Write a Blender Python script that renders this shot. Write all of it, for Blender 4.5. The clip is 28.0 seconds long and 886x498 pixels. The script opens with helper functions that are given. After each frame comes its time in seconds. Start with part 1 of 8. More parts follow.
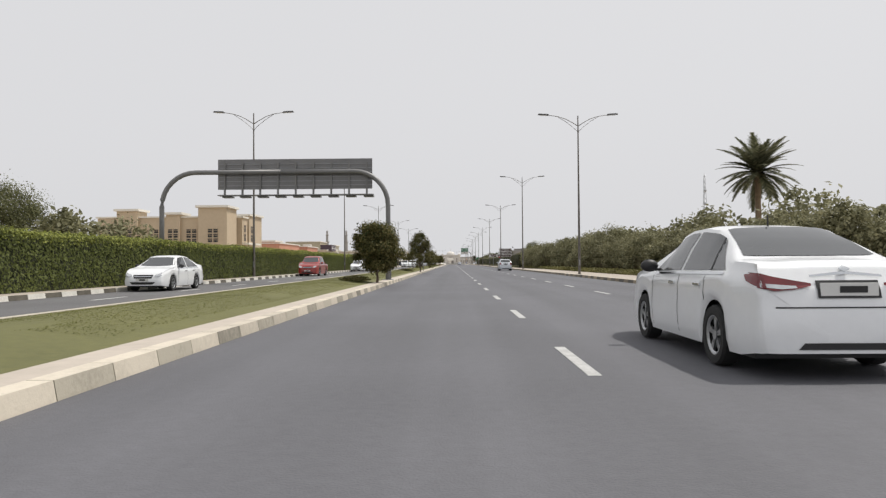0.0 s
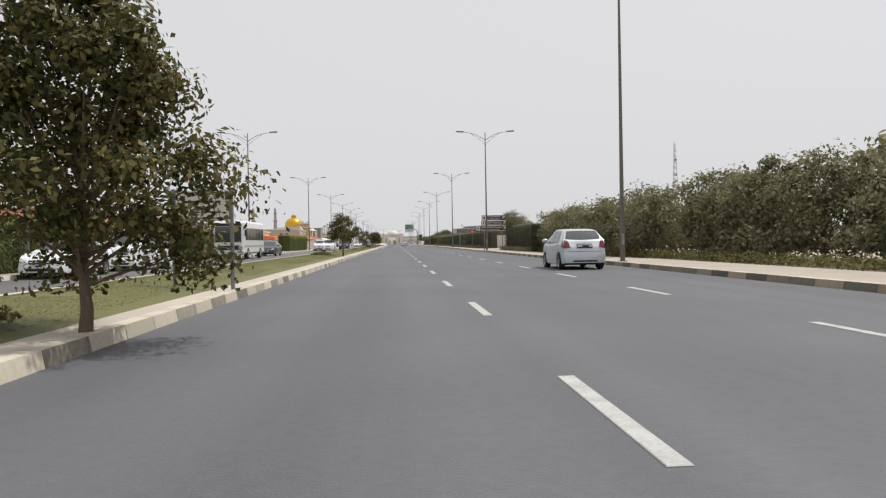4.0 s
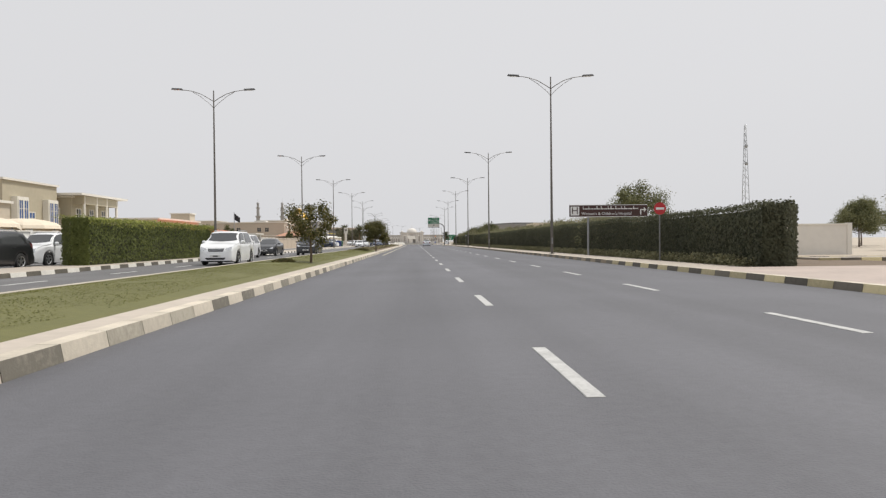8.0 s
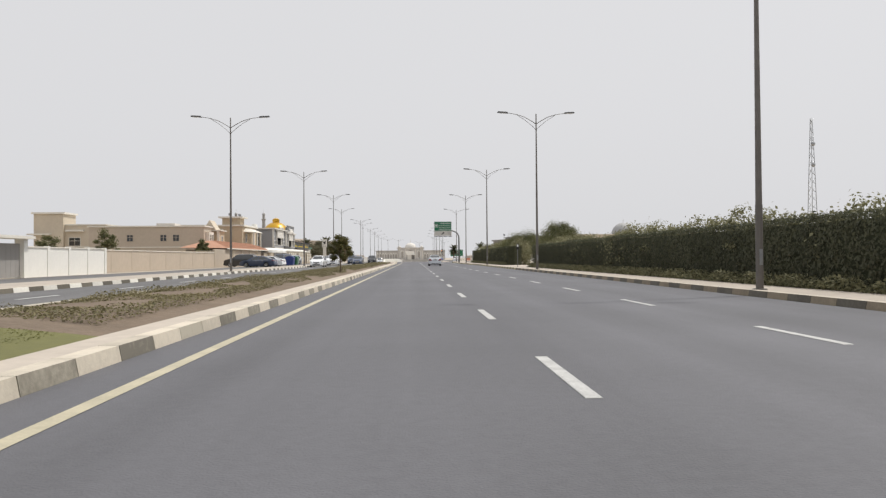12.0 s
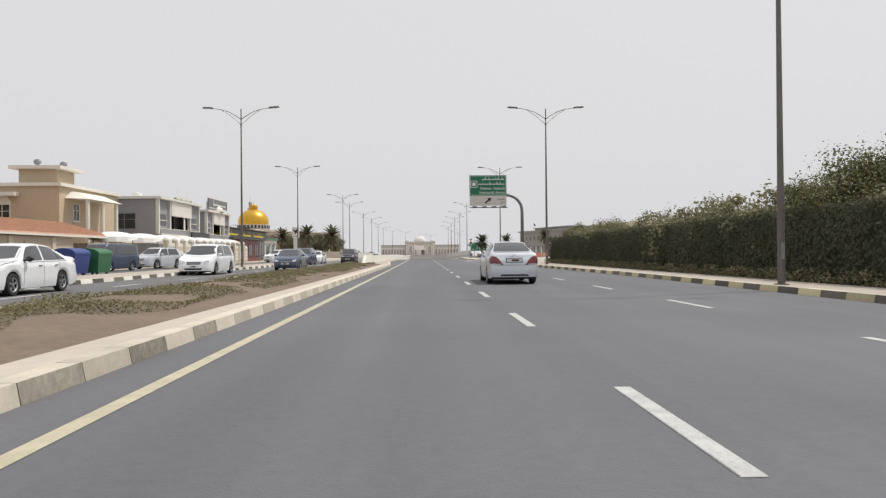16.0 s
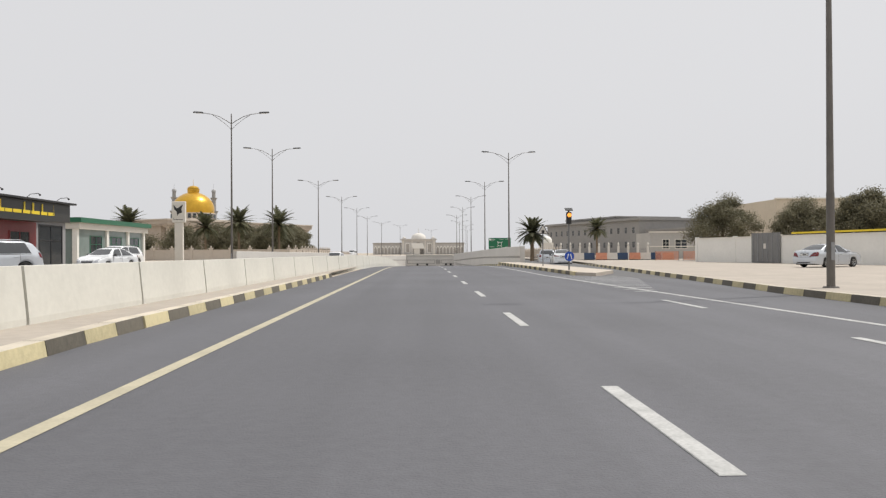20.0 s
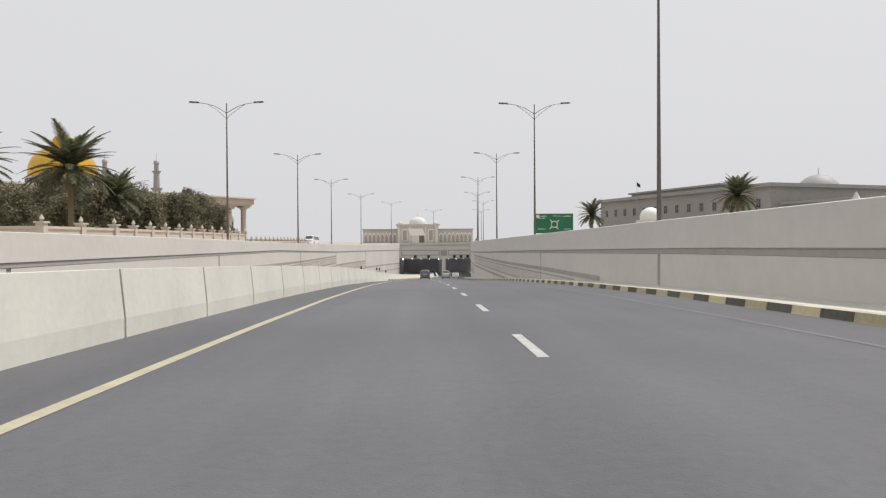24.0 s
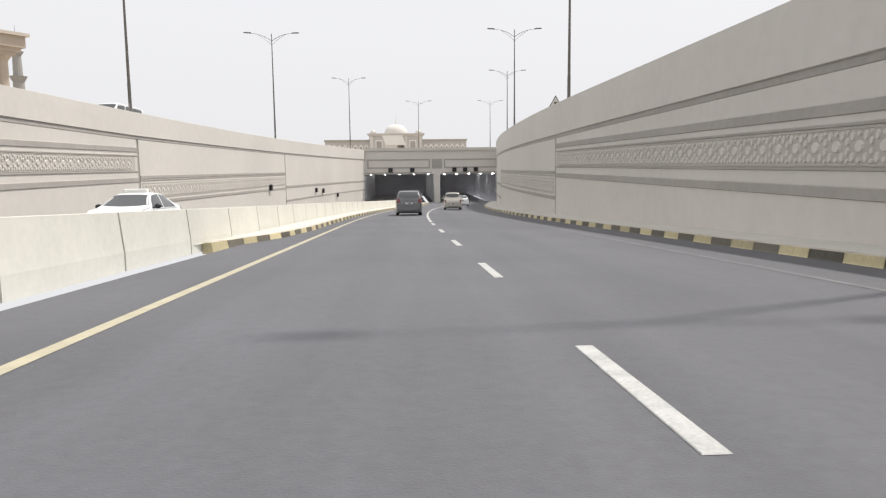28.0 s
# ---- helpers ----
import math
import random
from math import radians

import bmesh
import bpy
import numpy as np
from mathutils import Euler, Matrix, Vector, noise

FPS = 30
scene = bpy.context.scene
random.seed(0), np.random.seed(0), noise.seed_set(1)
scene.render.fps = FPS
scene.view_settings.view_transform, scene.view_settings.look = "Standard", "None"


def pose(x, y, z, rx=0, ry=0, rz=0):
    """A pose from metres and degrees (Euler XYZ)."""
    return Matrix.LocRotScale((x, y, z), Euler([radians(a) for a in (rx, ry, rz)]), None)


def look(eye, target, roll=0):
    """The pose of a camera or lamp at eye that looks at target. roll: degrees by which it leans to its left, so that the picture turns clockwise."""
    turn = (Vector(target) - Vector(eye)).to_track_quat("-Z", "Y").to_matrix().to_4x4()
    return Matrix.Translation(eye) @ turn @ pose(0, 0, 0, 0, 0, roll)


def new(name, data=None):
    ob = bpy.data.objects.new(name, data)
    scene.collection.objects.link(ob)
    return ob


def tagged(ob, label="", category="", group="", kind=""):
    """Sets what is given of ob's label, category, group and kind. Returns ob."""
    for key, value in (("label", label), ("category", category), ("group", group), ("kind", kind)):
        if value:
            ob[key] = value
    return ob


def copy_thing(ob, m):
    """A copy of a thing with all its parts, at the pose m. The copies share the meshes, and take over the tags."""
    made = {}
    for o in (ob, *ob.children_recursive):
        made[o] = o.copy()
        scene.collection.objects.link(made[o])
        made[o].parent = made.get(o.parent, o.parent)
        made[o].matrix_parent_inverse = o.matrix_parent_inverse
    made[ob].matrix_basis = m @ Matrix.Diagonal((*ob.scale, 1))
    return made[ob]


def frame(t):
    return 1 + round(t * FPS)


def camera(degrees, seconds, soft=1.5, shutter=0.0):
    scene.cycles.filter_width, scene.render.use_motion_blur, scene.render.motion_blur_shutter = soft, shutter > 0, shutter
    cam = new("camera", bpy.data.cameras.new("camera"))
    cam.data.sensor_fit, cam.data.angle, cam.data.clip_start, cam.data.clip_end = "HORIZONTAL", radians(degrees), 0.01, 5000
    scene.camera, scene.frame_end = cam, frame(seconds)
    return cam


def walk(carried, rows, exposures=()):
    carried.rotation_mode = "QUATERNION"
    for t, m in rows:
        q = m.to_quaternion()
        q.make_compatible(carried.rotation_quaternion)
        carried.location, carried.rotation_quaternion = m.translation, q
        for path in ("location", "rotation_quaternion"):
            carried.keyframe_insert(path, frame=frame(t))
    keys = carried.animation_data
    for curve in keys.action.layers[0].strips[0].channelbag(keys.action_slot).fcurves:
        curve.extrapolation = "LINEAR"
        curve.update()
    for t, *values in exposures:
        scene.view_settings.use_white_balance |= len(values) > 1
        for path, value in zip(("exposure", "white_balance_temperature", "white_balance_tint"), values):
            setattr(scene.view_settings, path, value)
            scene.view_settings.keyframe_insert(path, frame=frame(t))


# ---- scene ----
# Plan: y runs along the road, x to the right, z up; the carriageway is straight, then dips into an underpass.
cam = camera(64.0, 28.0, soft=1.3)
# seconds, eye x y z, yaw to the left, pitch up, roll
PATH = [
    (0, 0.045, 11.268, 1.100, 0.79, 1.11, -0.41),
    (0.5, 0.036, 19.626, 1.100, 1.06, 1.04, -0.72),
    (1, 0.029, 27.985, 1.100, 0.67, -0.43, -0.33),
    (1.5, 0.026, 36.344, 1.100, 0.19, -0.65, -0.50),
    (2, 0.026, 44.704, 1.100, 0.38, -0.29, 0.22),
    (2.5, 0.029, 53.067, 1.100, -0.47, -0.57, -0.04),
    (3, 0.036, 61.440, 1.100, -2.41, -0.00, -0.77),
    (3.5, 0.045, 69.830, 1.100, -2.55, 0.23, -0.88),
    (4, 0.056, 78.252, 1.100, -3.86, -0.57, -1.00),
    (4.5, 0.070, 86.716, 1.100, -3.83, -0.08, -0.35),
    (6.5, 0.130, 121.068, 1.100, -2.57, -0.21, -0.45),
    (7, 0.140, 129.753, 1.100, -2.54, -0.58, -0.19),
    (7.5, 0.148, 138.460, 1.100, -2.60, -0.30, -0.48),
    (8, 0.151, 147.179, 1.100, -2.27, -0.61, -0.58),
    (8.5, 0.149, 155.901, 1.100, -2.01, -0.34, -0.46),
    (9, 0.143, 164.620, 1.100, -2.34, -0.24, -0.38),
    (10, 0.116, 182.043, 1.100, -2.01, -0.56, -0.61),
    (11, 0.071, 199.502, 1.100, -2.87, 0.54, -1.02),
    (12, 0.014, 217.114, 1.100, -2.38, 0.71, -0.42),
    (12.5, -0.017, 226.001, 1.100, -1.74, 0.40, -0.67),
    (14.5, -0.135, 262.082, 1.100, -1.64, -0.08, -0.63),
    (15, -0.158, 271.221, 1.100, -1.83, -0.22, -0.33),
    (15.5, -0.176, 280.412, 1.100, -1.86, 0.13, -0.53),
    (16, -0.190, 289.666, 1.100, -1.60, 0.34, -0.50),
    (16.5, -0.197, 298.997, 1.100, -1.50, 0.08, -0.58),
    (17, -0.199, 308.420, 1.100, -1.62, 0.11, -0.52),
    (17.5, -0.195, 317.946, 1.100, -1.40, 0.22, -0.48),
    (18, -0.185, 327.583, 1.100, -1.64, 0.55, -0.55),
    (18.5, -0.171, 337.335, 1.100, -1.63, 0.35, -0.63),
    (19, -0.152, 347.197, 1.100, -1.61, 0.45, -0.23),
    (19.5, -0.131, 357.156, 1.100, -1.58, 0.70, -0.03),
    (20, -0.106, 367.186, 1.100, -1.66, 0.29, -0.31),
    (20.5, -0.080, 377.254, 1.100, -1.97, 0.59, 0.03),
    (21, -0.054, 387.328, 1.100, -1.89, 0.62, -0.69),
    (21.5, -0.027, 397.383, 1.110, -2.28, 1.10, -0.71),
    (23.5, 0.060, 437.393, 0.882, -1.76, -0.53, -0.67),
    (24, 0.075, 447.419, 0.714, -1.63, -0.61, -0.35),
    (24.5, 0.086, 457.492, 0.490, -1.81, -0.76, -0.46),
    (25, 0.093, 467.628, 0.200, -1.43, -2.43, -0.09),
    (25.5, 0.097, 477.832, -0.163, -2.16, -2.46, -0.23),
    (26, 0.096, 488.108, -0.594, -1.26, -3.77, -0.94),
    (26.5, 0.092, 498.452, -1.077, -1.74, -5.16, -0.47),
    (27, 0.084, 508.862, -1.595, -1.39, -5.90, -0.44),
    (27.5, 0.072, 519.335, -2.140, -1.49, -6.02, -0.60),
    (28, 0.057, 529.873, -2.714, -3.16, -6.86, -0.62),]


def eye_pose(x, y, z, yaw, pitch, roll):
    a, b = radians(yaw), radians(pitch)
    ahead = Vector((-math.sin(a) * math.cos(b), math.cos(a) * math.cos(b), math.sin(b)))
    return look((x, y, z), Vector((x, y, z)) + ahead * 10, roll)


walk(cam, [(t, eye_pose(*p)) for t, *p in PATH], [(0, 0.0), (24.5, 0.0), (25.5, 0.05), (26.5, 0.19), (28, 0.29)])

# ---- light: hazy bright noon, sun high on the right ----
SUN_ELEV, SUN_AZ = 62.0, 66.0  # degrees; azimuth measured from +y towards +x
world = bpy.data.worlds.new("hazy_sky")
scene.world = world
world.use_nodes = True
wt = world.node_tree
sky = wt.nodes.new("ShaderNodeTexSky")
sky.sky_type = "NISHITA"
sky.sun_disc = False
sky.sun_elevation, sky.sun_rotation = radians(SUN_ELEV), radians(SUN_AZ)
sky.dust_density, sky.air_density, sky.ozone_density = 8.0, 1.0, 1.0
hsv = wt.nodes.new("ShaderNodeHueSaturation")
hsv.inputs["Saturation"].default_value = 0.12
wt.links.new(sky.outputs[0], hsv.inputs["Color"])
haze = wt.nodes.new("ShaderNodeMix")
haze.data_type = "RGBA"
haze.inputs["Factor"].default_value = 0.88
haze.inputs[7].default_value = (7.75, 7.75, 7.95, 1)
wt.links.new(hsv.outputs[0], haze.inputs[6])
back = wt.nodes["Background"]
back.inputs["Strength"].default_value = 0.1
wt.links.new(haze.outputs[2], back.inputs["Color"])
sun = new("sun", bpy.data.lights.new("sun", "SUN"))
sun.data.energy, sun.data.angle, sun.data.color = 3.0, radians(1.5), (1.0, 0.955, 0.885)
sun_dir = Vector((math.sin(radians(SUN_AZ)) * math.cos(radians(SUN_ELEV)), math.cos(radians(SUN_AZ)) * math.cos(radians(SUN_ELEV)), math.sin(radians(SUN_ELEV))))
sun.matrix_world = look(sun_dir * 200, (0, 0, 0))

# ---- materials ----


def mat(name, col, rough=0.7, metal=0.0, var=0.15, scale=3.0, bump=0.0, bscale=40.0, spec=0.5, col2=None, island=0.0, rnd=0.0, coat=0.0, fine=8.0):
    """Principled surface with variation at two scales."""
    m = bpy.data.materials.new(name)
    m.use_nodes = True
    nt = m.node_tree
    b = nt.nodes["Principled BSDF"]
    b.inputs["Roughness"].default_value, b.inputs["Metallic"].default_value = rough, metal
    b.inputs["Specular IOR Level"].default_value = spec
    b.inputs["Coat Weight"].default_value = coat
    b.inputs["Coat Roughness"].default_value = 0.08
    tc = nt.nodes.new("ShaderNodeTexCoord")
    n1 = nt.nodes.new("ShaderNodeTexNoise")
    n1.inputs["Scale"].default_value, n1.inputs["Detail"].default_value = scale, 4
    n2 = nt.nodes.new("ShaderNodeTexNoise")
    n2.inputs["Scale"].default_value, n2.inputs["Detail"].default_value = scale * fine, 3
    nt.links.new(tc.outputs["Object"], n1.inputs["Vector"])
    nt.links.new(tc.outputs["Object"], n2.inputs["Vector"])
    mul = nt.nodes.new("ShaderNodeMath")
    mul.operation = "MULTIPLY_ADD"
    mul.inputs[1].default_value = 0.6
    nt.links.new(n1.outputs[0], mul.inputs[0])
    sc = nt.nodes.new("ShaderNodeMath")
    sc.operation = "MULTIPLY"
    sc.inputs[1].default_value = 0.4
    nt.links.new(n2.outputs[0], sc.inputs[0])
    nt.links.new(sc.outputs[0], mul.inputs[2])
    last = mul.outputs[0]
    if island or rnd:
        g = nt.nodes.new("ShaderNodeNewGeometry") if island else nt.nodes.new("ShaderNodeObjectInfo")
        out = g.outputs["Random Per Island"] if island else g.outputs["Random"]
        k = nt.nodes.new("ShaderNodeMath")
        k.operation = "MULTIPLY_ADD"
        k.inputs[1].default_value = island or rnd
        nt.links.new(out, k.inputs[0])
        nt.links.new(last, k.inputs[2])
        k2 = nt.nodes.new("ShaderNodeMath")
        k2.operation = "SUBTRACT"
        k2.inputs[1].default_value = (island or rnd) / 2
        nt.links.new(k.outputs[0], k2.inputs[0])
        last = k2.outputs[0]
    ramp = nt.nodes.new("ShaderNodeValToRGB")
    c2 = col2 or tuple(min(1, c * (1 + var)) for c in col)
    c1 = tuple(c * (1 - var) for c in col)
    ramp.color_ramp.elements[0].position, ramp.color_ramp.elements[1].position = 0.25, 0.75
    ramp.color_ramp.elements[0].color, ramp.color_ramp.elements[1].color = (*c1, 1), (*c2, 1)
    nt.links.new(last, ramp.inputs[0])
    nt.links.new(ramp.outputs[0], b.inputs["Base Color"])
    if bump:
        n3 = nt.nodes.new("ShaderNodeTexNoise")
        n3.inputs["Scale"].default_value, n3.inputs["Detail"].default_value = bscale, 5
        nt.links.new(tc.outputs["Object"], n3.inputs["Vector"])
        bp = nt.nodes.new("ShaderNodeBump")
        bp.inputs["Strength"].default_value, bp.inputs["Distance"].default_value = bump, 0.02
        nt.links.new(n3.outputs[0], bp.inputs["Height"])
        nt.links.new(bp.outputs[0], b.inputs["Normal"])
    return m


def streaked(m, size, low, high, seed):
    """Wear drawn out along one axis: wheel tracks on the road, run-off stains on walls."""
    nt = m.node_tree
    b = nt.nodes["Principled BSDF"]
    tc, mp, nz = nt.nodes.new("ShaderNodeTexCoord"), nt.nodes.new("ShaderNodeMapping"), nt.nodes.new("ShaderNodeTexNoise")
    mp.inputs["Scale"].default_value, mp.inputs["Location"].default_value = size, (seed, seed * 0.7, 0)
    nz.inputs["Scale"].default_value, nz.inputs["Detail"].default_value = 1.0, 4
    rg, mx = nt.nodes.new("ShaderNodeMapRange"), nt.nodes.new("ShaderNodeMix")
    rg.inputs["From Min"].default_value, rg.inputs["From Max"].default_value = 0.32, 0.68
    rg.inputs["To Min"].default_value, rg.inputs["To Max"].default_value = low, high
    mx.data_type, mx.blend_type = "RGBA", "MULTIPLY"
    mx.inputs["Factor"].default_value = 1.0
    nt.links.new(tc.outputs["Object"], mp.inputs["Vector"])
    nt.links.new(mp.outputs[0], nz.inputs["Vector"])
    nt.links.new(nz.outputs[0], rg.inputs["Value"])
    nt.links.new(b.inputs["Base Color"].links[0].from_socket, mx.inputs[6])
    nt.links.new(rg.outputs[0], mx.inputs[7])
    nt.links.new(mx.outputs[2], b.inputs["Base Color"])


def leaf_mat(name, c1, c2, island=0.7):
    m = mat(name, c1, 0.6, var=0.2, scale=0.35, col2=c2, island=island, spec=0.22)
    nt = m.node_tree
    b = nt.nodes["Principled BSDF"]
    tl = nt.nodes.new("ShaderNodeBsdfTranslucent")
    nt.links.new(b.inputs["Base Color"].links[0].from_socket, tl.inputs["Color"])
    mx = nt.nodes.new("ShaderNodeMixShader")
    mx.inputs[0].default_value = 0.32
    nt.links.new(b.outputs[0], mx.inputs[1])
    nt.links.new(tl.outputs[0], mx.inputs[2])
    nt.links.new(mx.outputs[0], nt.nodes["Material Output"].inputs["Surface"])
    return m


def glow_mat(name, col, strength):
    m = bpy.data.materials.new(name)
    m.use_nodes = True
    b = m.node_tree.nodes["Principled BSDF"]
    b.inputs["Base Color"].default_value = (*col, 1)
    b.inputs["Emission Color"].default_value = (*col, 1)
    b.inputs["Emission Strength"].default_value = strength
    return m


M_ASPHALT = mat("asphalt", (0.102, 0.103, 0.114), 0.72, var=0.2, scale=0.25, bump=0.35, bscale=60, fine=40)
M_ASPHALT2 = mat("asphalt_worn", (0.115, 0.114, 0.116), 0.75, var=0.2, scale=0.3, bump=0.35, bscale=60, fine=40)
streaked(M_ASPHALT, (0.9, 0.02, 1), 0.88, 1.12, 3.0)
streaked(M_ASPHALT2, (0.9, 0.02, 1), 0.88, 1.12, 5.0)
M_WHITE_LINE = mat("white_line_paint", (0.43, 0.43, 0.42), 0.7, var=0.4, scale=3, fine=12)
M_WORN_LINE = mat("worn_line_paint", (0.15, 0.15, 0.157), 0.75, var=0.35, scale=2, fine=12)
M_YELLOW_LINE = mat("yellow_line_paint", (0.43, 0.39, 0.28), 0.6, var=0.25, scale=3, fine=12)
M_SAND = mat("sandy_ground", (0.42, 0.365, 0.295), 0.9, var=0.2, scale=0.12, bump=0.3, bscale=8, fine=30)
M_PAVER = mat("beige_paver", (0.43, 0.38, 0.325), 0.85, var=0.15, scale=0.6, bump=0.2, bscale=20, rnd=0.5)
M_PAVER2 = mat("pink_paver", (0.4, 0.335, 0.295), 0.85, var=0.15, scale=0.6, bump=0.2, bscale=20)
M_KERB_Y = mat("kerb_yellow_paint", (0.55, 0.48, 0.29), 0.7, var=0.25, scale=2, rnd=0.5, bump=0.2)
M_KERB_B = mat("kerb_dark_paint", (0.125, 0.112, 0.088), 0.7, var=0.35, scale=2, rnd=0.5, bump=0.2)
M_KERB_D = mat("kerb_faded_dark_paint", (0.29, 0.265, 0.215), 0.75, var=0.45, scale=2, rnd=0.6, bump=0.2)
# faded yellow kerb paint with the shade on the right kerb mixed in
M_KERB_R = mat("kerb_shade_browned_paint", (0.27, 0.225, 0.16), 0.75, var=0.3, scale=2, rnd=0.5, bump=0.2)
M_KERB_W = mat("kerb_white_paint", (0.68, 0.66, 0.6), 0.7, var=0.2, scale=2, rnd=0.4, bump=0.2)
M_KERB_C = mat("kerb_concrete", (0.5, 0.45, 0.37), 0.8, var=0.2, scale=2, rnd=0.4, bump=0.2)
M_GRASS = mat("lawn", (0.105, 0.106, 0.03), 0.8, var=0.2, scale=0.25, bump=0.15, bscale=60, col2=(0.15, 0.147, 0.043), fine=30)
M_BLADE = leaf_mat("grass_blade", (0.13, 0.137, 0.037), (0.18, 0.18, 0.053), 0.25)
M_SOIL = mat("brown_soil", (0.16, 0.12, 0.085), 0.95, var=0.3, scale=0.8, bump=0.8, bscale=12)
M_CONC = mat("pale_concrete", (0.58, 0.56, 0.51), 0.8, var=0.1, scale=0.35, bump=0.1, bscale=15, fine=20)
M_CONC2 = mat("white_barrier_concrete", (0.65, 0.635, 0.575), 0.8, var=0.1, scale=0.5, bump=0.1, bscale=15, fine=16)
M_WALLC = mat("beige_retaining_wall", (0.645, 0.614, 0.57), 0.75, var=0.08, scale=0.12, bump=0.12, bscale=12, fine=20)
# darker wall tone that paints the shade in the carved grooves
M_WALLE = mat("relief_groove_shade", (0.51, 0.483, 0.443), 0.85, var=0.1, scale=0.6, bump=0.15, bscale=20)
# grey stone colour, darkened further to paint the shade of sunk bands
M_WALLD = mat("grey_stone_and_shade", (0.39, 0.367, 0.34), 0.8, var=0.14, scale=0.5, bump=0.1, bscale=12)
streaked(M_CONC2, (0.7, 0.7, 0.3), 0.96, 1.03, 1.0)
streaked(M_WALLC, (0.12, 0.12, 0.1), 0.97, 1.02, 7.0)
M_STONE = mat("cream_stone", (0.55, 0.49, 0.425), 0.8, var=0.1, scale=0.3, bump=0.1, bscale=10)
M_PALACE = mat("pale_palace_stone", (0.66, 0.635, 0.59), 0.8, var=0.08, scale=0.2, bump=0.1, bscale=10)
# palace stone with distance haze put into its grey
M_PALGREY = mat("haze_grey_palace_stone", (0.54, 0.525, 0.51), 0.85, var=0.1, scale=0.2, bump=0.1, bscale=10)
M_VILLA = mat("sand_render", (0.5, 0.405, 0.29), 0.85, var=0.1, scale=0.3, bump=0.15, bscale=25)
M_VILLA2 = mat("pale_cream_render", (0.56, 0.49, 0.39), 0.85, var=0.1, scale=0.3, bump=0.15, bscale=25)
M_OLIVE = mat("olive_render", (0.43, 0.385, 0.285), 0.85, var=0.1, scale=0.3, bump=0.15, bscale=25)
M_TAN = mat("tan_render", (0.47, 0.4, 0.325), 0.85, var=0.1, scale=0.3, bump=0.15, bscale=25)
M_PINK = mat("salmon_render", (0.5, 0.25, 0.17), 0.85, var=0.12, scale=0.3, bump=0.15, bscale=25)
M_GREYB = mat("grey_render", (0.27, 0.27, 0.28), 0.8, var=0.1, scale=0.3, bump=0.1, bscale=25)
M_ROOFT = mat("red_roof_tile", (0.43, 0.235, 0.155), 0.8, var=0.2, scale=2, bump=0.4, bscale=8)
M_WHITE = mat("white_paint", (0.78, 0.77, 0.73), 0.6, var=0.06, scale=0.6, bump=0.05)
M_OFFW = mat("offwhite_wall", (0.66, 0.63, 0.58), 0.75, var=0.08, scale=0.3, bump=0.1)
M_TRIM = mat("white_trim", (0.72, 0.69, 0.62), 0.7, var=0.08, scale=1)
M_DARKG = mat("dark_window_glass", (0.03, 0.035, 0.04), 0.08, var=0.3, scale=0.6, spec=0.7)
M_BLUEG = mat("blue_window_glass", (0.05, 0.1, 0.25), 0.1, var=0.3, scale=0.6, spec=0.7)
M_STEEL = mat("galvanised_steel", (0.32, 0.33, 0.34), 0.45, 0.7, var=0.15, scale=1.5)
# dark pole paint, lightened in colour to imitate haze on distant poles
M_POLE = mat("haze_paled_lamp_pole", (0.155, 0.142, 0.128), 0.55, 0.3, var=0.2, scale=0.7)
M_LAMPHEAD = mat("grey_lamp_head", (0.1, 0.1, 0.1), 0.45, 0.3, var=0.15, scale=2)
M_POLEG = mat("grey_sign_post", (0.2, 0.2, 0.2), 0.5, 0.3, var=0.15, scale=0.7)
M_SIGNBK = mat("sign_back_aluminium", (0.2, 0.2, 0.205), 0.5, 0.4, var=0.15, scale=1.2)
M_GREEN = mat("green_sign_sheet", (0.012, 0.16, 0.075), 0.4, var=0.06, scale=1)
M_BROWN = mat("maroon_sign_sheet", (0.06, 0.024, 0.02), 0.45, var=0.08, scale=1)
M_LETTER = mat("white_sign_letter", (0.8, 0.8, 0.78), 0.5, var=0.02)
M_BLACK = mat("black_plastic", (0.02, 0.02, 0.021), 0.5, var=0.2, scale=3)
M_TYRE = mat("tyre_rubber", (0.022, 0.022, 0.022), 0.85, var=0.2, scale=8)
M_RIM = mat("alloy_rim", (0.42, 0.43, 0.44), 0.35, 0.8, var=0.1, scale=5)
M_CHROME = mat("chrome", (0.62, 0.64, 0.66), 0.2, 1.0, var=0.03)
M_CARGLASS = mat("tinted_car_glass", (0.06, 0.064, 0.068), 0.05, var=0.1, scale=1, spec=0.8)
M_TAIL = mat("red_tail_lamp", (0.15, 0.01, 0.014), 0.15, var=0.15, scale=6, coat=0.6)
M_HEAD = mat("clear_head_lamp", (0.5, 0.52, 0.54), 0.1, 0.3, var=0.15, scale=8, coat=0.8)
M_PLATE = mat("white_number_plate", (0.7, 0.7, 0.68), 0.45, var=0.04)
M_BARK = mat("bark", (0.15, 0.11, 0.08), 0.9, var=0.3, scale=4, bump=0.6, bscale=25)
M_PALMBARK = mat("palm_bark", (0.2, 0.15, 0.1), 0.9, var=0.35, scale=5, bump=0.8, bscale=18)
M_LEAF = leaf_mat("median_tree_leaf", (0.06, 0.075, 0.022), (0.2, 0.17, 0.065))
M_SCRUB = leaf_mat("scrub_leaf", (0.15, 0.14, 0.075), (0.25, 0.22, 0.12), 0.4)
M_GARDEN = leaf_mat("garden_tree_leaf", (0.1, 0.11, 0.05), (0.23, 0.23, 0.11), 0.4)
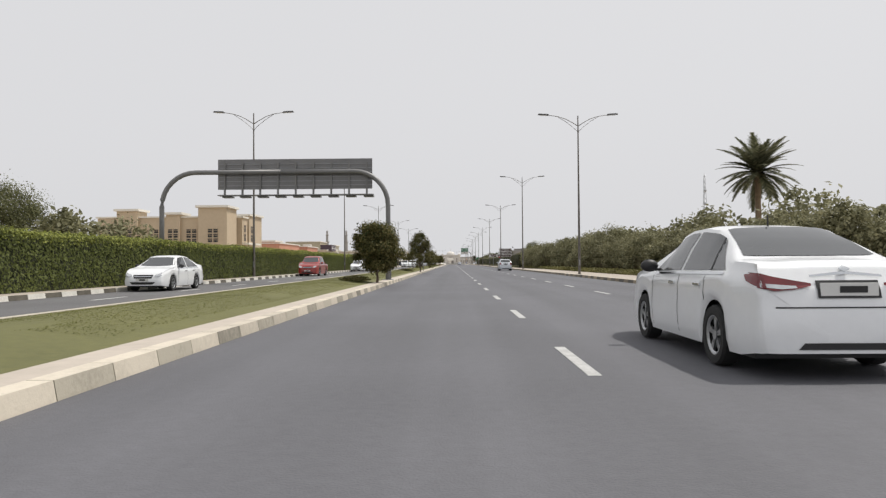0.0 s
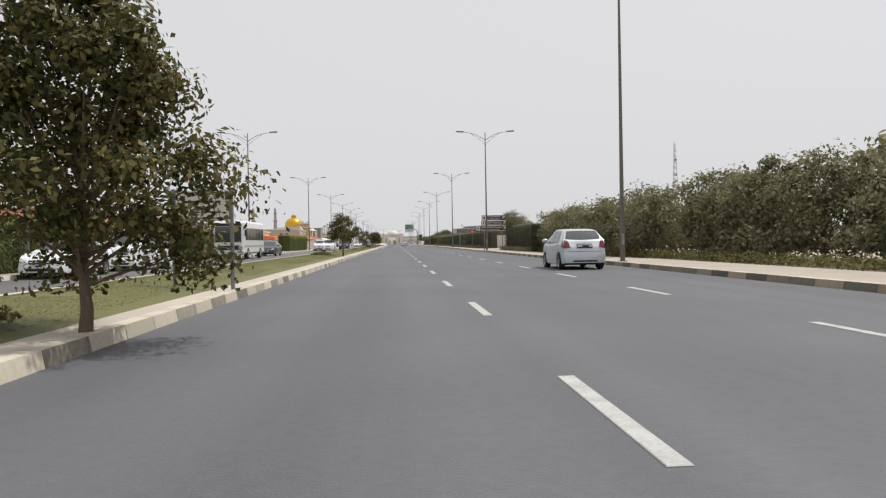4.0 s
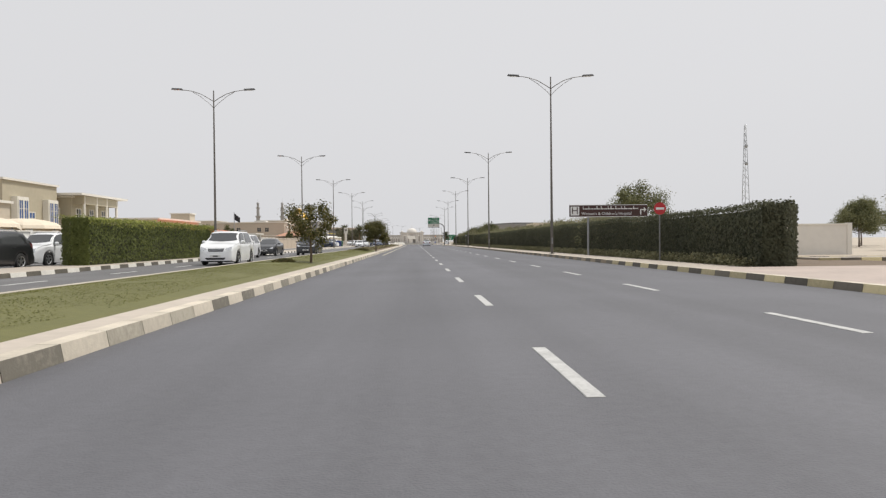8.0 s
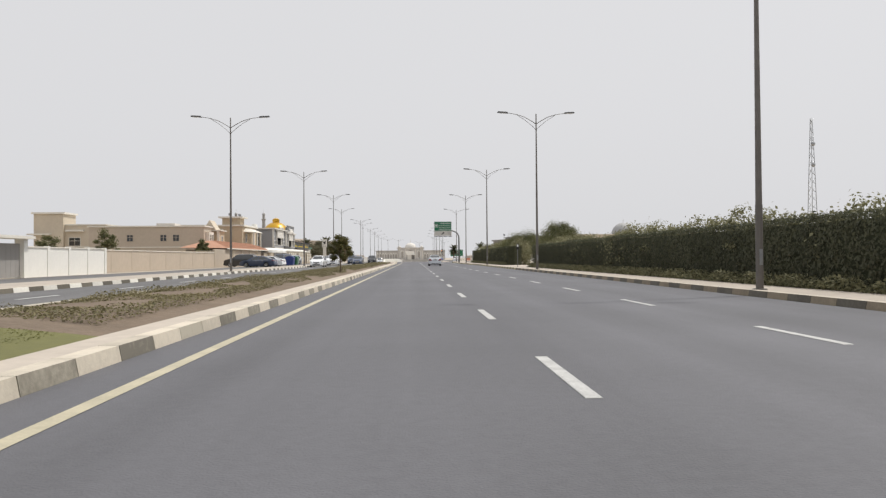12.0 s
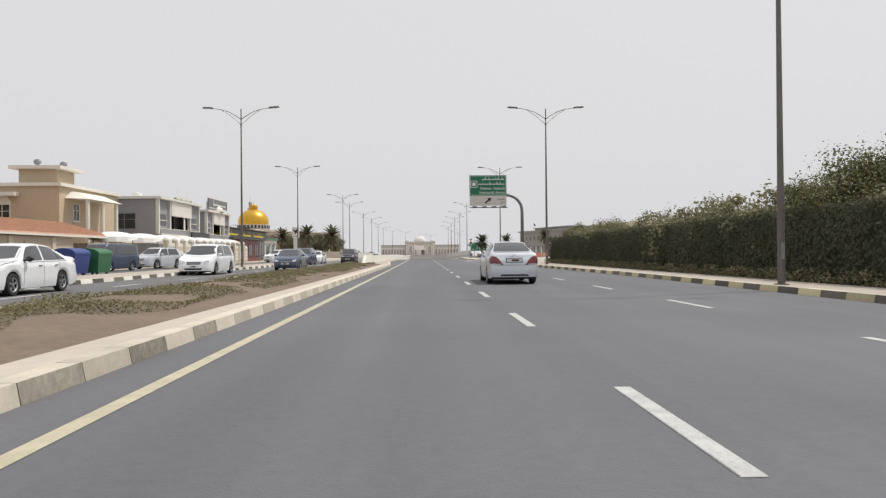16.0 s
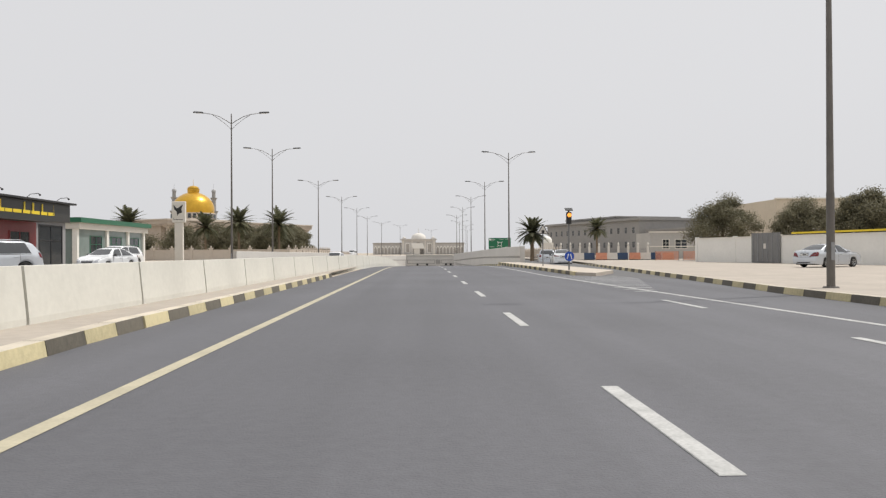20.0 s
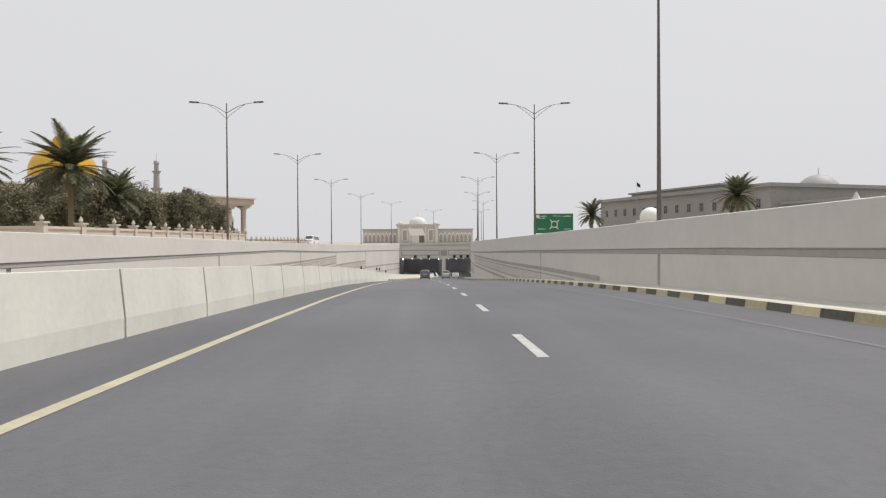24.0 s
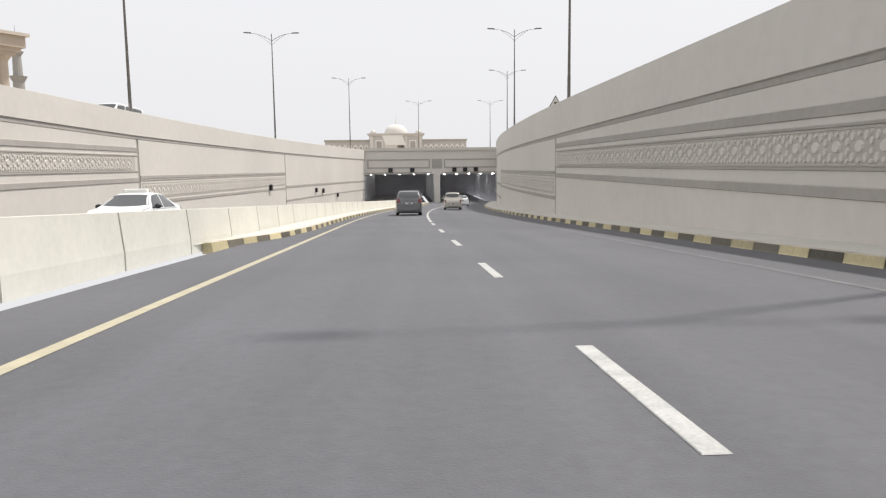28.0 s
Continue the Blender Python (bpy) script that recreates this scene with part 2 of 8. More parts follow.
# dusty brown-green leaf, paled further to paint distance haze
M_GARDENB = leaf_mat("hazed_brown_green_leaf", (0.135, 0.13, 0.082), (0.26, 0.24, 0.155), 0.3)
M_HEDGE = leaf_mat("clipped_hedge_leaf", (0.07, 0.076, 0.044), (0.125, 0.128, 0.078), 0.2)
M_HEDGE_L = leaf_mat("light_hedge_leaf", (0.1, 0.122, 0.036), (0.18, 0.205, 0.06), 0.18)
# lighter leaf colour that paints sunlight on the hedge tops
M_HEDGE_SUNLIT = leaf_mat("sunlit_hedge_top_leaf", (0.22, 0.25, 0.05), (0.38, 0.4, 0.11), 0.3)
M_WILD = leaf_mat("dusty_tree_leaf", (0.185, 0.185, 0.1), (0.34, 0.325, 0.19), 0.4)
M_CORE = mat("dark_hedge_core", (0.04, 0.046, 0.022), 0.95, var=0.4, scale=2)
M_FLOWER = leaf_mat("yellow_green_groundcover", (0.12, 0.125, 0.04), (0.23, 0.215, 0.085))
M_FROND = leaf_mat("palm_frond", (0.08, 0.088, 0.05), (0.17, 0.168, 0.1))
M_GOLD = mat("golden_dome_tiles", (0.62, 0.36, 0.035), 0.32, 0.55, var=0.18, scale=0.8, spec=0.6)
M_MOSQUE = mat("tan_mosque_stone", (0.46, 0.395, 0.33), 0.85, var=0.1, scale=0.3, bump=0.1, bscale=10)
M_GREYDOME = mat("grey_dome", (0.34, 0.34, 0.34), 0.6, var=0.12, scale=0.3)
M_UNIV = mat("grey_brown_stone", (0.3, 0.291, 0.28), 0.8, var=0.12, scale=0.15)
M_TUNNEL = mat("dark_tunnel_lining", (0.3, 0.3, 0.32), 0.8, var=0.2, scale=0.5)
M_GATEB = mat("pale_grey_render", (0.44, 0.425, 0.4), 0.85, var=0.1, scale=0.3, bump=0.1, bscale=20)
M_LAMP = mat("lamp_lens", (0.75, 0.76, 0.75), 0.3, var=0.05)
M_ORANGE = mat("orange_plastic", (0.75, 0.2, 0.07), 0.5, var=0.15, scale=2)
M_NET = mat("faded_orange_net", (0.62, 0.27, 0.17), 0.7, var=0.2, scale=3)
M_RED = mat("red_panel", (0.5, 0.03, 0.035), 0.45, var=0.12, scale=1)
M_MAROON = mat("dark_red_shop_front", (0.17, 0.02, 0.022), 0.4, var=0.15, scale=1)
M_YELLOW = mat("yellow_letters", (0.8, 0.6, 0.03), 0.5, var=0.05)
M_SIGNBLK = mat("black_shop_fascia", (0.03, 0.03, 0.028), 0.4, var=0.2, scale=1)
M_SIGNPU = mat("purple_sign_sheet", (0.07, 0.045, 0.06), 0.4, var=0.12, scale=1)
M_PETROL = mat("green_station_panel", (0.02, 0.13, 0.07), 0.4, var=0.1, scale=1)
M_TENT = mat("cream_fabric", (0.66, 0.58, 0.46), 0.8, var=0.1, scale=0.8)
M_BLUE = mat("blue_sign_sheet", (0.01, 0.07, 0.42), 0.4, var=0.05)
M_BLUED = mat("dark_blue_board", (0.03, 0.06, 0.13), 0.4, var=0.1, scale=1)
M_GLASSG = mat("green_tinted_glass", (0.2, 0.25, 0.24), 0.15, var=0.2, scale=0.8, spec=0.7)
M_TEAL = mat("teal_car_paint", (0.1, 0.42, 0.36), 0.3, var=0.03, coat=0.6)
M_AMBER = glow_mat("amber_signal_lens", (1.0, 0.35, 0.05), 1.2)
M_TUBE = glow_mat("tunnel_lamp_and_fill", (1.0, 0.98, 0.95), 22.0)
M_BIN = mat("green_bin_plastic", (0.03, 0.14, 0.06), 0.5, var=0.15, scale=2)
M_BINB = mat("blue_bin_plastic", (0.025, 0.05, 0.2), 0.5, var=0.15, scale=2)
M_FLAGB = mat("dark_flag_cloth", (0.03, 0.03, 0.035), 0.8, var=0.2)

PAINT = {}


def paint(name, col, metal=0.2):
    if name not in PAINT:
        PAINT[name] = mat("car_paint_" + name, col, 0.32, metal, var=0.04, scale=1.2, coat=0.7)
    return PAINT[name]


P_WHITE = paint("white", (0.79, 0.805, 0.82), 0.0)
P_SILVER = paint("silver", (0.56, 0.59, 0.63), 0.25)
P_GREY = paint("grey", (0.1, 0.1, 0.107), 0.3)
P_BLACK = paint("black", (0.018, 0.019, 0.022), 0.1)
P_NAVY = paint("navy", (0.03, 0.05, 0.1), 0.2)
P_RED = paint("red", (0.3, 0.03, 0.025), 0.1)
P_CHAMP = paint("champagne", (0.38, 0.36, 0.32), 0.3)

# ---- mesh helpers ----


def mesh_ob(name, verts, faces, material, parent=None, label="", smooth=False):
    me = bpy.data.meshes.new(name)
    me.from_pydata([tuple(v) for v in verts], [], [tuple(f) for f in faces])
    for m in material if isinstance(material, (list, tuple)) else [material]:
        me.materials.append(m)
    if smooth:
        me.shade_smooth()
    ob = new(name, me)
    if parent:
        ob.parent = parent
    if label:
        tagged(ob, label)
    return ob


def part(name, bm, material, parent, label="", smooth=False):
    me = bpy.data.meshes.new(name)
    bmesh.ops.recalc_face_normals(bm, faces=bm.faces)
    bm.to_mesh(me)
    bm.free()
    me.materials.append(material)
    if smooth:
        me.shade_smooth()
    ob = new(name, me)
    if parent:
        ob.parent = parent
    if label:
        tagged(ob, label)
    return ob


def share(ob, m, parent=None):
    """Another object on the same mesh."""
    o = ob.copy()
    scene.collection.objects.link(o)
    if parent:
        o.parent = parent
    o.matrix_basis = m
    return o


def thing(name, label, category, at=(0, 0, 0), rz=0.0, group="", kind=""):
    e = new(name)
    e.matrix_basis = pose(*at, 0, 0, rz)
    return tagged(e, label, category, group, kind)


def bm_box(bm, x0, x1, y0, y1, z0, z1, bevel=0.0):
    r = bmesh.ops.create_cube(bm, size=1.0, matrix=Matrix.Translation(((x0 + x1) / 2, (y0 + y1) / 2, (z0 + z1) / 2)) @ Matrix.Diagonal((abs(x1 - x0), abs(y1 - y0), abs(z1 - z0), 1)))
    if bevel:
        es = list({e for v in r["verts"] for e in v.link_edges})
        bmesh.ops.bevel(bm, geom=es, offset=bevel, segments=1, affect="EDGES", profile=0.5)
    return bm


def box(name, x0, x1, y0, y1, z0, z1, material, parent=None, label="", bevel=0.0):
    return part(name, bm_box(bmesh.new(), x0, x1, y0, y1, z0, z1, bevel), material, parent, label)


def bm_cyl(bm, r1, r2, z0, z1, x=0.0, y=0.0, seg=12, caps=True):
    bmesh.ops.create_cone(bm, cap_ends=caps, segments=seg, radius1=r1, radius2=r2, depth=z1 - z0, matrix=Matrix.Translation((x, y, (z0 + z1) / 2)))
    return bm


def cyl(name, r1, r2, z0, z1, material, parent=None, label="", x=0.0, y=0.0, seg=12):
    return part(name, bm_cyl(bmesh.new(), r1, r2, z0, z1, x, y, seg), material, parent, label, smooth=False)


def bm_tube(bm, pts, radii, seg=8):
    """A round tube along points."""
    rings = []
    pts = [Vector(p) for p in pts]
    for i, p in enumerate(pts):
        d = (pts[min(i + 1, len(pts) - 1)] - pts[max(i - 1, 0)]).normalized()
        side = d.orthogonal().normalized() if abs(d.z) > 0.99 else d.cross(Vector((0, 0, 1))).normalized()
        up = side.cross(d)
        r = radii[i] if isinstance(radii, (list, tuple)) else radii
        rings.append([bm.verts.new(p + (side * math.cos(a) + up * math.sin(a)) * r) for a in [2 * math.pi * k / seg for k in range(seg)]])
    for a, b in zip(rings, rings[1:]):
        for k in range(seg):
            bm.faces.new((a[k], a[(k + 1) % seg], b[(k + 1) % seg], b[k]))
    bm.faces.new(rings[0][::-1])
    bm.faces.new(rings[-1])
    return bm


def tube(name, pts, radii, material, parent=None, label="", seg=8):
    return part(name, bm_tube(bmesh.new(), pts, radii, seg), material, parent, label, smooth=True)


def bm_dome(bm, r, h, z, x=0.0, y=0.0, seg=24, rings=8, onion=0.0):
    prev = None
    for i in range(rings + 1):
        a = math.pi / 2 * i / rings
        rr, zz = r * math.cos(a) * (1 + onion * math.sin(2 * a)), z + h * math.sin(a)
        if i == rings:
            top = bm.verts.new((x, y, zz))
            for k in range(seg):
                bm.faces.new((prev[k], prev[(k + 1) % seg], top))
        else:
            ring = [bm.verts.new((x + rr * math.cos(2 * math.pi * k / seg), y + rr * math.sin(2 * math.pi * k / seg), zz)) for k in range(seg)]
            if prev:
                for k in range(seg):
                    bm.faces.new((prev[k], prev[(k + 1) % seg], ring[(k + 1) % seg], ring[k]))
            prev = ring
    return bm


def text_part(name, words, size, material, parent, m, align="LEFT"):
    cu = bpy.data.curves.new(name, "FONT")
    cu.body, cu.size, cu.extrude, cu.align_x, cu.align_y = words, size, 0.004, align, "CENTER"
    cu.resolution_u = 2
    tmp = bpy.data.objects.new(name, cu)
    scene.collection.objects.link(tmp)
    dg = bpy.context.evaluated_depsgraph_get()
    me = bpy.data.meshes.new_from_object(tmp.evaluated_get(dg))
    bpy.data.objects.remove(tmp)
    me.materials.clear()
    me.materials.append(material)
    ob = new(name, me)
    ob.parent = parent
    ob.matrix_basis = m
    return ob


FACE_US = Matrix.Rotation(radians(90), 4, "X")  # text upright, read when looking along +y

# ---- lie of the road ----
ZKEY = [(-200, 0), (416, 0), (428, -0.1), (438, -0.25), (448, -0.42), (458, -0.64), (468, -0.93), (478, -1.3), (488, -1.72), (498, -2.2), (509, -2.73), (519, -3.27), (530, -3.85), (560, -5.35), (600, -7.3), (640, -9.2), (670, -10.1), (720, -10.4), (760, -10.4)]
PORTAL = 662.0


def rz(y):
    """Height of the carriageway."""
    return float(np.interp(y, [k[0] for k in ZKEY], [k[1] for k in ZKEY]))


def bend(y):
    """The carriageway swings to the right before the tunnel."""
    return 0.00088 * max(0.0, min(y, PORTAL) - 560.0) ** 2


def strip(name, ys, left, right, zf, material, parent=None, label="", kind="structure", category=""):
    """A ribbon between two edges given as functions of y."""
    v, f = [], []
    for y in ys:
        v += [(left(y), y, zf(y, 0)), (right(y), y, zf(y, 1))]
    for i in range(len(ys) - 1):
        f.append((2 * i, 2 * i + 1, 2 * i + 3, 2 * i + 2))
    ob = mesh_ob(name, v, f, material, parent)
    if not parent:
        tagged(ob, label, category or name.split("_")[0], kind=kind)
    return ob


def span(a, b, step):
    n = max(1, round((b - a) / step))
    return [a + (b - a) * i / n for i in range(n + 1)]

# ---- ground and carriageways ----
KL, KR = -3.15, 9.05  # kerb feet of the near carriageway
ML = -7.9  # far edge of the median
OL = -13.65  # far kerb of the oncoming carriageway
TL, TR = -15.2, 9.0  # faces of the underpass walls
KT = 7.2  # right kerb in the underpass
T0L, T0R = 425.0, 433.0  # where the underpass walls begin


def slip_right(y):
    """Right kerb: it swings out where the exit leaves."""
    return KR - float(np.interp(y, [322, 342, 364, 385], [0, 0.7, 0.7, 0])) + min(max(0.0, y - 385) * 0.11, 6.0)


v, f = [], []
gy = [-1500, -60, 418, 418.01, *span(425, 662, 8), 662.01, 900, 4000]
for y in gy:
    inside = 418 < y <= 662
    a, b = (TL - 0.3 + bend(y) * 0.9, TR + 0.3 + bend(y)) if inside else (0.0, 0.0)
    v += [(-2500, y, -0.03), (a, y, -0.03), (b, y, -0.03), (2500, y, -0.03)]
for i in range(len(gy) - 1):
    k = 4 * i
    f += [(k, k + 1, k + 5, k + 4), (k + 2, k + 3, k + 7, k + 6)]
tagged(mesh_ob("ground", v, f, M_SAND), "pale sandy ground around the road", "ground", kind="structure")


def right_edge(y):
    if y < 400:
        return slip_right(y)
    return KT + bend(y)


def left_edge(y):
    return KL if y < 355 else (KL - min((y - 355) * 0.05, 1.1) + bend(y))


road = strip("road", [-120, *span(-60, 320, 20), *span(322, 400, 6), 400.01, *span(404, 730, 4)], left_edge, right_edge, lambda y, s: rz(y) + 0.004, M_ASPHALT, label="grey asphalt carriageway with dashed lane lines", category="road")
strip("slip_road", span(345, 620, 5), lambda y: KT if y < 433 else TR + 0.9 + bend(y), slip_right, lambda y, s: -0.004, M_ASPHALT2, label="asphalt exit lane beside the underpass", category="road")
strip("oncoming_road", [-120, *span(-60, 350, 20), *span(355, 730, 5)], lambda y: OL if y < 420 else TL + bend(y) * 0.9, lambda y: ML - 0.3 if y < 350 else -6.0 + min((y - 350) * 0.02, 1.2) + bend(y), lambda y, s: rz(y) + 0.002, M_ASPHALT2, label="asphalt oncoming carriageway", category="road")

# lane lines: each dash is a piece of its own
dash_v = [(-0.07, 0, 0), (0.07, 0, 0), (0.07, 2.3, 0), (-0.07, 2.3, 0), (-0.065, 0.01, 0.006), (0.065, 0.01, 0.006), (0.065, 2.29, 0.006), (-0.065, 2.29, 0.006)]
dash_f = [(4, 5, 6, 7), (0, 1, 5, 4), (1, 2, 6, 5), (2, 3, 7, 6), (3, 0, 4, 7)]
first_dash = None
lane_lines = thing("lane_lines", "worn white dashed lane lines painted on the asphalt", "road marking", kind="structure")
for lane_x, y0, y1 in ((1.4, 4.0, 563.0), (5.3, 7.0, 385.0), (-11.2, 5.0, 420.0)):
    y = y0
    while y < y1:
        slope = math.degrees(math.atan2(rz(y + 2.3) - rz(y), 2.3))
        m = pose(lane_x + bend(y), y, rz(y) + 0.007, slope, 0, -math.degrees(math.atan2(bend(y + 1) - bend(y), 1)))
        if first_dash is None:
            first_dash = mesh_ob("dash", dash_v, dash_f, M_WHITE_LINE, lane_lines)
            first_dash.matrix_basis = m
        else:
            share(first_dash, m, lane_lines)
        y += 7.05


def line(name, ys, xf, w, material, zoff=0.008, label=""):
    strip(name, ys, lambda y: xf(y) - w / 2, lambda y: xf(y) + w / 2, lambda y, s: rz(y) + zoff, material, label=label, category="road marking")


line("yellow_edge_line", [*span(205, 400, 30), *span(404, 650, 4)], lambda y: KL + 0.7 - (min((y - 355) * 0.004, 0.25) if y > 355 else 0) + bend(y), 0.15, M_YELLOW_LINE, label="faded yellow edge line along the median")
line("right_edge_line", [*span(344, 400, 8), *span(404, 436, 4)], lambda y: 5.6 + bend(y) + max(0, (400 - y)) * 0.045, 0.14, M_WHITE_LINE, label="worn white line dividing off the exit lane")
line("faded_edge_line", span(436, 650, 4), lambda y: 5.6 + bend(y), 0.12, M_WORN_LINE, label="almost worn away white edge line in the underpass")
line("solid_lane_line", span(565, 650, 4), lambda y: 1.4 + bend(y), 0.14, M_WHITE_LINE, label="solid white lane line before the tunnel")
line("far_edge_line", [*span(-60, 415, 30)], lambda y: ML - 0.75, 0.13, M_YELLOW_LINE, label="faded yellow edge line of the oncoming lanes")
# hatched gore before the island
gore = thing("gore_hatching", "white painted hatching before the traffic island", "road marking", kind="structure")
bar = mesh_ob("stripe", [(-0.12, 0, 0), (0.12, 0, 0), (0.12, 1.0, 0.0), (-0.12, 1.0, 0.0), (0, 0.5, 0.004)], [(0, 1, 4), (1, 2, 4), (2, 3, 4), (3, 0, 4)], M_WHITE_LINE, gore)
bar.matrix_basis = pose(5.75, 386.6, 0.006, 0, 0, -96) @ Matrix.Diagonal((0.7, 0.6, 1, 1))
for i in range(1, 13):
    share(bar, pose(5.75, 386.6 + i * 1.05, 0.006, 0, 0, -96) @ Matrix.Diagonal((0.7, min(0.6 + i * 0.26, 3.0), 1, 1)), gore)

# ---- kerbs ----


def verge_edge(y):
    """The verge beside the barrier opens out from nothing to its full width."""
    return float(np.interp(y, [546, 548, 552, 557], [-4.65, -4.35, -3.7, -3.4])) + bend(y)


def kerb_block(name, material, parent, w=0.28, h=0.17):
    bm = bmesh.new()
    bm_box(bm, 0, w, 0.0, 0.985, -0.1, h)
    bm.verts.ensure_lookup_table()
    for vtx in bm.verts:
        if vtx.co.x < 0.01 and vtx.co.z > 0:
            vtx.co.x += 0.05
    ob = part(name, bm, material, parent)
    ob.data.materials.append(M_KERB_C)
    for p in ob.data.polygons:
        p.material_index = 1 if p.normal.z > 0.8 else 0
    return ob


def kerb(name, label, y0, y1, xf, side, mats, near, joined_zf=None, block=1.0):
    """A run of kerbstones. side=1: the road is on the left of the stone. near: stretch built stone by stone."""
    top = thing(name, label, "kerb", kind="structure")
    proto = [kerb_block("kerbstone", m, top) for m in mats]
    used = [False] * len(mats)
    vs, fs, ids = [], [], []
    base = [v.co.copy() for v in proto[0].data.vertices]
    basef = [tuple(p.vertices) for p in proto[0].data.polygons]
    n = int((y1 - y0) / block)
    for i in range(n):
        y = y0 + i * block
        k = i % len(mats)
        m = Matrix.Translation((xf(y), y, rz(y))) @ Matrix.Rotation(math.atan2(rz(y + 1) - rz(y), 1), 4, "X") @ Matrix.Rotation(-math.atan2(xf(y + 0.5) - xf(y - 0.5), 1), 4, "Z") @ Matrix.Diagonal((side, block, 1, 1))
        if near[0] <= y < near[1]:
            if not used[k]:
                proto[k].matrix_basis = m
                used[k] = True
            else:
                share(proto[k], m, top)
        else:
            o = len(vs)
            vs += [m @ c for c in base]
            fs += [tuple(a + o for a in p) for p in basef]
            ids += [len(mats) if q.normal.z > 0.8 else k for q in proto[0].data.polygons]
    for k, u in enumerate(used):
        if not u:
            bpy.data.objects.remove(proto[k])
    if vs:
        rest = mesh_ob("kerbstones", vs, fs, [*mats, M_KERB_C], top)
        tagged(rest, kind="stuff")
        rest.data.polygons.foreach_set("material_index", ids)
    return top


kerb("kerb_1", "faded pale and dark painted median kerb", -20, 360, lambda y: left_edge(y), -1, (M_KERB_C, M_KERB_D), (20, 300))
kerb("kerb_8", "yellow and black painted median kerb", 360, 400, lambda y: left_edge(y), -1, (M_KERB_Y, M_KERB_B), (360, 400))
kerb("kerb_2", "faded yellow, shade-browned and dark painted kerb along the pavement", -20, 148, slip_right, 1, (M_KERB_R, M_KERB_B), (30, 148))
kerb("kerb_9", "yellow and black painted kerb at the side entrance", 148, 180, slip_right, 1, (M_KERB_Y, M_KERB_B), (148, 180))
kerb("kerb_10", "faded yellow, shade-browned and dark painted kerb below the hedge", 180, 280, slip_right, 1, (M_KERB_R, M_KERB_B), (180, 200))
kerb("kerb_11", "yellow and black painted kerb along the footway", 280, 400, slip_right, 1, (M_KERB_Y, M_KERB_B), (280, 330))
kerb("kerb_3", "worn pale kerb on the far side of the median", -20, 356, lambda y: ML - 0.3, 1, (M_KERB_C, M_KERB_C), (70, 100))
kerb("kerb_4", "white and black painted kerb of the oncoming lanes", -20, 424, lambda y: OL, -1, (M_KERB_W, M_KERB_B), (210, 370))
kerb("kerb_5", "yellow and black painted kerb in the underpass", 436, 655, lambda y: KT + bend(y), 1, (M_KERB_Y, M_KERB_B), (445, 640))
kerb("kerb_6", "yellow and black painted kerb below the median barrier", 547, 655, verge_edge, -1, (M_KERB_Y, M_KERB_B), (547, 655))
kerb("kerb_7", "yellow and dark kerb beyond the exit lane", 400, 560, lambda y: slip_right(y), 1, (M_KERB_Y, M_KERB_B), (400, 470))

# ---- median ----


med = thing("median", "grassed central strip between pale kerbs", "median", kind="structure")
xs = [KL - 0.28, KL - 0.7, KL - 1.0, -5.2, -6.4, -7.2, ML]
zs = [0.165, 0.165, 0.19, 0.3, 0.3, 0.2, 0.165]
for nm, ya, yb, ma in (("lawn", -60, 226, M_GRASS), ("soil_bed", 226, 352, M_SOIL)):
    v, f = [], []
    ys = span(ya, yb, 2.0)
    for y in ys:
        for x, z in zip(xs[1:], zs[1:]):
            v.append((x, y, z + 0.05 * noise.noise((x * 0.6, y * 0.35, 3.0)) * (1 if z > 0.17 else 0)))
    w = len(xs) - 1
    for i in range(len(ys) - 1):
        for j in range(w - 1):
            k = i * w + j
            f.append((k, k + 1, k + w + 1, k + w))
    mesh_ob(nm, v, f, ma, med, smooth=True)
strip("paver_edge", span(-60, 352, 20), lambda y: KL - 0.7, lambda y: KL - 0.28, lambda y, s: 0.168, M_PAVER, med)
# concrete apron in front of the barrier
strip("median_apron", span(352, 430, 3), lambda y: -6.2, lambda y: left_edge(y) - 0.28, lambda y, s: rz(y) + 0.16, M_PAVER, label="pale paved strip before the barrier", category="paving")


def scatter(name, pts, normals, size, material, parent=None, label="", category="", aspect=1.6, jitter=0.8, seed=1, kind="stuff", keep=True):
    """Many small leaf quads at the given places (numpy arrays), turned about the given normals."""
    rng = np.random.default_rng(seed)
    n = len(pts)
    d = normals + rng.normal(0, jitter, (n, 3))
    d /= np.linalg.norm(d, axis=1, keepdims=True) + 1e-9
    a = np.cross(d, rng.normal(0, 1, (n, 3)))
    a /= np.linalg.norm(a, axis=1, keepdims=True) + 1e-9
    b = np.cross(d, a)
    s = size * rng.uniform(0.6, 1.35, (n, 1))
    a, b = a * s * aspect / 2, b * s / 2
    quad = np.stack([pts - a, pts - b * 0.9 + d * s * 0.12, pts + a, pts + b * 0.9 + d * s * 0.12], 1).reshape(-1, 3)
    me = bpy.data.meshes.new(name)
    me.vertices.add(4 * n)
    me.loops.add(4 * n)
    me.polygons.add(n)
    me.vertices.foreach_set("co", quad.ravel())
    me.loops.foreach_set("vertex_index", np.arange(4 * n))
    me.polygons.foreach_set("loop_start", np.arange(0, 4 * n, 4))
    me.update(calc_edges=True)
    me.materials.append(material)
    ob = new(name, me)
    if parent:
        ob.parent = parent
    return tagged(ob, label, category, kind=kind)


rng0 = np.random.default_rng(5)
n = 260000
p = np.stack([rng0.uniform(-7.8, -4.25, n), 20 + 206 * rng0.random(n), np.zeros(n)], 1)


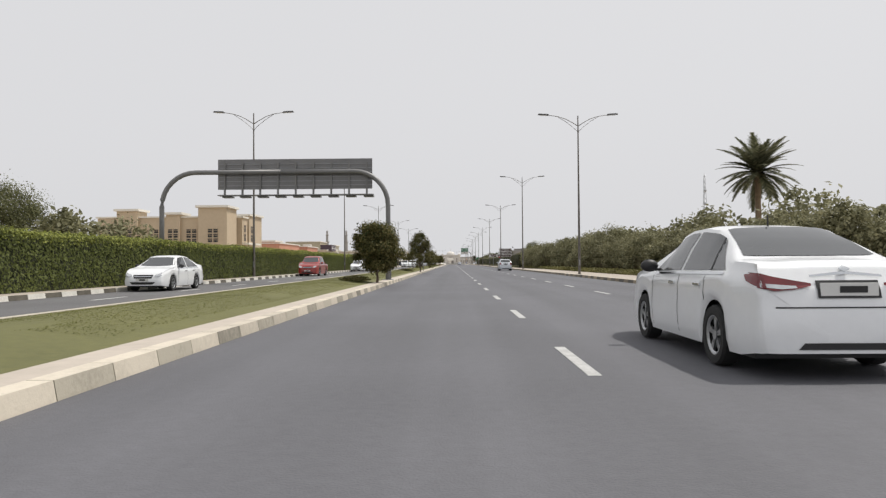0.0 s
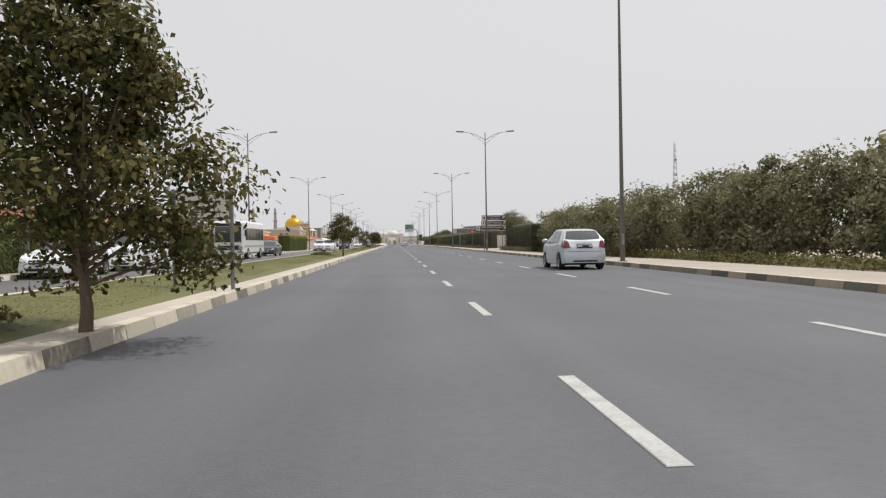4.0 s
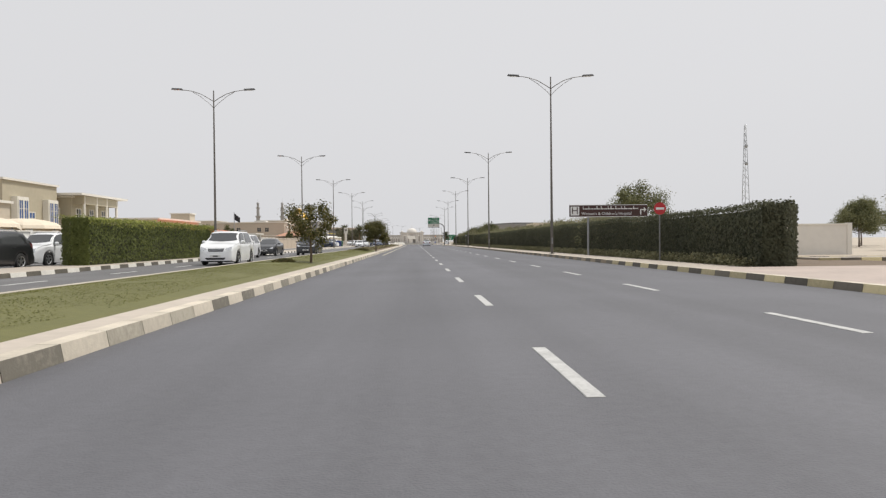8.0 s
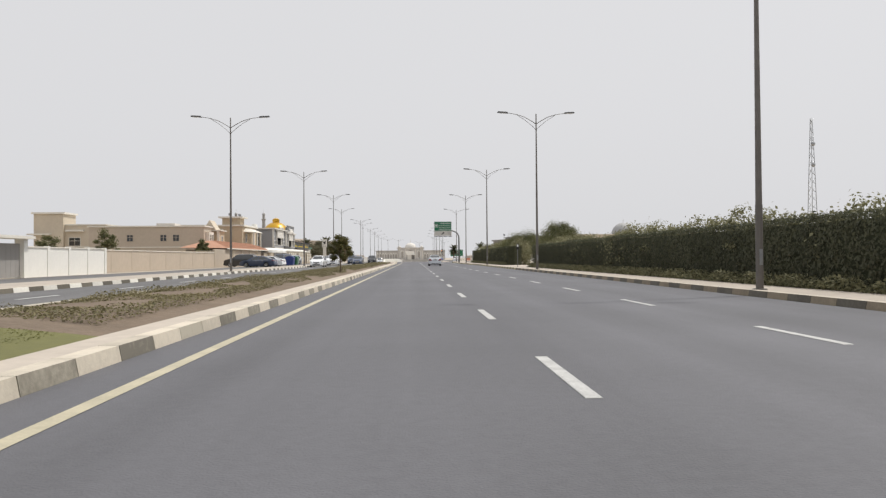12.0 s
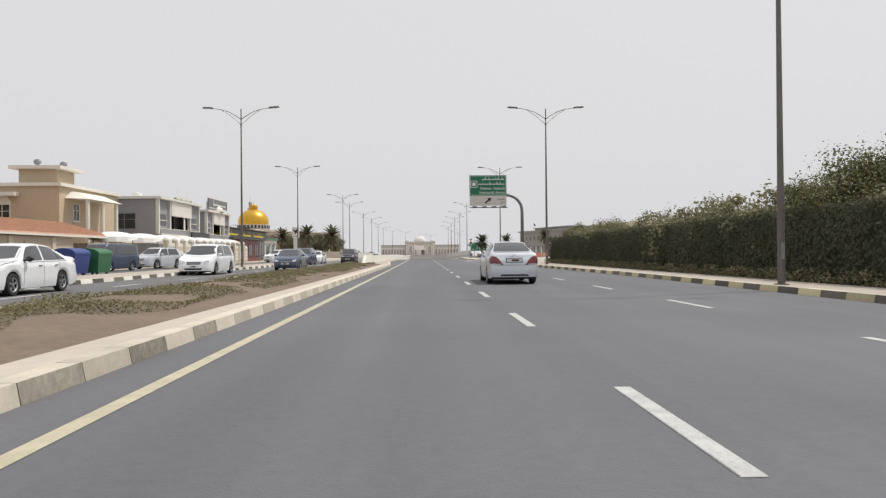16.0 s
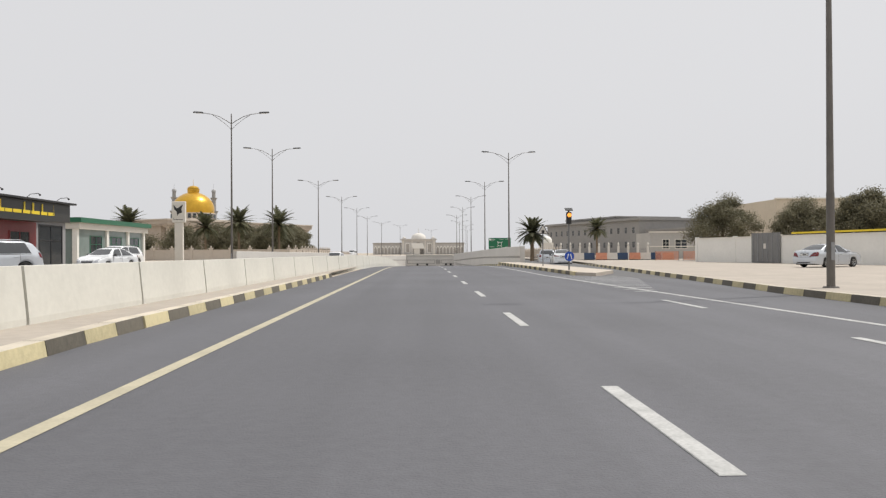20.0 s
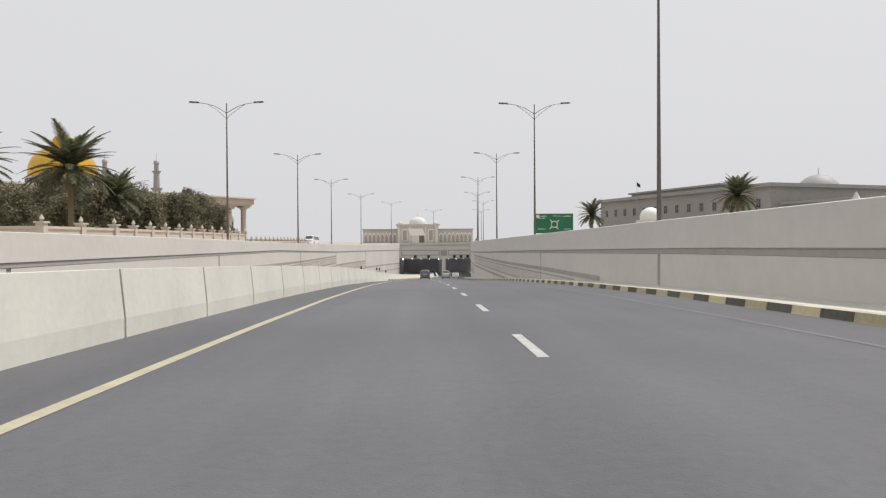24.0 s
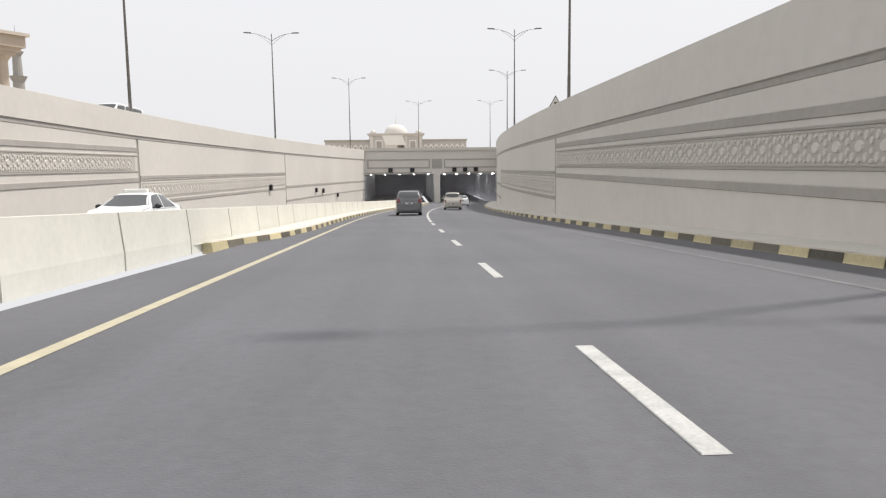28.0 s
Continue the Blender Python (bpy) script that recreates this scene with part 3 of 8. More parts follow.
def median_z(q):
    base = np.interp(q[:, 0], [-7.9, -7.2, -6.4, -5.2, -4.15, -3.85], [0.165, 0.2, 0.3, 0.3, 0.19, 0.165])
    fade = np.interp(q[:, 0], [-7.9, -7.2, -4.15, -3.85], [0, 1, 1, 0])
    return base + 0.05 * fade * np.array([noise.noise((a[0] * 0.6, a[1] * 0.35, 3.0)) for a in q])


p[:, 2] = median_z(p) + 0.006
scatter("grass", p, np.tile([[0.0, -0.1, 1.0]], (n, 1)), 0.02, M_BLADE, label="short dry green grass on the median", category="grass", seed=2, jitter=0.2)
n = 150000
p = np.stack([rng0.uniform(-7.6, -4.3, n), 227 + 124 * rng0.random(n), np.zeros(n)], 1)
patch_h = np.array([noise.noise((a[0] * 0.8, a[1] * 0.45, 7.0)) for a in p])
keep_it = patch_h > -0.12
p, patch_h = p[keep_it], patch_h[keep_it]
p[:, 2] = median_z(p) + (0.04 + 0.3 * np.minimum(patch_h, 0.5)) * rng0.random(len(p))
scatter("median_shrubs", p, np.tile([[0.0, 0.0, 1.0]], (len(p), 1)), 0.038, M_SCRUB, label="low scrubby plants in the brown median soil", category="plants", seed=3, jitter=0.45)

# ---- pavements ----
def foot_edge(y):
    """Back edge of the footway: it narrows beside the clipped hedges."""
    return max(12.2 - float(np.interp(y, [110, 116, 354, 358], [0, 1.1, 1.1, 0])), slip_right(y) + (3.2 if y > 385 else 2.0))


strip("pavement_1", span(-60, 560, 5), lambda y: slip_right(y) + 0.28, foot_edge, lambda y, s: 0.155, M_PAVER, label="beige paved footway beside the road", category="pavement")
strip("pavement_2", span(-60, 424, 10), lambda y: -17.2, lambda y: OL - 0.28, lambda y, s: 0.155, M_PAVER, label="pale footway beside the oncoming lanes", category="pavement")
for ya, yb in ((20, 154), (170, 288), (303, 357)):
    strip("planting_strip", span(ya, yb, 5), foot_edge, lambda y: 18.5, lambda y, s: 0.12 + 0.04 * s, M_SOIL, label="soil strip planted along the hedge", category="planting bed")
strip("parking_lane", span(150, 424, 10), lambda y: -24.0, lambda y: -17.2, lambda y, s: 0.02, M_ASPHALT2, label="asphalt parking lane before the houses", category="parking")
strip("side_street_right", span(154, 170, 3), lambda y: 9.3, lambda y: 60, lambda y, s: 0.165, M_PAVER2, label="paved side entrance between hedges", category="street")
strip("side_entrance", span(287, 304, 4), foot_edge, lambda y: 60, lambda y, s: 0.148, M_PAVER, label="pale paved side entrance before the compound wall", category="paving")
strip("forecourt", span(357, 470, 5), foot_edge, lambda y: 60, lambda y, s: 0.02, M_PAVER, label="pale paved yard beside the exit lane", category="paving")

# ---- barrier between the carriageways ----


def bx(y):
    return -5.7 + float(np.interp(y, [358, 395, 425, 700], [0, 0.2, 1.3, 1.3])) + bend(y) * 0.97 + (0.0 if y < 500 else -float(np.interp(y, [500, 530, 700], [0, 0.6, 0.6])))


barrier = thing("median_barrier", "pale concrete safety barrier between the carriageways", "barrier", kind="structure")
prof = [(-0.21, 0.0), (-0.21, 0.1), (-0.18, 0.4), (-0.14, 0.8), (0.14, 0.8), (0.18, 0.4), (0.21, 0.1), (0.21, 0.0)]
y = 354.9
while y < 656:
    h0, run = (1.0, 3.85) if y > 356 else (0.12, 2.7)
    v = []
    for yy, hh in ((y + 0.02, h0), (y + run - 0.05, 1.0)):
        v += [(bx(yy) + a, yy, rz(yy) + 0.0 + b * hh + ((0.15 + 0.03 * (yy > 424)) if b > 0 else -0.05)) for a, b in prof]
    f = [(i, i + 1, i + 9, i + 8) for i in range(7)] + [tuple(range(7, -1, -1)), tuple(range(8, 16))]
    mesh_ob("barrier_section", v, f, M_CONC2, barrier)
    y += run

# ---- underpass walls ----


def top_r(y):
    return float(np.interp(y, [433, 445, 475, 500, 560, 610, 662], [1.65, 1.65, 1.45, 1.25, 0.8, 0.5, 0.0]))


def top_l(y):
    return float(np.interp(y, [425, 470, 500, 530, 600, 662], [1.3, 1.2, 0.98, 0.65, 0.2, 0.0]))


JOINTS = (474.0, 501.0, 536.6, 571.8, 611.0)
# stone bands in each bay: lower edge, upper edge, fall per metre
LEVEL_BANDS = ((-1.82, -1.55, 0.0), (-2.06, -1.97, 0.0), (-2.95, -2.86, 0.0), (-3.52, -3.26, 0.0))
MID_BANDS = ((-3.42, -3.2, -0.0068), (-3.53, -3.47, -0.0068), (-4.93, -4.7, -0.0115))
END_BANDS = ((-5.28, -4.98, -0.012), (-6.8, -6.58, -0.0115))


def drop(y):
    """The stone bands fall only slightly along the wall."""
    return float(np.interp(y, [480, 500, 520, 540, 571, 662], [0.5, 0.34, 0.12, 0.0, -0.05, -1.2]))


def ledge_r(y):
    return float(np.interp(y, [433, 470, 501, 522, 543, 572, 662], [0.75, 0.45, 0.0, -0.33, -0.7, -1.1, -2.0]))


def ledge_l(y):
    return float(np.interp(y, [425, 480, 523, 539, 571, 662], [0.1, 0.0, -0.12, -0.4, -0.95, -1.8]))


def wall_run(name, label, y0, xf, topf, side, ledge):
    """A retaining wall in long bays: concrete face, coping, painted ledge shade, recessed joints, grey stone bands."""
    w = thing(name, label, "retaining wall", kind="structure")
    edges = [y0, *JOINTS, PORTAL]
    for y, ye in zip(edges, edges[1:]):
        ys = span(y + 0.16, ye - 0.16, 3.0)
        v, f = [], []
        for yy in ys:
            x, lo, hi = xf(yy), rz(yy) - 0.3, topf(yy)
            v += [(x, yy, lo), (x, yy, hi), (x + side * 0.45, yy, hi), (x + side * 0.45, yy, lo)]
        for i in range(len(ys) - 1):
            k = 4 * i
            f += [(k, k + 1, k + 5, k + 4), (k + 1, k + 2, k + 6, k + 5), (k + 2, k + 3, k + 7, k + 6)]
        f += [(0, 1, 2, 3), (4 * len(ys) - 4, 4 * len(ys) - 3, 4 * len(ys) - 2, 4 * len(ys) - 1)]
        mesh_ob("wall_panel", v, f, M_WALLC, w)
        # the recessed joint at the far end of the bay, and the coping running on over it
        v = []
        for yy in (ye - 0.16, ye + 0.16):
            x = xf(yy)
            v += [(x + side * 0.05, yy, rz(yy) - 0.3), (x + side * 0.05, yy, ledge(yy) - 0.2), (x + side * 0.4, yy, ledge(yy) - 0.2), (x + side * 0.4, yy, rz(yy) - 0.3)]
            v += [(x, yy, ledge(yy) - 0.2), (x, yy, topf(yy)), (x + side * 0.45, yy, topf(yy)), (x + side * 0.45, yy, ledge(yy) - 0.2)]
        if ye < PORTAL:
            mesh_ob("joint_strip", v, [(0, 1, 9, 8), (4, 5, 13, 12), (5, 6, 14, 13), (6, 7, 15, 14), (4, 12, 15, 7)], M_WALLD, w)

        def band(nm, zlo, zhi, proud, ma, ext=0.0):
            ok = [yy for yy in ys if zlo(yy) > rz(yy) + 0.12]
            if len(ok) < 2:
                return
            if ext:
                ok = [ok[0] - ext, *ok[1:-1], ok[-1] + ext - 0.004]
            v2, f2 = [], []
            for yy in ok:
                x = xf(yy)
                v2 += [(x, yy, zlo(yy)), (x - side * proud, yy, zlo(yy) + 0.02), (x - side * proud, yy, zhi(yy) - 0.02), (x, yy, zhi(yy))]
            for i in range(len(ok) - 1):
                k = 4 * i
                f2 += [(k, k + 1, k + 5, k + 4), (k + 1, k + 2, k + 6, k + 5), (k + 2, k + 3, k + 7, k + 6)]
            f2 += [(0, 1, 2, 3), (4 * len(ok) - 4, 4 * len(ok) - 3, 4 * len(ok) - 2, 4 * len(ok) - 1)]
            mesh_ob(nm, v2, f2, ma, w)

        band("coping", ledge, lambda q: topf(q) - 0.001, 0.07, M_WALLC, 0.16)
        # dark strip that paints the coping's shadow on the wall
        band("ledge_band", lambda q: ledge(q) - 0.2, lambda q: ledge(q) - 0.004, 0.02, M_WALLD, 0.16)
        for lo, hi, fall in LEVEL_BANDS if y < 571 else MID_BANDS if y < 610 else END_BANDS:
            if y < 571:
                band("stone_band", lambda q, lo=lo: lo + drop(q), lambda q, hi=hi: hi + drop(q), 0.035, M_WALLD)
            else:
                band("stone_band", lambda q, lo=lo, fall=fall: lo + fall * (q - y), lambda q, hi=hi, fall=fall: hi + fall * (q - y), 0.035, M_WALLD)
    return w


wall_r = wall_run("wall_right", "beige concrete underpass wall with grey stone bands", T0R, lambda y: TR + bend(y), top_r, 1, ledge_r)
wall_l = wall_run("wall_left", "sunlit cream underpass wall with raised bands", T0L, lambda y: TL + bend(y) * 0.9, top_l, -1, ledge_l)
strip("underpass_walkway", span(434, 660, 4), lambda y: KT + 0.28 + bend(y), lambda y: TR + bend(y), lambda y, s: rz(y) + 0.155, M_CONC, label="pale raised walkway below the underpass wall", category="pavement")
strip("underpass_verge", [*span(546, 557, 1), *span(558, 656, 4)], lambda y: bx(y) + 0.2, lambda y: verge_edge(y) - 0.2, lambda y, s: rz(y) + 0.155, M_CONC, label="pale concrete strip beside the barrier", category="pavement")


def lattice(parent, xf, side, y0, y1, level, hgt):
    """Carved rosettes: an octagon ringed by petals, small cells between, beads along both borders."""
    cells = [(0.0, 0.0, 0.15, 0.17, 8), (0.0, 0.335, 0.075, 0.085, 5), (0.0, -0.335, 0.075, 0.085, 5), (0.375, 0.13, 0.062, 0.115, 6), (0.375, -0.13, 0.062, 0.115, 6)]
    cells += [(a * 0.205, b * 0.275, 0.075, 0.14, 8) for a in (-1, 1) for b in (-1, 1)] + [(0.375, b * 0.37, 0.055, 0.06, 6) for b in (-1, 1)]
    cells += [(i * 0.094 - 0.33, b * 0.468, 0.036, 0.02, 4) for i in range(8) for b in (-1, 1)]
    v, f = [], []
    yy = y0
    while yy < y1:
        for u, w, ru, rw, n in cells:
            cy = yy + u
            cz = level(cy) + w * hgt
            if cz - rw * hgt < rz(cy) + 0.2:
                continue
            o = len(v)
            for q, d in ((1.0, 0.005), (0.8, 0.045)):
                for k in range(n):
                    a = 2 * math.pi * (k + 0.5) / n + (math.pi / 2 if w < 0 and n == 5 else 0)
                    y = cy + math.cos(a) * ru * q
                    v.append((xf(y) - side * d, y, cz + math.sin(a) * rw * hgt * q))
            f += [(o + k, o + (k + 1) % n, o + n + (k + 1) % n, o + n + k) for k in range(n)] + [tuple(range(o + n, o + 2 * n))]
        yy += 0.75
    ob = mesh_ob("relief_pattern", v, f, M_WALLC, parent, "carved rosette relief panel")
    tagged(ob, kind="stuff")
    ys = [q for q in span(y0 - 0.4, y1 + 0.3, 3.0) if level(q) - hgt / 2 > rz(q) + 0.2]
    v, f = [], []
    for q in ys:
        v += [(xf(q) - side * 0.006, q, level(q) - hgt * 0.5), (xf(q) - side * 0.006, q, level(q) + hgt * 0.5)]
    f = [(2 * i, 2 * i + 1, 2 * i + 3, 2 * i + 2) for i in range(len(ys) - 1)]
    # darker sheet between the rosettes, groove shade put into its colour
    mesh_ob("relief_ground", v, f, M_WALLE, parent)


for w, xf, side, start in ((wall_r, lambda y: TR + bend(y), 1, 502), (wall_l, lambda y: TL + bend(y) * 0.9, -1, 510)):
    for a, b in ((start, 536), (537.4, 571)):
        lattice(w, xf, side, a, b, lambda y: drop(y) - 2.46, 0.78)
    lattice(w, xf, side, 572.6, 610.4, lambda y: -4.11 - 0.009 * (y - 571.8), 0.95)
for y, z in ((604.0, -4.95), (626.3, -6.05), (630.5, -6.28), (640.0, -7.3)):
    wl = thing("wall_lamp", "small dark lamp box fixed to the underpass wall", "wall lamp", (TL + bend(y) * 0.9, y, z), group="wall lamps")
    box("housing", 0.04, 0.3, -0.3, 0.3, -0.3, 0.3, M_BLACK, wl, bevel=0.03)
    box("bracket", 0.0, 0.04, -0.12, 0.12, -0.12, 0.12, M_STEEL, wl)

# ---- tunnel portal ----
PX0, PX1, PZ = TL + bend(PORTAL) * 0.9 + 0.0, TR + bend(PORTAL), rz(PORTAL)
portal = thing("tunnel_portal", "cream concrete tunnel portal with two dark openings", "tunnel portal", kind="structure")
OPEN_TOP = PZ + 5.3
MIDX = 6.4
box("header_beam", PX0, PX1, PORTAL, PORTAL + 1.2, OPEN_TOP, -0.3, M_WALLC, portal)
box("coping", PX0, PX1, PORTAL - 0.25, PORTAL + 1.3, -0.3, 0.25, M_CONC, portal)
box("pier_block", MIDX - 0.95, MIDX + 0.95, PORTAL - 0.08, PORTAL, OPEN_TOP + 1.0, OPEN_TOP + 2.75, M_WALLD, portal)
box("pier", MIDX - 0.55, MIDX + 0.55, PORTAL, PORTAL + 1.2, PZ - 0.3, OPEN_TOP, M_WALLC, portal)
for a, b in ((PX0 + 0.5, MIDX - 1.3), (MIDX + 1.3, PX1 - 0.5)):
    zc = OPEN_TOP + 1.9
    box("panel_frame_top", a, b, PORTAL - 0.06, PORTAL, zc + 0.6, zc + 0.85, M_WALLD, portal)
    box("panel_frame_bottom", a, b, PORTAL - 0.06, PORTAL, zc - 0.85, zc - 0.6, M_WALLD, portal)
    box("panel_frame_side", a, a + 0.25, PORTAL - 0.06, PORTAL, zc - 0.597, zc + 0.597, M_WALLD, portal)
    box("panel_frame_side", b - 0.25, b, PORTAL - 0.06, PORTAL, zc - 0.597, zc + 0.597, M_WALLD, portal)
    box("lintel_band", a - 0.3, b + 0.3, PORTAL - 0.05, PORTAL, OPEN_TOP + 0.02, OPEN_TOP + 0.35, M_WALLD, portal)
for x in (-2.2, 1.8, 9.6, 11.6, 13.6):
    sig = thing("lane_signal", "small dark lane control signal over the tunnel mouth", "lane signal", (x, PORTAL - 0.3, OPEN_TOP + 0.75), group="lane signals")
    box("housing", -0.4, 0.4, -0.15, 0.15, -0.4, 0.4, M_BLACK, sig, bevel=0.04)
    box("visor", -0.36, 0.36, -0.3, -0.152, 0.32, 0.36, M_BLACK, sig)
    box("bracket", -0.05, 0.05, 0.15, 0.3, -0.1, 0.1, M_STEEL, sig)
tube_thing = thing("tunnel", "dark road tunnel interior", "tunnel", kind="structure")
for a, b in ((PX0, MIDX - 0.55), (MIDX + 0.55, PX1)):
    box("side_wall", a - 0.3, a, PORTAL + 0.01, PORTAL + 48, PZ - 1, OPEN_TOP + 0.3, M_TUNNEL, tube_thing)
    box("side_wall", b, b + 0.3, PORTAL + 0.01, PORTAL + 48, PZ - 1, OPEN_TOP + 0.3, M_TUNNEL, tube_thing)
    box("roof", a, b, PORTAL + 1.2, PORTAL + 48, OPEN_TOP + 0.002, OPEN_TOP + 0.3, M_TUNNEL, tube_thing)
    # made-up closing wall, added so the lamps light the interior to flat grey
    box("end_wall", a, b, PORTAL + 48, PORTAL + 48.4, PZ - 1, OPEN_TOP, M_TUNNEL, tube_thing)
    for q in range(5):
        xl = a + 1 + (b - a - 2) * q / 4
        # front row under the lintel; rows at 20 and 38 m added as fill light
        for yl in (2, 20, 38):
            box("ceiling_lamp", xl - 0.09, xl + 0.09, PORTAL + yl, PORTAL + yl + 2.4, OPEN_TOP - 0.12, OPEN_TOP - 0.05, M_TUBE, tube_thing, "lit white tunnel lamp, doubling as fill for the interior")

# ---- lamp posts ----


def lamp_post():
    p = thing("street_lamp", "tall dark double-arm street lamp on the kerb", "street lamp", group="street lamps")
    cyl("base_plate", 0.2, 0.18, 0.0, 0.04, M_POLE, p, seg=10)
    cyl("pole_foot", 0.1, 0.096, 0.04, 2.4, M_POLE, p, seg=12)
    cyl("pole", 0.088, 0.042, 2.4, 12.3, M_POLE, p, seg=12)
    cyl("collar", 0.06, 0.06, 11.0, 11.12, M_POLE, p, seg=10)
    box("service_door", -0.045, 0.045, -0.108, -0.094, 0.7, 1.15, M_STEEL, p)
    for s in (-1, 1):
        tube("arm", [(s * 0.03, 0, 11.5), (s * 0.35, 0, 11.72), (s * 0.9, 0, 12.04), (s * 1.5, 0, 12.24), (s * 2.2, 0, 12.35)], [0.028, 0.028, 0.026, 0.024, 0.022], M_POLE, p, seg=6)
        tube("brace", [(s * 0.03, 0, 11.06), (s * 0.4, 0, 11.42), (s * 0.95, 0, 11.86), (s * 1.5, 0, 12.2)], 0.017, M_POLE, p, seg=6)
        bm = bmesh.new()
        bm_box(bm, -0.42, 0.42, -0.13, 0.13, -0.055, 0.055)
        for vtx in bm.verts:
            if vtx.co.x * s > 0:
                vtx.co.y *= 0.6
            if vtx.co.z > 0:
                vtx.co.y *= 0.7
                vtx.co.x *= 0.85
        bmesh.ops.transform(bm, verts=bm.verts, matrix=Matrix.Translation((s * 2.6, 0, 12.4)) @ Matrix.Rotation(-s * 0.06, 4, "Y"))
        head = part("lamp_head", bm, M_LAMPHEAD, p)
        box("lens", s * 2.6 - 0.22, s * 2.6 + 0.22, -0.085, 0.085, 12.325, 12.34, M_LAMP, head)
    return p


LAMP_R = [(9.6, 15.5, 12.2), (9.5, 64.4, 11.95), (9.5, 107.2, 12.5), (9.5, 150.9, 12.2), (9.65, 196.0, 12.3), (9.5, 236.2, 12.05), (9.5, 271.2, 12.02), (9.55, 308.7, 12.4), (9.5, 345.0, 12.27), (10.2, 384.8, 12.4), (9.45, 445.2, 12.17), (9.45, 475.3, 11.94), (9.5, 506.8, 12.25), (9.7, 539.3, 12.14), (9.8, 571.5, 11.95), (12.58, 609.5, 11.92), (17.0, 645.0, 12.0)]
LAMP_L = [(-14.7, 20.0, 12.2), (-14.86, 64.2, 12.34), (-14.71, 107.8, 12.4), (-14.59, 151.0, 12.28), (-14.45, 199.8, 12.2), (-14.05, 237.6, 11.9), (-14.05, 272.4, 11.93), (-14.06, 309.1, 12.21), (-14.35, 345.5, 12.43), (-16.8, 384.3, 12.6), (-15.33, 424.3, 12.38), (-16.0, 442.9, 12.28), (-15.51, 472.8, 11.91), (-15.76, 505.5, 12.1), (-15.91, 538.9, 12.02), (-16.12, 573.9, 11.85), (-14.1, 611.0, 11.75), (-9.27, 659.3, 12.56), (4.0, 700.0, 12.0), (21.0, 700.0, 12.0)]
lamp = None
for i, (x, y, h) in enumerate(LAMP_R + LAMP_L):
    m = pose(x, y, 0.155 if y < 424 else -0.03, 0, 0, random.uniform(-3, 3)) @ Matrix.Diagonal((1, 1, h / 12.35, 1))
    if lamp is None:
        lamp = lamp_post()
        lamp.matrix_basis = m
    else:
        copy_thing(lamp, m @ Matrix.Diagonal((1, 1, 12.35 / LAMP_R[0][2], 1)))

# ---- planting ----


def ball_points(rng, n, r, centre, shell=0.55):
    d = rng.normal(0, 1, (n, 3))
    d /= np.linalg.norm(d, axis=1, keepdims=True)
    q = rng.uniform(shell, 1.0, (n, 1)) ** 0.6
    return np.array(centre) + d * q * np.array(r), d


def tree(name, label, x, y, height, width, leaf, n=3200, leaf_size=0.16, trunk_h=0.32, seed=1, clumps=9, z=0.2, lean=0.0, core=0.15, cone=0.0):
    rng = np.random.default_rng(seed)
    t = thing(name, label, "tree", (x, y, z))
    th = height * trunk_h
    r0 = 0.013 * height + 0.016
    bm = bmesh.new()
    bm_tube(bm, [(0, 0, -0.25), (0.03, 0.02, th * 0.4), (lean * 0.3, 0.03, th), (lean * 0.6, 0.0, height * 0.62)], [r0 * 1.3, r0, r0 * 0.8, r0 * 0.3], 8)
    part("trunk", bm, M_BARK, t, smooth=True)
    pts, nor = [], []
    limbs = bmesh.new()
    for k in range(clumps):
        a = 2.39996 * k + rng.uniform(-0.5, 0.5)
        lvl = (k + rng.uniform(0, 1)) / clumps
        spread = math.sin(math.pi * min(1, 0.25 + 0.68 * lvl)) ** 0.7
        rad = width * 0.5 * rng.uniform(0.3, 0.88) * spread
        c = (lean + math.cos(a) * rad, math.sin(a) * rad, th + (height - th) * (0.08 + 0.78 * lvl) + rng.uniform(-0.04, 0.04) * height)
        rr = width * rng.uniform(0.09, 0.19) * (0.9 if clumps < 14 else 1.0)
        p, d = ball_points(rng, int(n * 0.9 / clumps), (rr, rr, rr * 0.75), c, 0.0)
        p += rng.normal(0, rr * 0.16, p.shape)
        pts.append(p)
        nor.append(d + [0, 0, 0.4])
        bm_tube(limbs, [(lean * 0.45, 0, th * 0.85 + 0.3 * height * lvl), (c[0] * 0.5, c[1] * 0.5, (th + c[2]) / 2 + 0.1 * height * lvl), (c[0] * 0.95, c[1] * 0.95, c[2])], [r0 * 0.38, r0 * 0.22, r0 * 0.09], 5)
    p, d = ball_points(rng, int(n * core), (width * 0.36, width * 0.36, (height - th) * 0.36), (lean, 0, th + (height - th) * 0.5), 0.0)
    pts.append(p)
    nor.append(d)
    part("branch_frame", limbs, M_BARK, t)
    pts, nor = np.concatenate(pts), np.concatenate(nor)
    pts[:, 2] = np.maximum(pts[:, 2], th * 0.75)
    pts[:, :2] *= (1 + 0.2 * (cone > 0) - cone * np.clip((pts[:, 2:] - th) / (height - th), 0, 1))
    scatter("crown", pts, nor, leaf_size, leaf, t, kind="", seed=seed, jitter=0.6)
    return t


MED = "round leafy tree on the grassed median"
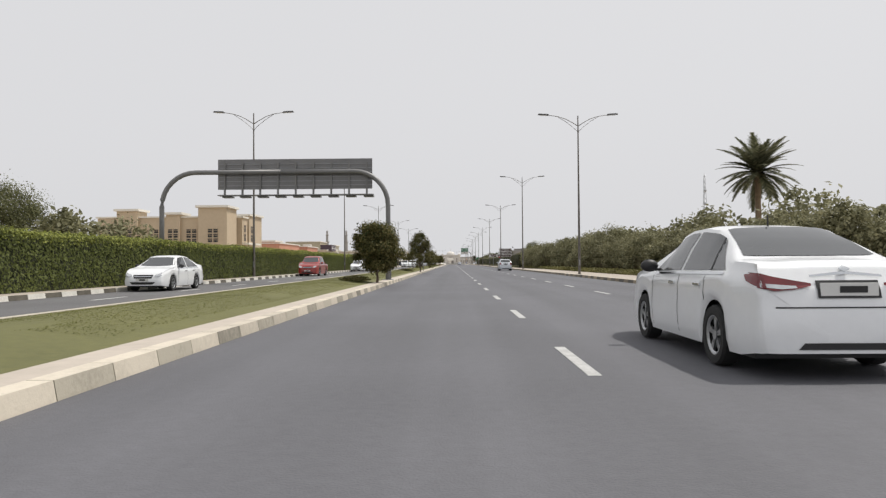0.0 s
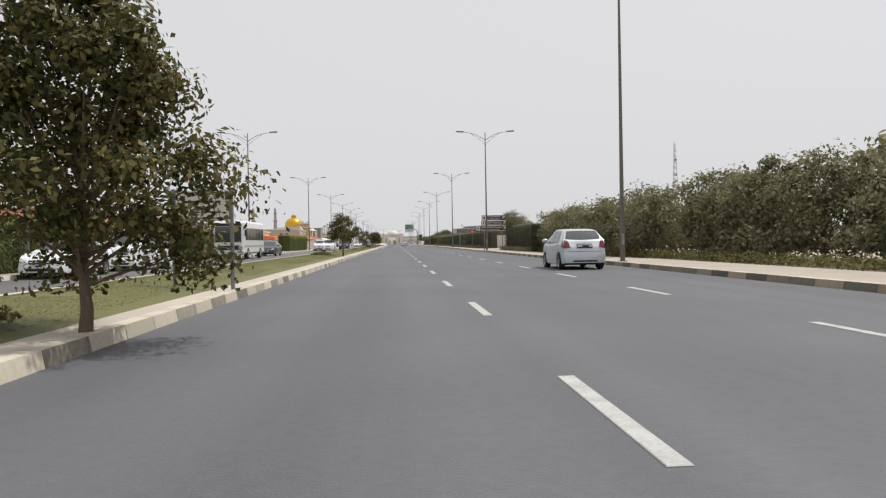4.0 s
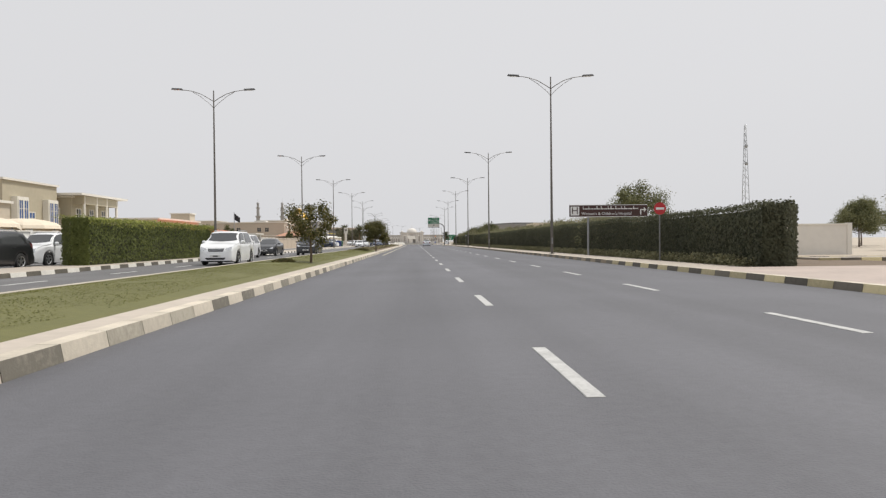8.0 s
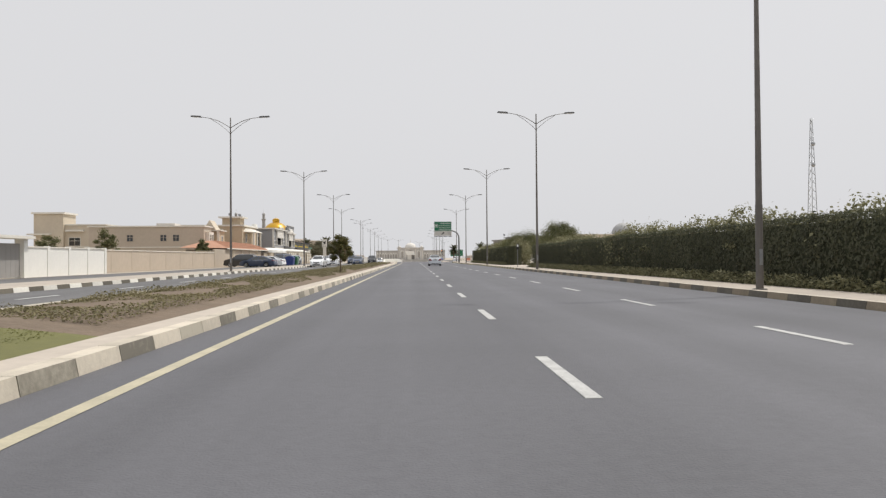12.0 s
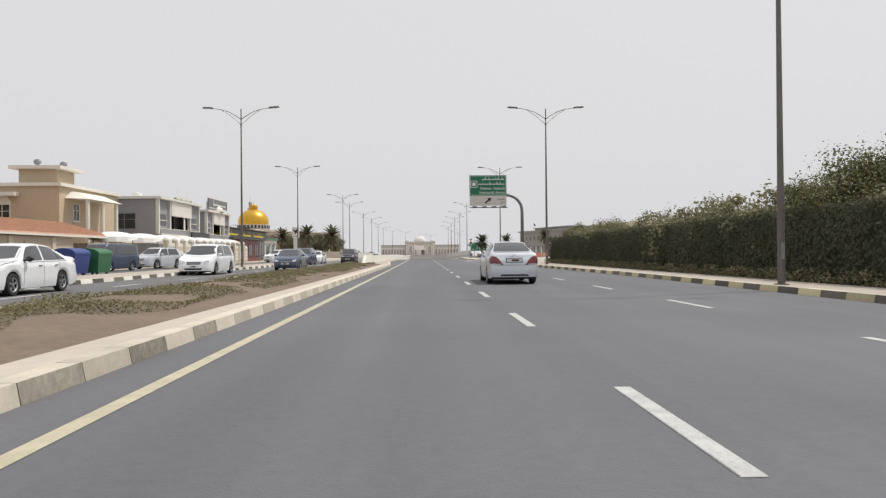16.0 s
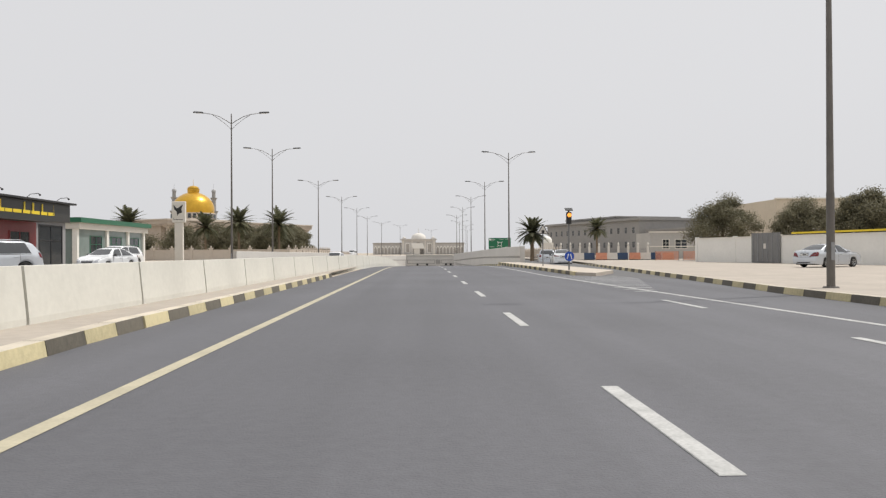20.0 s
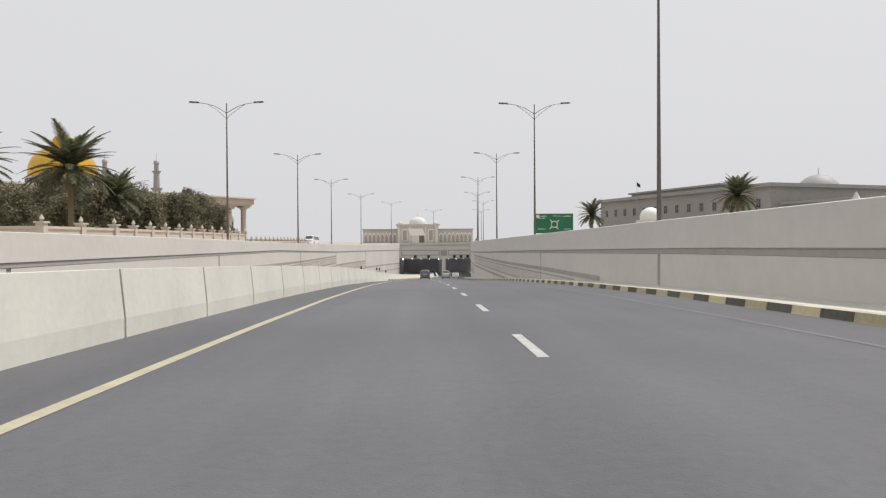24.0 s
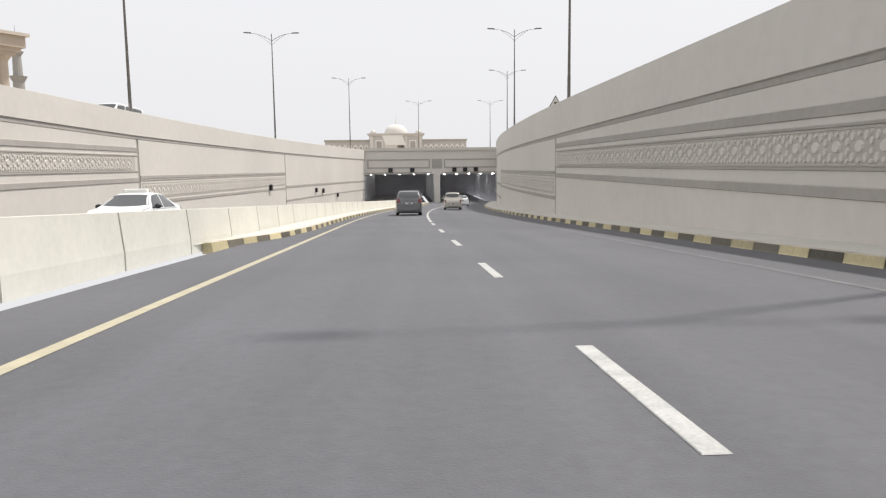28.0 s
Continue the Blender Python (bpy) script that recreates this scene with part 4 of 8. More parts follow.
for i, (x, y, h, w) in enumerate([(-3.6, 45.2, 3.0, 2.7), (-3.42, 86.4, 4.4, 3.45), (-3.8, 131.0, 3.2, 3.2), (-4.5, 179.0, 2.9, 2.9), (-3.8, 219.0, 3.2, 3.5), (-4.6, 262, 2.4, 1.6)]):
    full = y == 86.4
    tree("median_tree", MED, x, y, h, w, M_LEAF, n=21000 if full else 26000 if i == 0 else 5200 if y == 179.0 else 15000 if y == 219.0 else 7600, leaf_size=0.058 if full else 0.066, seed=20 + i, trunk_h=0.12 if full else 0.16 if i == 0 else 0.3, clumps=34 if full or i == 0 else 15 if y == 179.0 else 26 if y == 219.0 else 18, core=0.12 if full else 0.12 if i == 0 else 0.02, cone=0.5 if full else 0.0)
for i, (x, y) in enumerate([(-5.6, 132.5), (-5.6, 178.4), (-4.7, 45.4), (-5.2, 218.2), (-5.0, 86.3)]):
    rng = np.random.default_rng(60 + i)
    p, d = ball_points(rng, 2200, (0.8, 1.2, 0.26) if i != 1 else (0.5, 0.8, 0.16), (x, y, 0.28), 0.2)
    p[:, 2] = np.maximum(p[:, 2], 0.3)
    scatter("low_bush", p, d, 0.05, M_LEAF, label="low dark bush at the foot of a median tree", category="bush", kind="", seed=i)


def hedge(name, label, x0, x1, y0, y1, h, leaf, per_m=260, size=0.13, seed=1, wobble=0.12, category="hedge", nose=1.6):
    """A clipped hedge: a solid dark heart, showing as gaps, under a skin of leaves on all faces."""
    rng = np.random.default_rng(seed)
    t = thing(name, label, category)
    v, f = [], []
    ys = [y0 + 0.25, y0 + 0.8, *span(y0 + 1.5, y1 - 0.25, 1.5)]

    def pinch(y):
        """The end nearer the start is rounded off."""
        return (x1 - x0 - 0.75) * max(0.0, 1 - (y - y0) / nose) ** 2

    for y in ys:
        wv = 0.1 * noise.noise((y * 0.3, seed, 0.0))
        hh = h - 0.18 + wobble * noise.noise((y * 0.22, seed, 5.0))
        v += [(x0 + 0.15 + wv, y, 0.0), (x0 + 0.12 + wv, y, hh * 0.55), (x0 + 0.3 + wv, y, hh), (x1 - 0.3 - pinch(y), y, hh), (x1 - 0.15 - pinch(y), y, 0.0)]
    for i in range(len(ys) - 1):
        k = 5 * i
        f += [(k + j, k + j + 1, k + j + 6, k + j + 5) for j in range(4)]
    e = 5 * (len(ys) - 1)
    f += [(0, 1, 2, 3, 4), (e, e + 1, e + 2, e + 3, e + 4)]
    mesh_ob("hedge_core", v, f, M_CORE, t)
    n = int((y1 - y0) * per_m)
    yy = rng.uniform(y0, y1, n)
    wob = np.array([noise.noise((a * 0.22, seed, 5.0)) for a in yy]) * wobble
    face = rng.random(n)
    hh = h + wob
    zz = hh * rng.random(n) ** 0.85
    cap_ = 1 - 9.0 / (9.0 + (y1 - y0))
    side = face < 0.62
    top = (face >= 0.62) & (face < cap_)
    px = np.where(side, x0 + rng.normal(0, 0.06, n), rng.uniform(x0, x1, n))
    pz = np.where(side, zz, hh + rng.normal(0.0, 0.05, n))
    far = face >= cap_
    pz = np.where(far, zz, pz)
    turn = rng.random(n)
    curve = far & (turn < 0.55)
    flat = far & (turn >= 0.55)
    u = rng.random(n)
    py = np.where(curve, y0 + nose * u + rng.normal(0, 0.05, n), np.where(flat, y0 + rng.normal(0.05, 0.05, n), yy))
    edge = x1 - (x1 - x0 - 0.75) * np.maximum(0.0, 1 - (py - y0) / nose) ** 2
    px = np.where(curve, edge + rng.normal(0, 0.05, n), np.where(flat, rng.uniform(x0, x0 + 0.75, n), np.where(side, px, np.minimum(px, edge))))
    nx = np.where(side, -1.0, 0.0) * (1 if x0 > 0 else 1)
    nor = np.stack([np.where(curve, 0.5, nx), np.where(far, -1.0, 0.0), np.where(top, 1.0, 0.15)], 1)
    scatter("foliage", np.stack([px, py, np.maximum(pz, 0.05)], 1), nor, size, leaf, t, kind="stuff", seed=seed, jitter=0.3)
    return t


# left hedges (their road face is the right one: x0 is the face towards the road)
def hedge_l(y0, y1, h, seed, label):
    t = hedge("hedge", label, 15.0, 16.7, y0, y1, h, M_HEDGE_L, per_m=900, size=0.075, seed=seed)
    rng = np.random.default_rng(seed + 40)
    n = int((y1 - y0) * 260)
    yy = rng.uniform(y0, y1, n)
    hh = h + np.array([noise.noise((a * 0.22, seed, 5.0)) for a in yy]) * 0.12
    side = rng.random(n) < 0.45
    px = np.where(side, 14.98 + rng.normal(0, 0.05, n), rng.uniform(14.95, 16.7, n))
    pz = np.where(side, hh - np.abs(rng.normal(0, 0.16, n)), hh + rng.normal(0.05, 0.05, n))
    nor = np.stack([np.where(side, -0.7, 0.0), np.zeros(n), np.where(side, 0.5, 1.0)], 1)
    # brighter leaves along the top edge paint the sun falling on it
    scatter("new_growth", np.stack([px, yy, pz], 1), nor, 0.075, M_HEDGE_SUNLIT, t, seed=seed, jitter=0.35)
    t.matrix_basis = Matrix.Diagonal((-1, 1, 1, 1))
    for o in t.children:
        o.data.flip_normals()
    return t


hedge_l(15, 152, 2.3, 3, "long clipped green hedge beside the oncoming lanes")
hedge_l(180.7, 201.5, 2.35, 4, "clipped green hedge block beside the oncoming lanes")
hedge("hedge", "dark clipped hedge along the footway", 11.9, 13.6, 139, 154, 2.48, M_HEDGE, per_m=800, size=0.08, seed=6)
hedge("hedge", "tall dark clipped hedge along the footway", 11.8, 13.5, 170.4, 287, 2.25, M_HEDGE, per_m=800, size=0.075, seed=7)
hedge("hedge", "dark clipped hedge at the side entrance", 11.6, 13.3, 303.2, 356, 2.4, M_HEDGE, per_m=800, size=0.08, seed=8)


def wild(name, label, y0, y1, x0, x1, hmin, hmax, n, leaf, size=0.2, seed=1, dens=1.0):
    """An uneven bank of dusty trees and bushes: many crowns with stems."""
    rng = np.random.default_rng(seed)
    y = y0
    while y < y1:
        h = rng.uniform(hmin, hmax)
        tree(name, label, rng.uniform(x0, x1), y, h, h * rng.uniform(0.95, 1.25), leaf, n=int(n), leaf_size=size, seed=int(rng.integers(1 << 20)), trunk_h=0.03, clumps=20, z=0.05)
        y += rng.uniform(1.6, 2.6) * dens


wild("bush", "dusty green bush in the roadside thicket", 36, 78, 14.6, 16.4, 2.3, 3.7, 5200, M_WILD, 0.105, 11)
wild("bush", "tall dusty green bush in the roadside thicket", 79, 114, 14.8, 16.6, 3.7, 4.9, 6200, M_WILD, 0.11, 16)
wild("bush", "tall dusty green bush in the roadside thicket", 115, 139, 13.5, 14.9, 3.3, 4.3, 5200, M_WILD, 0.105, 17)
wild("bush", "dusty green bush growing above the clipped hedge", 141, 152, 13.6, 14.6, 2.7, 3.3, 3600, M_WILD, 0.1, 18, 1.15)
wild("bush", "tall dusty bush behind the hedge", 40, 160, 18.0, 20.5, 3.6, 5.2, 1300, M_WILD, 0.22, 12, 1.8)
wild("bush", "leafy shrub growing above the clipped hedge", 192, 286, 13.0, 13.8, 2.6, 3.3, 2400, M_WILD, 0.085, 13, 1.1)
wild("bush", "leafy shrub behind the dark hedge", 306, 353, 13.0, 14.0, 2.8, 3.9, 2600, M_WILD, 0.11, 14, 1.1)
wild("bush", "green bush at the back of the villa gardens", 10, 60, -26, -22, 3.5, 5.0, 1500, M_WILD, 0.22, 15, 1.8)
for i, (x, y, h, w) in enumerate([(-26, 52, 5.9, 7.0), (-29.5, 49, 5.4, 7.0), (24.0, 223, 7.2, 9.0), (43, 204, 6.4, 8.0), (51, 209, 6.0, 7.5), (14.9, 312, 4.4, 7.2), (15.5, 291.4, 4.7, 6.2), (34, 330, 5.2, 7.0), (33, 306, 4.6, 6.0), (34.1, 447, 7.6, 8.3), (43.2, 447, 7.2, 8.4), (38, 427, 6.6, 6.5), (47, 414, 7.6, 6.0), (43, 420, 5.5, 6.0), (52, 405, 7.0, 6.5), (60, 240, 6, 8), (70, 215, 6, 8), (52, 228, 5.5, 7)]):
    tree("roadside_tree", "spreading dusty green tree near the wall", x, y, h, w, M_GARDENB if y > 400 else M_GARDEN, n=30000 if x < 18 or y > 400 else 15000, leaf_size=0.07 if x < 18 else 0.115, seed=90 + i, trunk_h=0.12 if y > 400 else 0.3, clumps=30 if y > 400 else 24, z=0.0)

# groundcover in front of the right hedges
rng1 = np.random.default_rng(8)
for nm, lab, ya, yb, ma in (("groundcover", "bright yellow-green groundcover along the footway", 36, 139, M_FLOWER), ("groundcover", "dry straggling plants below the hedge", 139, 154, M_WILD), ("groundcover", "pale flowering groundcover below the hedge", 171, 287, M_WILD), ("groundcover", "dry plants below the dark hedge", 304, 356, M_WILD)):
    n = int((yb - ya) * 320)
    yy = rng1.uniform(ya, yb, n)
    p = np.stack([rng1.uniform(12.3, 14.0, n) if ya < 100 else rng1.uniform(11.15, 12.1, n), yy, 0.14 + rng1.random(n) * 0.3 * (0.4 + np.abs(np.sin(yy * 1.3)))], 1)
    scatter(nm, p, np.tile([[0.0, 0.0, 1.0]], (n, 1)), 0.07, ma, label=lab, category="plants", seed=int(ya))


def palm(x, y, h, seed, label="date palm with arching grey-green fronds", spread=2.6, z=0.0, nf=54):
    rng = np.random.default_rng(seed)
    t = thing("palm_tree", label, "palm tree", (x, y, z))
    bm = bmesh.new()
    bm_tube(bm, [(0, 0, -0.3), (0.05, 0, h * 0.3), (0.0, 0.05, h * 0.7), (0, 0, h)], [0.3, 0.24, 0.22, 0.26], 10)
    part("trunk", bm, M_PALMBARK, t)
    bm = bmesh.new()
    bm_dome(bm, 0.42, 0.5, h - 0.3, seg=10, rings=4)
    part("crown_heart", bm, M_PALMBARK, t)
    for k in range(nf):
        az = k * 2.39996 + rng.uniform(-0.2, 0.2)
        el = math.radians(82 - 112 * (k / nf) + rng.uniform(-8, 8))
        L = spread * rng.uniform(0.85, 1.1)
        pts, dz = [], 0.0
        pos = Vector((0, 0, h))
        e = el
        for s in range(8):
            pts.append(pos.copy())
            pos = pos + Vector((math.cos(az) * math.cos(e), math.sin(az) * math.cos(e), math.sin(e))) * (L / 7)
            e -= 0.12
        v, f = [], []
        side = Vector((-math.sin(az), math.cos(az), 0))
        for s in range(1, 8):
            w = L * 0.19 * math.sin(math.pi * min(1, (s + 0.8) / 8.6)) + 0.06
            d = (pts[s] - pts[s - 1]).normalized()
            for sub in (0.0, 0.2, 0.4, 0.6, 0.8):
                a = pts[s - 1].lerp(pts[s], sub)
                for q in (-1, 1):
                    tip = a + side * q * w * 0.8 + d * w * 0.95 + Vector((0, 0, -w * 0.12))
                    o = len(v)
                    v += [a, a + d * 0.17, tip]
                    f.append((o, o + 1, o + 2))
            o = len(v)
            v += [pts[s - 1] - side * 0.02, pts[s - 1] + side * 0.02, pts[s] + side * 0.015, pts[s] - side * 0.015]
            f.append((o, o + 1, o + 2, o + 3))
        mesh_ob("frond", v, f, M_FROND, t)
    return t


for i, (x, y, h, s) in enumerate([(24.1, 67.3, 8.0, 3.4), (-27.6, 504, 7.2, 3.4), (-35, 503, 7.4, 3.4), (-50, 489, 6.8, 3.2), (-44, 512, 7.0, 3.2), (-31, 520, 6.0, 3.0), (35.8, 596, 6.6, 3.4), (43.9, 545, 7.4, 3.2), (13.5, 455, 4.0, 2.0), (-60, 455, 6.0, 3.0), (-66, 470, 6.0, 3.0), (-50, 414, 6.6, 3.0)]):
    palm(x, y, h - (0.5 if y > 450 else 0), 200 + i, spread=s * (1.15 if y > 450 else 1.0))
for i, (x, y, h, w) in enumerate([(-32.5, 558, 7.6, 7.0), (-34, 552, 9.2, 8.5), (-38, 546, 9.0, 9.5), (-32, 541, 7.4, 8), (-36, 535, 8.6, 9.5), (-41, 528, 9.2, 9.0), (-31, 526, 6.4, 8.5), (-33, 518, 6.2, 8.5), (-43, 519, 7.4, 10), (-52, 522, 7.4, 11), (-62, 520, 7.0, 11), (-76, 526, 7.0, 12)]):
    tree("garden_tree", "dense dusty green garden tree behind the balustrade wall", x, y, h, w, M_GARDENB, n=13000, leaf_size=0.18, seed=300 + i, trunk_h=0.16, clumps=24, z=0.0)

# ---- signs ----
gantry = thing("sign_gantry", "grey arched gantry carrying the back of a road sign", "sign gantry", (0.05, 50.75, 0))
for s, xb in ((1, -3.6), (-1, -16.3)):
    pts = [(xb, 0, 0.16), (xb, 0, 3.6), (xb, 0, 4.35)]
    c = (xb - s * 1.9, 0, 4.35)
    pts += [(c[0] + s * 1.9 * math.cos(a), 0, c[2] + 1.9 * math.sin(a)) for a in (0.2, 0.4, 0.6, 0.8, 1.0, 1.2, 1.4, 1.5708)]
    pts += [(-9.6, 0, 6.25)]
    tube("post", pts, 0.135, M_POLEG, gantry, seg=14)
    tube("post_foot", [(xb, 0, 0.18), (xb, 0, 1.3)], 0.16, M_POLEG, gantry, seg=14)
    box("base_plate", xb - 0.3, xb + 0.3, -0.3, 0.3, 0.14, 0.2, M_STEEL, gantry)
box("sign_panel", -13.2, -4.5, 0.2, 0.26, 5.3, 7.0, M_SIGNBK, gantry, "grey aluminium back of a road sign")
for k in range(9):
    xx = -12.8 + k * 1.0
    box("panel_stiffener", xx - 0.05, xx + 0.05, 0.1, 0.2, 5.0, 6.8, M_POLEG, gantry)
    box("lamp_bracket", xx - 0.2, xx + 0.35, 0.3, 0.8, 4.86, 4.94, M_POLEG, gantry)
box("service_rail", -13.2, -4.45, 0.1, 0.6, 4.95, 5.0, M_POLEG, gantry)
for k in range(6):
    box("panel_rib", -13.1, -4.5, 0.17, 0.2, 5.5 + k * 0.24, 5.53 + k * 0.24, M_STEEL, gantry)

green = thing("direction_sign", "green overhead direction sign on a curved grey post", "road sign", (0, 353.0, 0))
pts = [(8.75, 0.35, 0.1), (8.75, 0.35, 4.6)]
pts += [(8.75 - 1.45 + 1.45 * math.cos(a), 0.35, 4.85 + 1.45 * math.sin(a)) for a in (0.15, 0.4, 0.65, 0.9, 1.15, 1.4, 1.5708)] + [(4.2, 0.35, 6.3)]
tube("post", pts, [0.15, 0.145] + [0.135] * 8, M_POLEG, green, seg=14)
cyl("base_plate", 0.3, 0.3, 0.1, 0.19, M_POLEG, green, x=8.75, y=0.35)
GX0, GX1 = 4.0, 7.32
gp = box("green_panel", GX0, GX1, 0.0, 0.06, 6.22, 8.05, M_GREEN, green)
for a, b, c, d in ((GX0 + 0.05, GX1 - 0.05, 7.97, 8.0), (GX0 + 0.05, GX1 - 0.05, 6.27, 6.3), (GX0 + 0.05, GX0 + 0.08, 6.303, 7.967), (GX1 - 0.08, GX1 - 0.05, 6.303, 7.967)):
    box("border", a, b, -0.006, -0.001, c, d, M_LETTER, gp)
box("white_panel", GX0, GX1, 0.0, 0.06, 5.32, 6.216, M_OFFW, green)
for k in range(5):
    box("panel_bracket", GX0 + 0.3 + k * 0.7, GX0 + 0.36 + k * 0.7, 0.061, 0.24, 5.3, 7.9, M_POLEG, green)
for k in range(4):
    box("lamp_arm", GX0 + 0.35 + k * 0.86, GX0 + 0.45 + k * 0.86, -0.65, 0.1, 5.12, 5.19, M_POLEG, green)
    box("sign_lamp", GX0 + 0.2 + k * 0.86, GX0 + 0.6 + k * 0.86, -0.8, -0.6, 5.1, 5.22, M_BLACK, green)
box("catwalk_rail", GX0, GX1 + 0.1, 0.05, 0.12, 5.12, 5.2, M_POLEG, green)
text_part("lettering", "Halwan Suburb", 0.36, M_LETTER, gp, Matrix.Translation((GX1 - 0.15, -0.012, 6.86)) @ FACE_US, "RIGHT")
text_part("lettering", "Industrial Areas", 0.36, M_LETTER, gp, Matrix.Translation((GX1 - 0.15, -0.012, 6.5)) @ FACE_US, "RIGHT")


def bars(name, x0, x1, zc, h, material, parent, y=-0.01, seed=1, vert=0.28):
    """Unreadable writing as plain strokes of its size."""
    rng = random.Random(seed)
    x = x0
    bm = bmesh.new()
    while x < x1 - 0.04:
        w = min(rng.uniform(0.5, 1.3) * h, x1 - x)
        bm_box(bm, x, x + w * 0.86, y - 0.004, y, zc - h * vert, zc - h * 0.05)
        if rng.random() < 0.55:
            bm_box(bm, x + w * 0.1, x + w * 0.28, y - 0.004, y, zc - h * 0.049, zc + h * 0.5)
        x += w
    return tagged(part(name, bm, material, parent), kind="stuff")


bars("script_line", GX0 + 1.15, GX1 - 0.15, 7.72, 0.32, M_LETTER, gp, seed=1)
bars("script_line", GX0 + 0.8, GX1 - 0.15, 7.3, 0.32, M_LETTER, gp, seed=2)
box("emblem_frame", GX0 + 0.1, GX0 + 0.7, -0.012, -0.001, 6.95, 7.55, M_LETTER, gp)
box("emblem_field", GX0 + 0.15, GX0 + 0.65, -0.02, -0.013, 7.0, 7.5, M_GREEN, gp)
box("emblem_shape", GX0 + 0.26, GX0 + 0.54, -0.03, -0.021, 7.11, 7.39, M_LETTER, gp)
arrow = bmesh.new()
av = [arrow.verts.new((x, -0.012, z)) for x, z in ((0, 0.08), (0.32, 0.36), (0.22, 0.46), (0.58, 0.52), (0.52, 0.16), (0.42, 0.26), (0.1, -0.02))]
arrow.faces.new(av)
r = bmesh.ops.extrude_face_region(arrow, geom=arrow.faces[:])
bmesh.ops.translate(arrow, verts=[g for g in r["geom"] if isinstance(g, bmesh.types.BMVert)], vec=(0, 0.01, 0))
bmesh.ops.translate(arrow, verts=arrow.verts, vec=(GX0 + 1.35, 0, 5.52))
part("arrow", arrow, M_BLACK, green)
text_part("lettering", "EXIT", 0.2, M_SIGNBK, green, Matrix.Translation((GX1 - 0.15, -0.012, 5.6)) @ FACE_US, "RIGHT")
bars("script_line", GX1 - 0.75, GX1 - 0.15, 5.92, 0.24, M_SIGNBK, green, seed=3)

big = thing("direction_sign", "wide green roundabout direction sign above the wall", "road sign", (0, 558.6, 0))
bp = box("green_panel", 17.8, 23.8, 0.0, 0.08, 1.9, 5.0, M_GREEN, big)
for k in range(2):
    cyl("post", 0.1, 0.1, -0.1, 4.9, M_POLEG, big, x=19.2 + 3.2 * k, y=0.2)
ring = bmesh.new()
bm_tube(ring, [(20.8 + 0.5 * math.cos(a), -0.03, 3.3 + 0.5 * math.sin(a)) for a in [i * 0.4189 for i in range(16)]], 0.07, 6)
part("roundabout_symbol", ring, M_LETTER, bp)
for a in (0.7, 2.3, 3.9, 5.4):
    tube("roundabout_arm", [(20.8 + 0.55 * math.cos(a), -0.03, 3.3 + 0.55 * math.sin(a)), (20.8 + 1.0 * math.cos(a), -0.03, 3.3 + 1.0 * math.sin(a))], 0.08, M_LETTER, bp, seg=6)
for k, (x0, x1, z) in enumerate(((18.2, 19.6, 4.6), (18.2, 19.4, 4.3), (20.6, 22.0, 4.65), (22.2, 23.5, 4.6), (22.3, 23.5, 2.6), (18.2, 19.5, 2.6))):
    bars("script_line", x0, x1, z, 0.28, M_LETTER, bp, seed=10 + k)
box("white_route_plate", 17.95, 18.4, -0.03, -0.001, 4.35, 4.8, M_LETTER, bp)


def brown_panel(parent, x0, x1, z0, z1, words, seed, size=0.2, bent=False, symbol=""):
    pn = box("sign_panel", x0, x1, 0.0, 0.05, z0, z1, M_BROWN, parent)
    h = z1 - z0
    for a, b, c, d in ((x0, x1, z1 - 0.03, z1), (x0, x1, z0, z0 + 0.03)):
        box("border", a, b, -0.008, -0.001, c, d, M_LETTER, pn)
    box("pictogram", x0 + 0.06, x0 + 0.06 + h * 0.72, -0.01, -0.001, z0 + h * 0.14, z1 - h * 0.14, M_LETTER, pn)
    if symbol:
        text_part("pictogram_letter", symbol, h * 0.8, M_BROWN, pn, Matrix.Translation((x0 + 0.06 + h * 0.36, -0.012, z0 + h * 0.5)) @ FACE_US, "CENTER")
    else:
        box("pictogram_shape", x0 + 0.06 + h * 0.2, x0 + 0.06 + h * 0.52, -0.016, -0.011, z0 + h * 0.28, z1 - h * 0.28, M_BROWN, pn)
    aw = h * 0.6
    bm = bmesh.new()
    if bent:
        bm_box(bm, x1 - aw, x1 - aw + 0.07, -0.02, -0.004, z0 + h * 0.18, z0 + h * 0.62)
        bm_box(bm, x1 - aw + 0.071, x1 - 0.2, -0.02, -0.004, z0 + h * 0.53, z0 + h * 0.62)
        tip = [bm.verts.new(p) for p in ((x1 - 0.2, -0.012, z0 + h * 0.36), (x1 - 0.2, -0.012, z0 + h * 0.8), (x1 - 0.06, -0.012, z0 + h * 0.575))]
        bm.faces.new(tip)
    else:
        bm_tube(bm, [(x1 - aw, -0.015, z0 + h * 0.25), (x1 - 0.12, -0.015, z1 - h * 0.25)], 0.03, 5)
        bm_box(bm, x1 - 0.32, x1 - 0.08, -0.02, -0.005, z1 - h * 0.25, z1 - h * 0.16)
        bm_box(bm, x1 - 0.13, x1 - 0.07, -0.021, -0.004, z1 - h * 0.62, z1 - h * 0.2)
    part("arrow", bm, M_LETTER, pn)
    bars("script_line", x0 + h * 1.1, x1 - aw - 0.1, z0 + h * 0.72, h * 0.34, M_LETTER, pn, seed=seed)
    if words:
        text_part("lettering", words, size, M_LETTER, pn, Matrix.Translation((x0 + h * 1.0, -0.006, z0 + h * 0.27)) @ FACE_US)
    else:
        bars("script_line", x0 + h * 1.1, x1 - aw - 0.15, z0 + h * 0.3, h * 0.34, M_LETTER, pn, seed=seed + 50)
    return pn


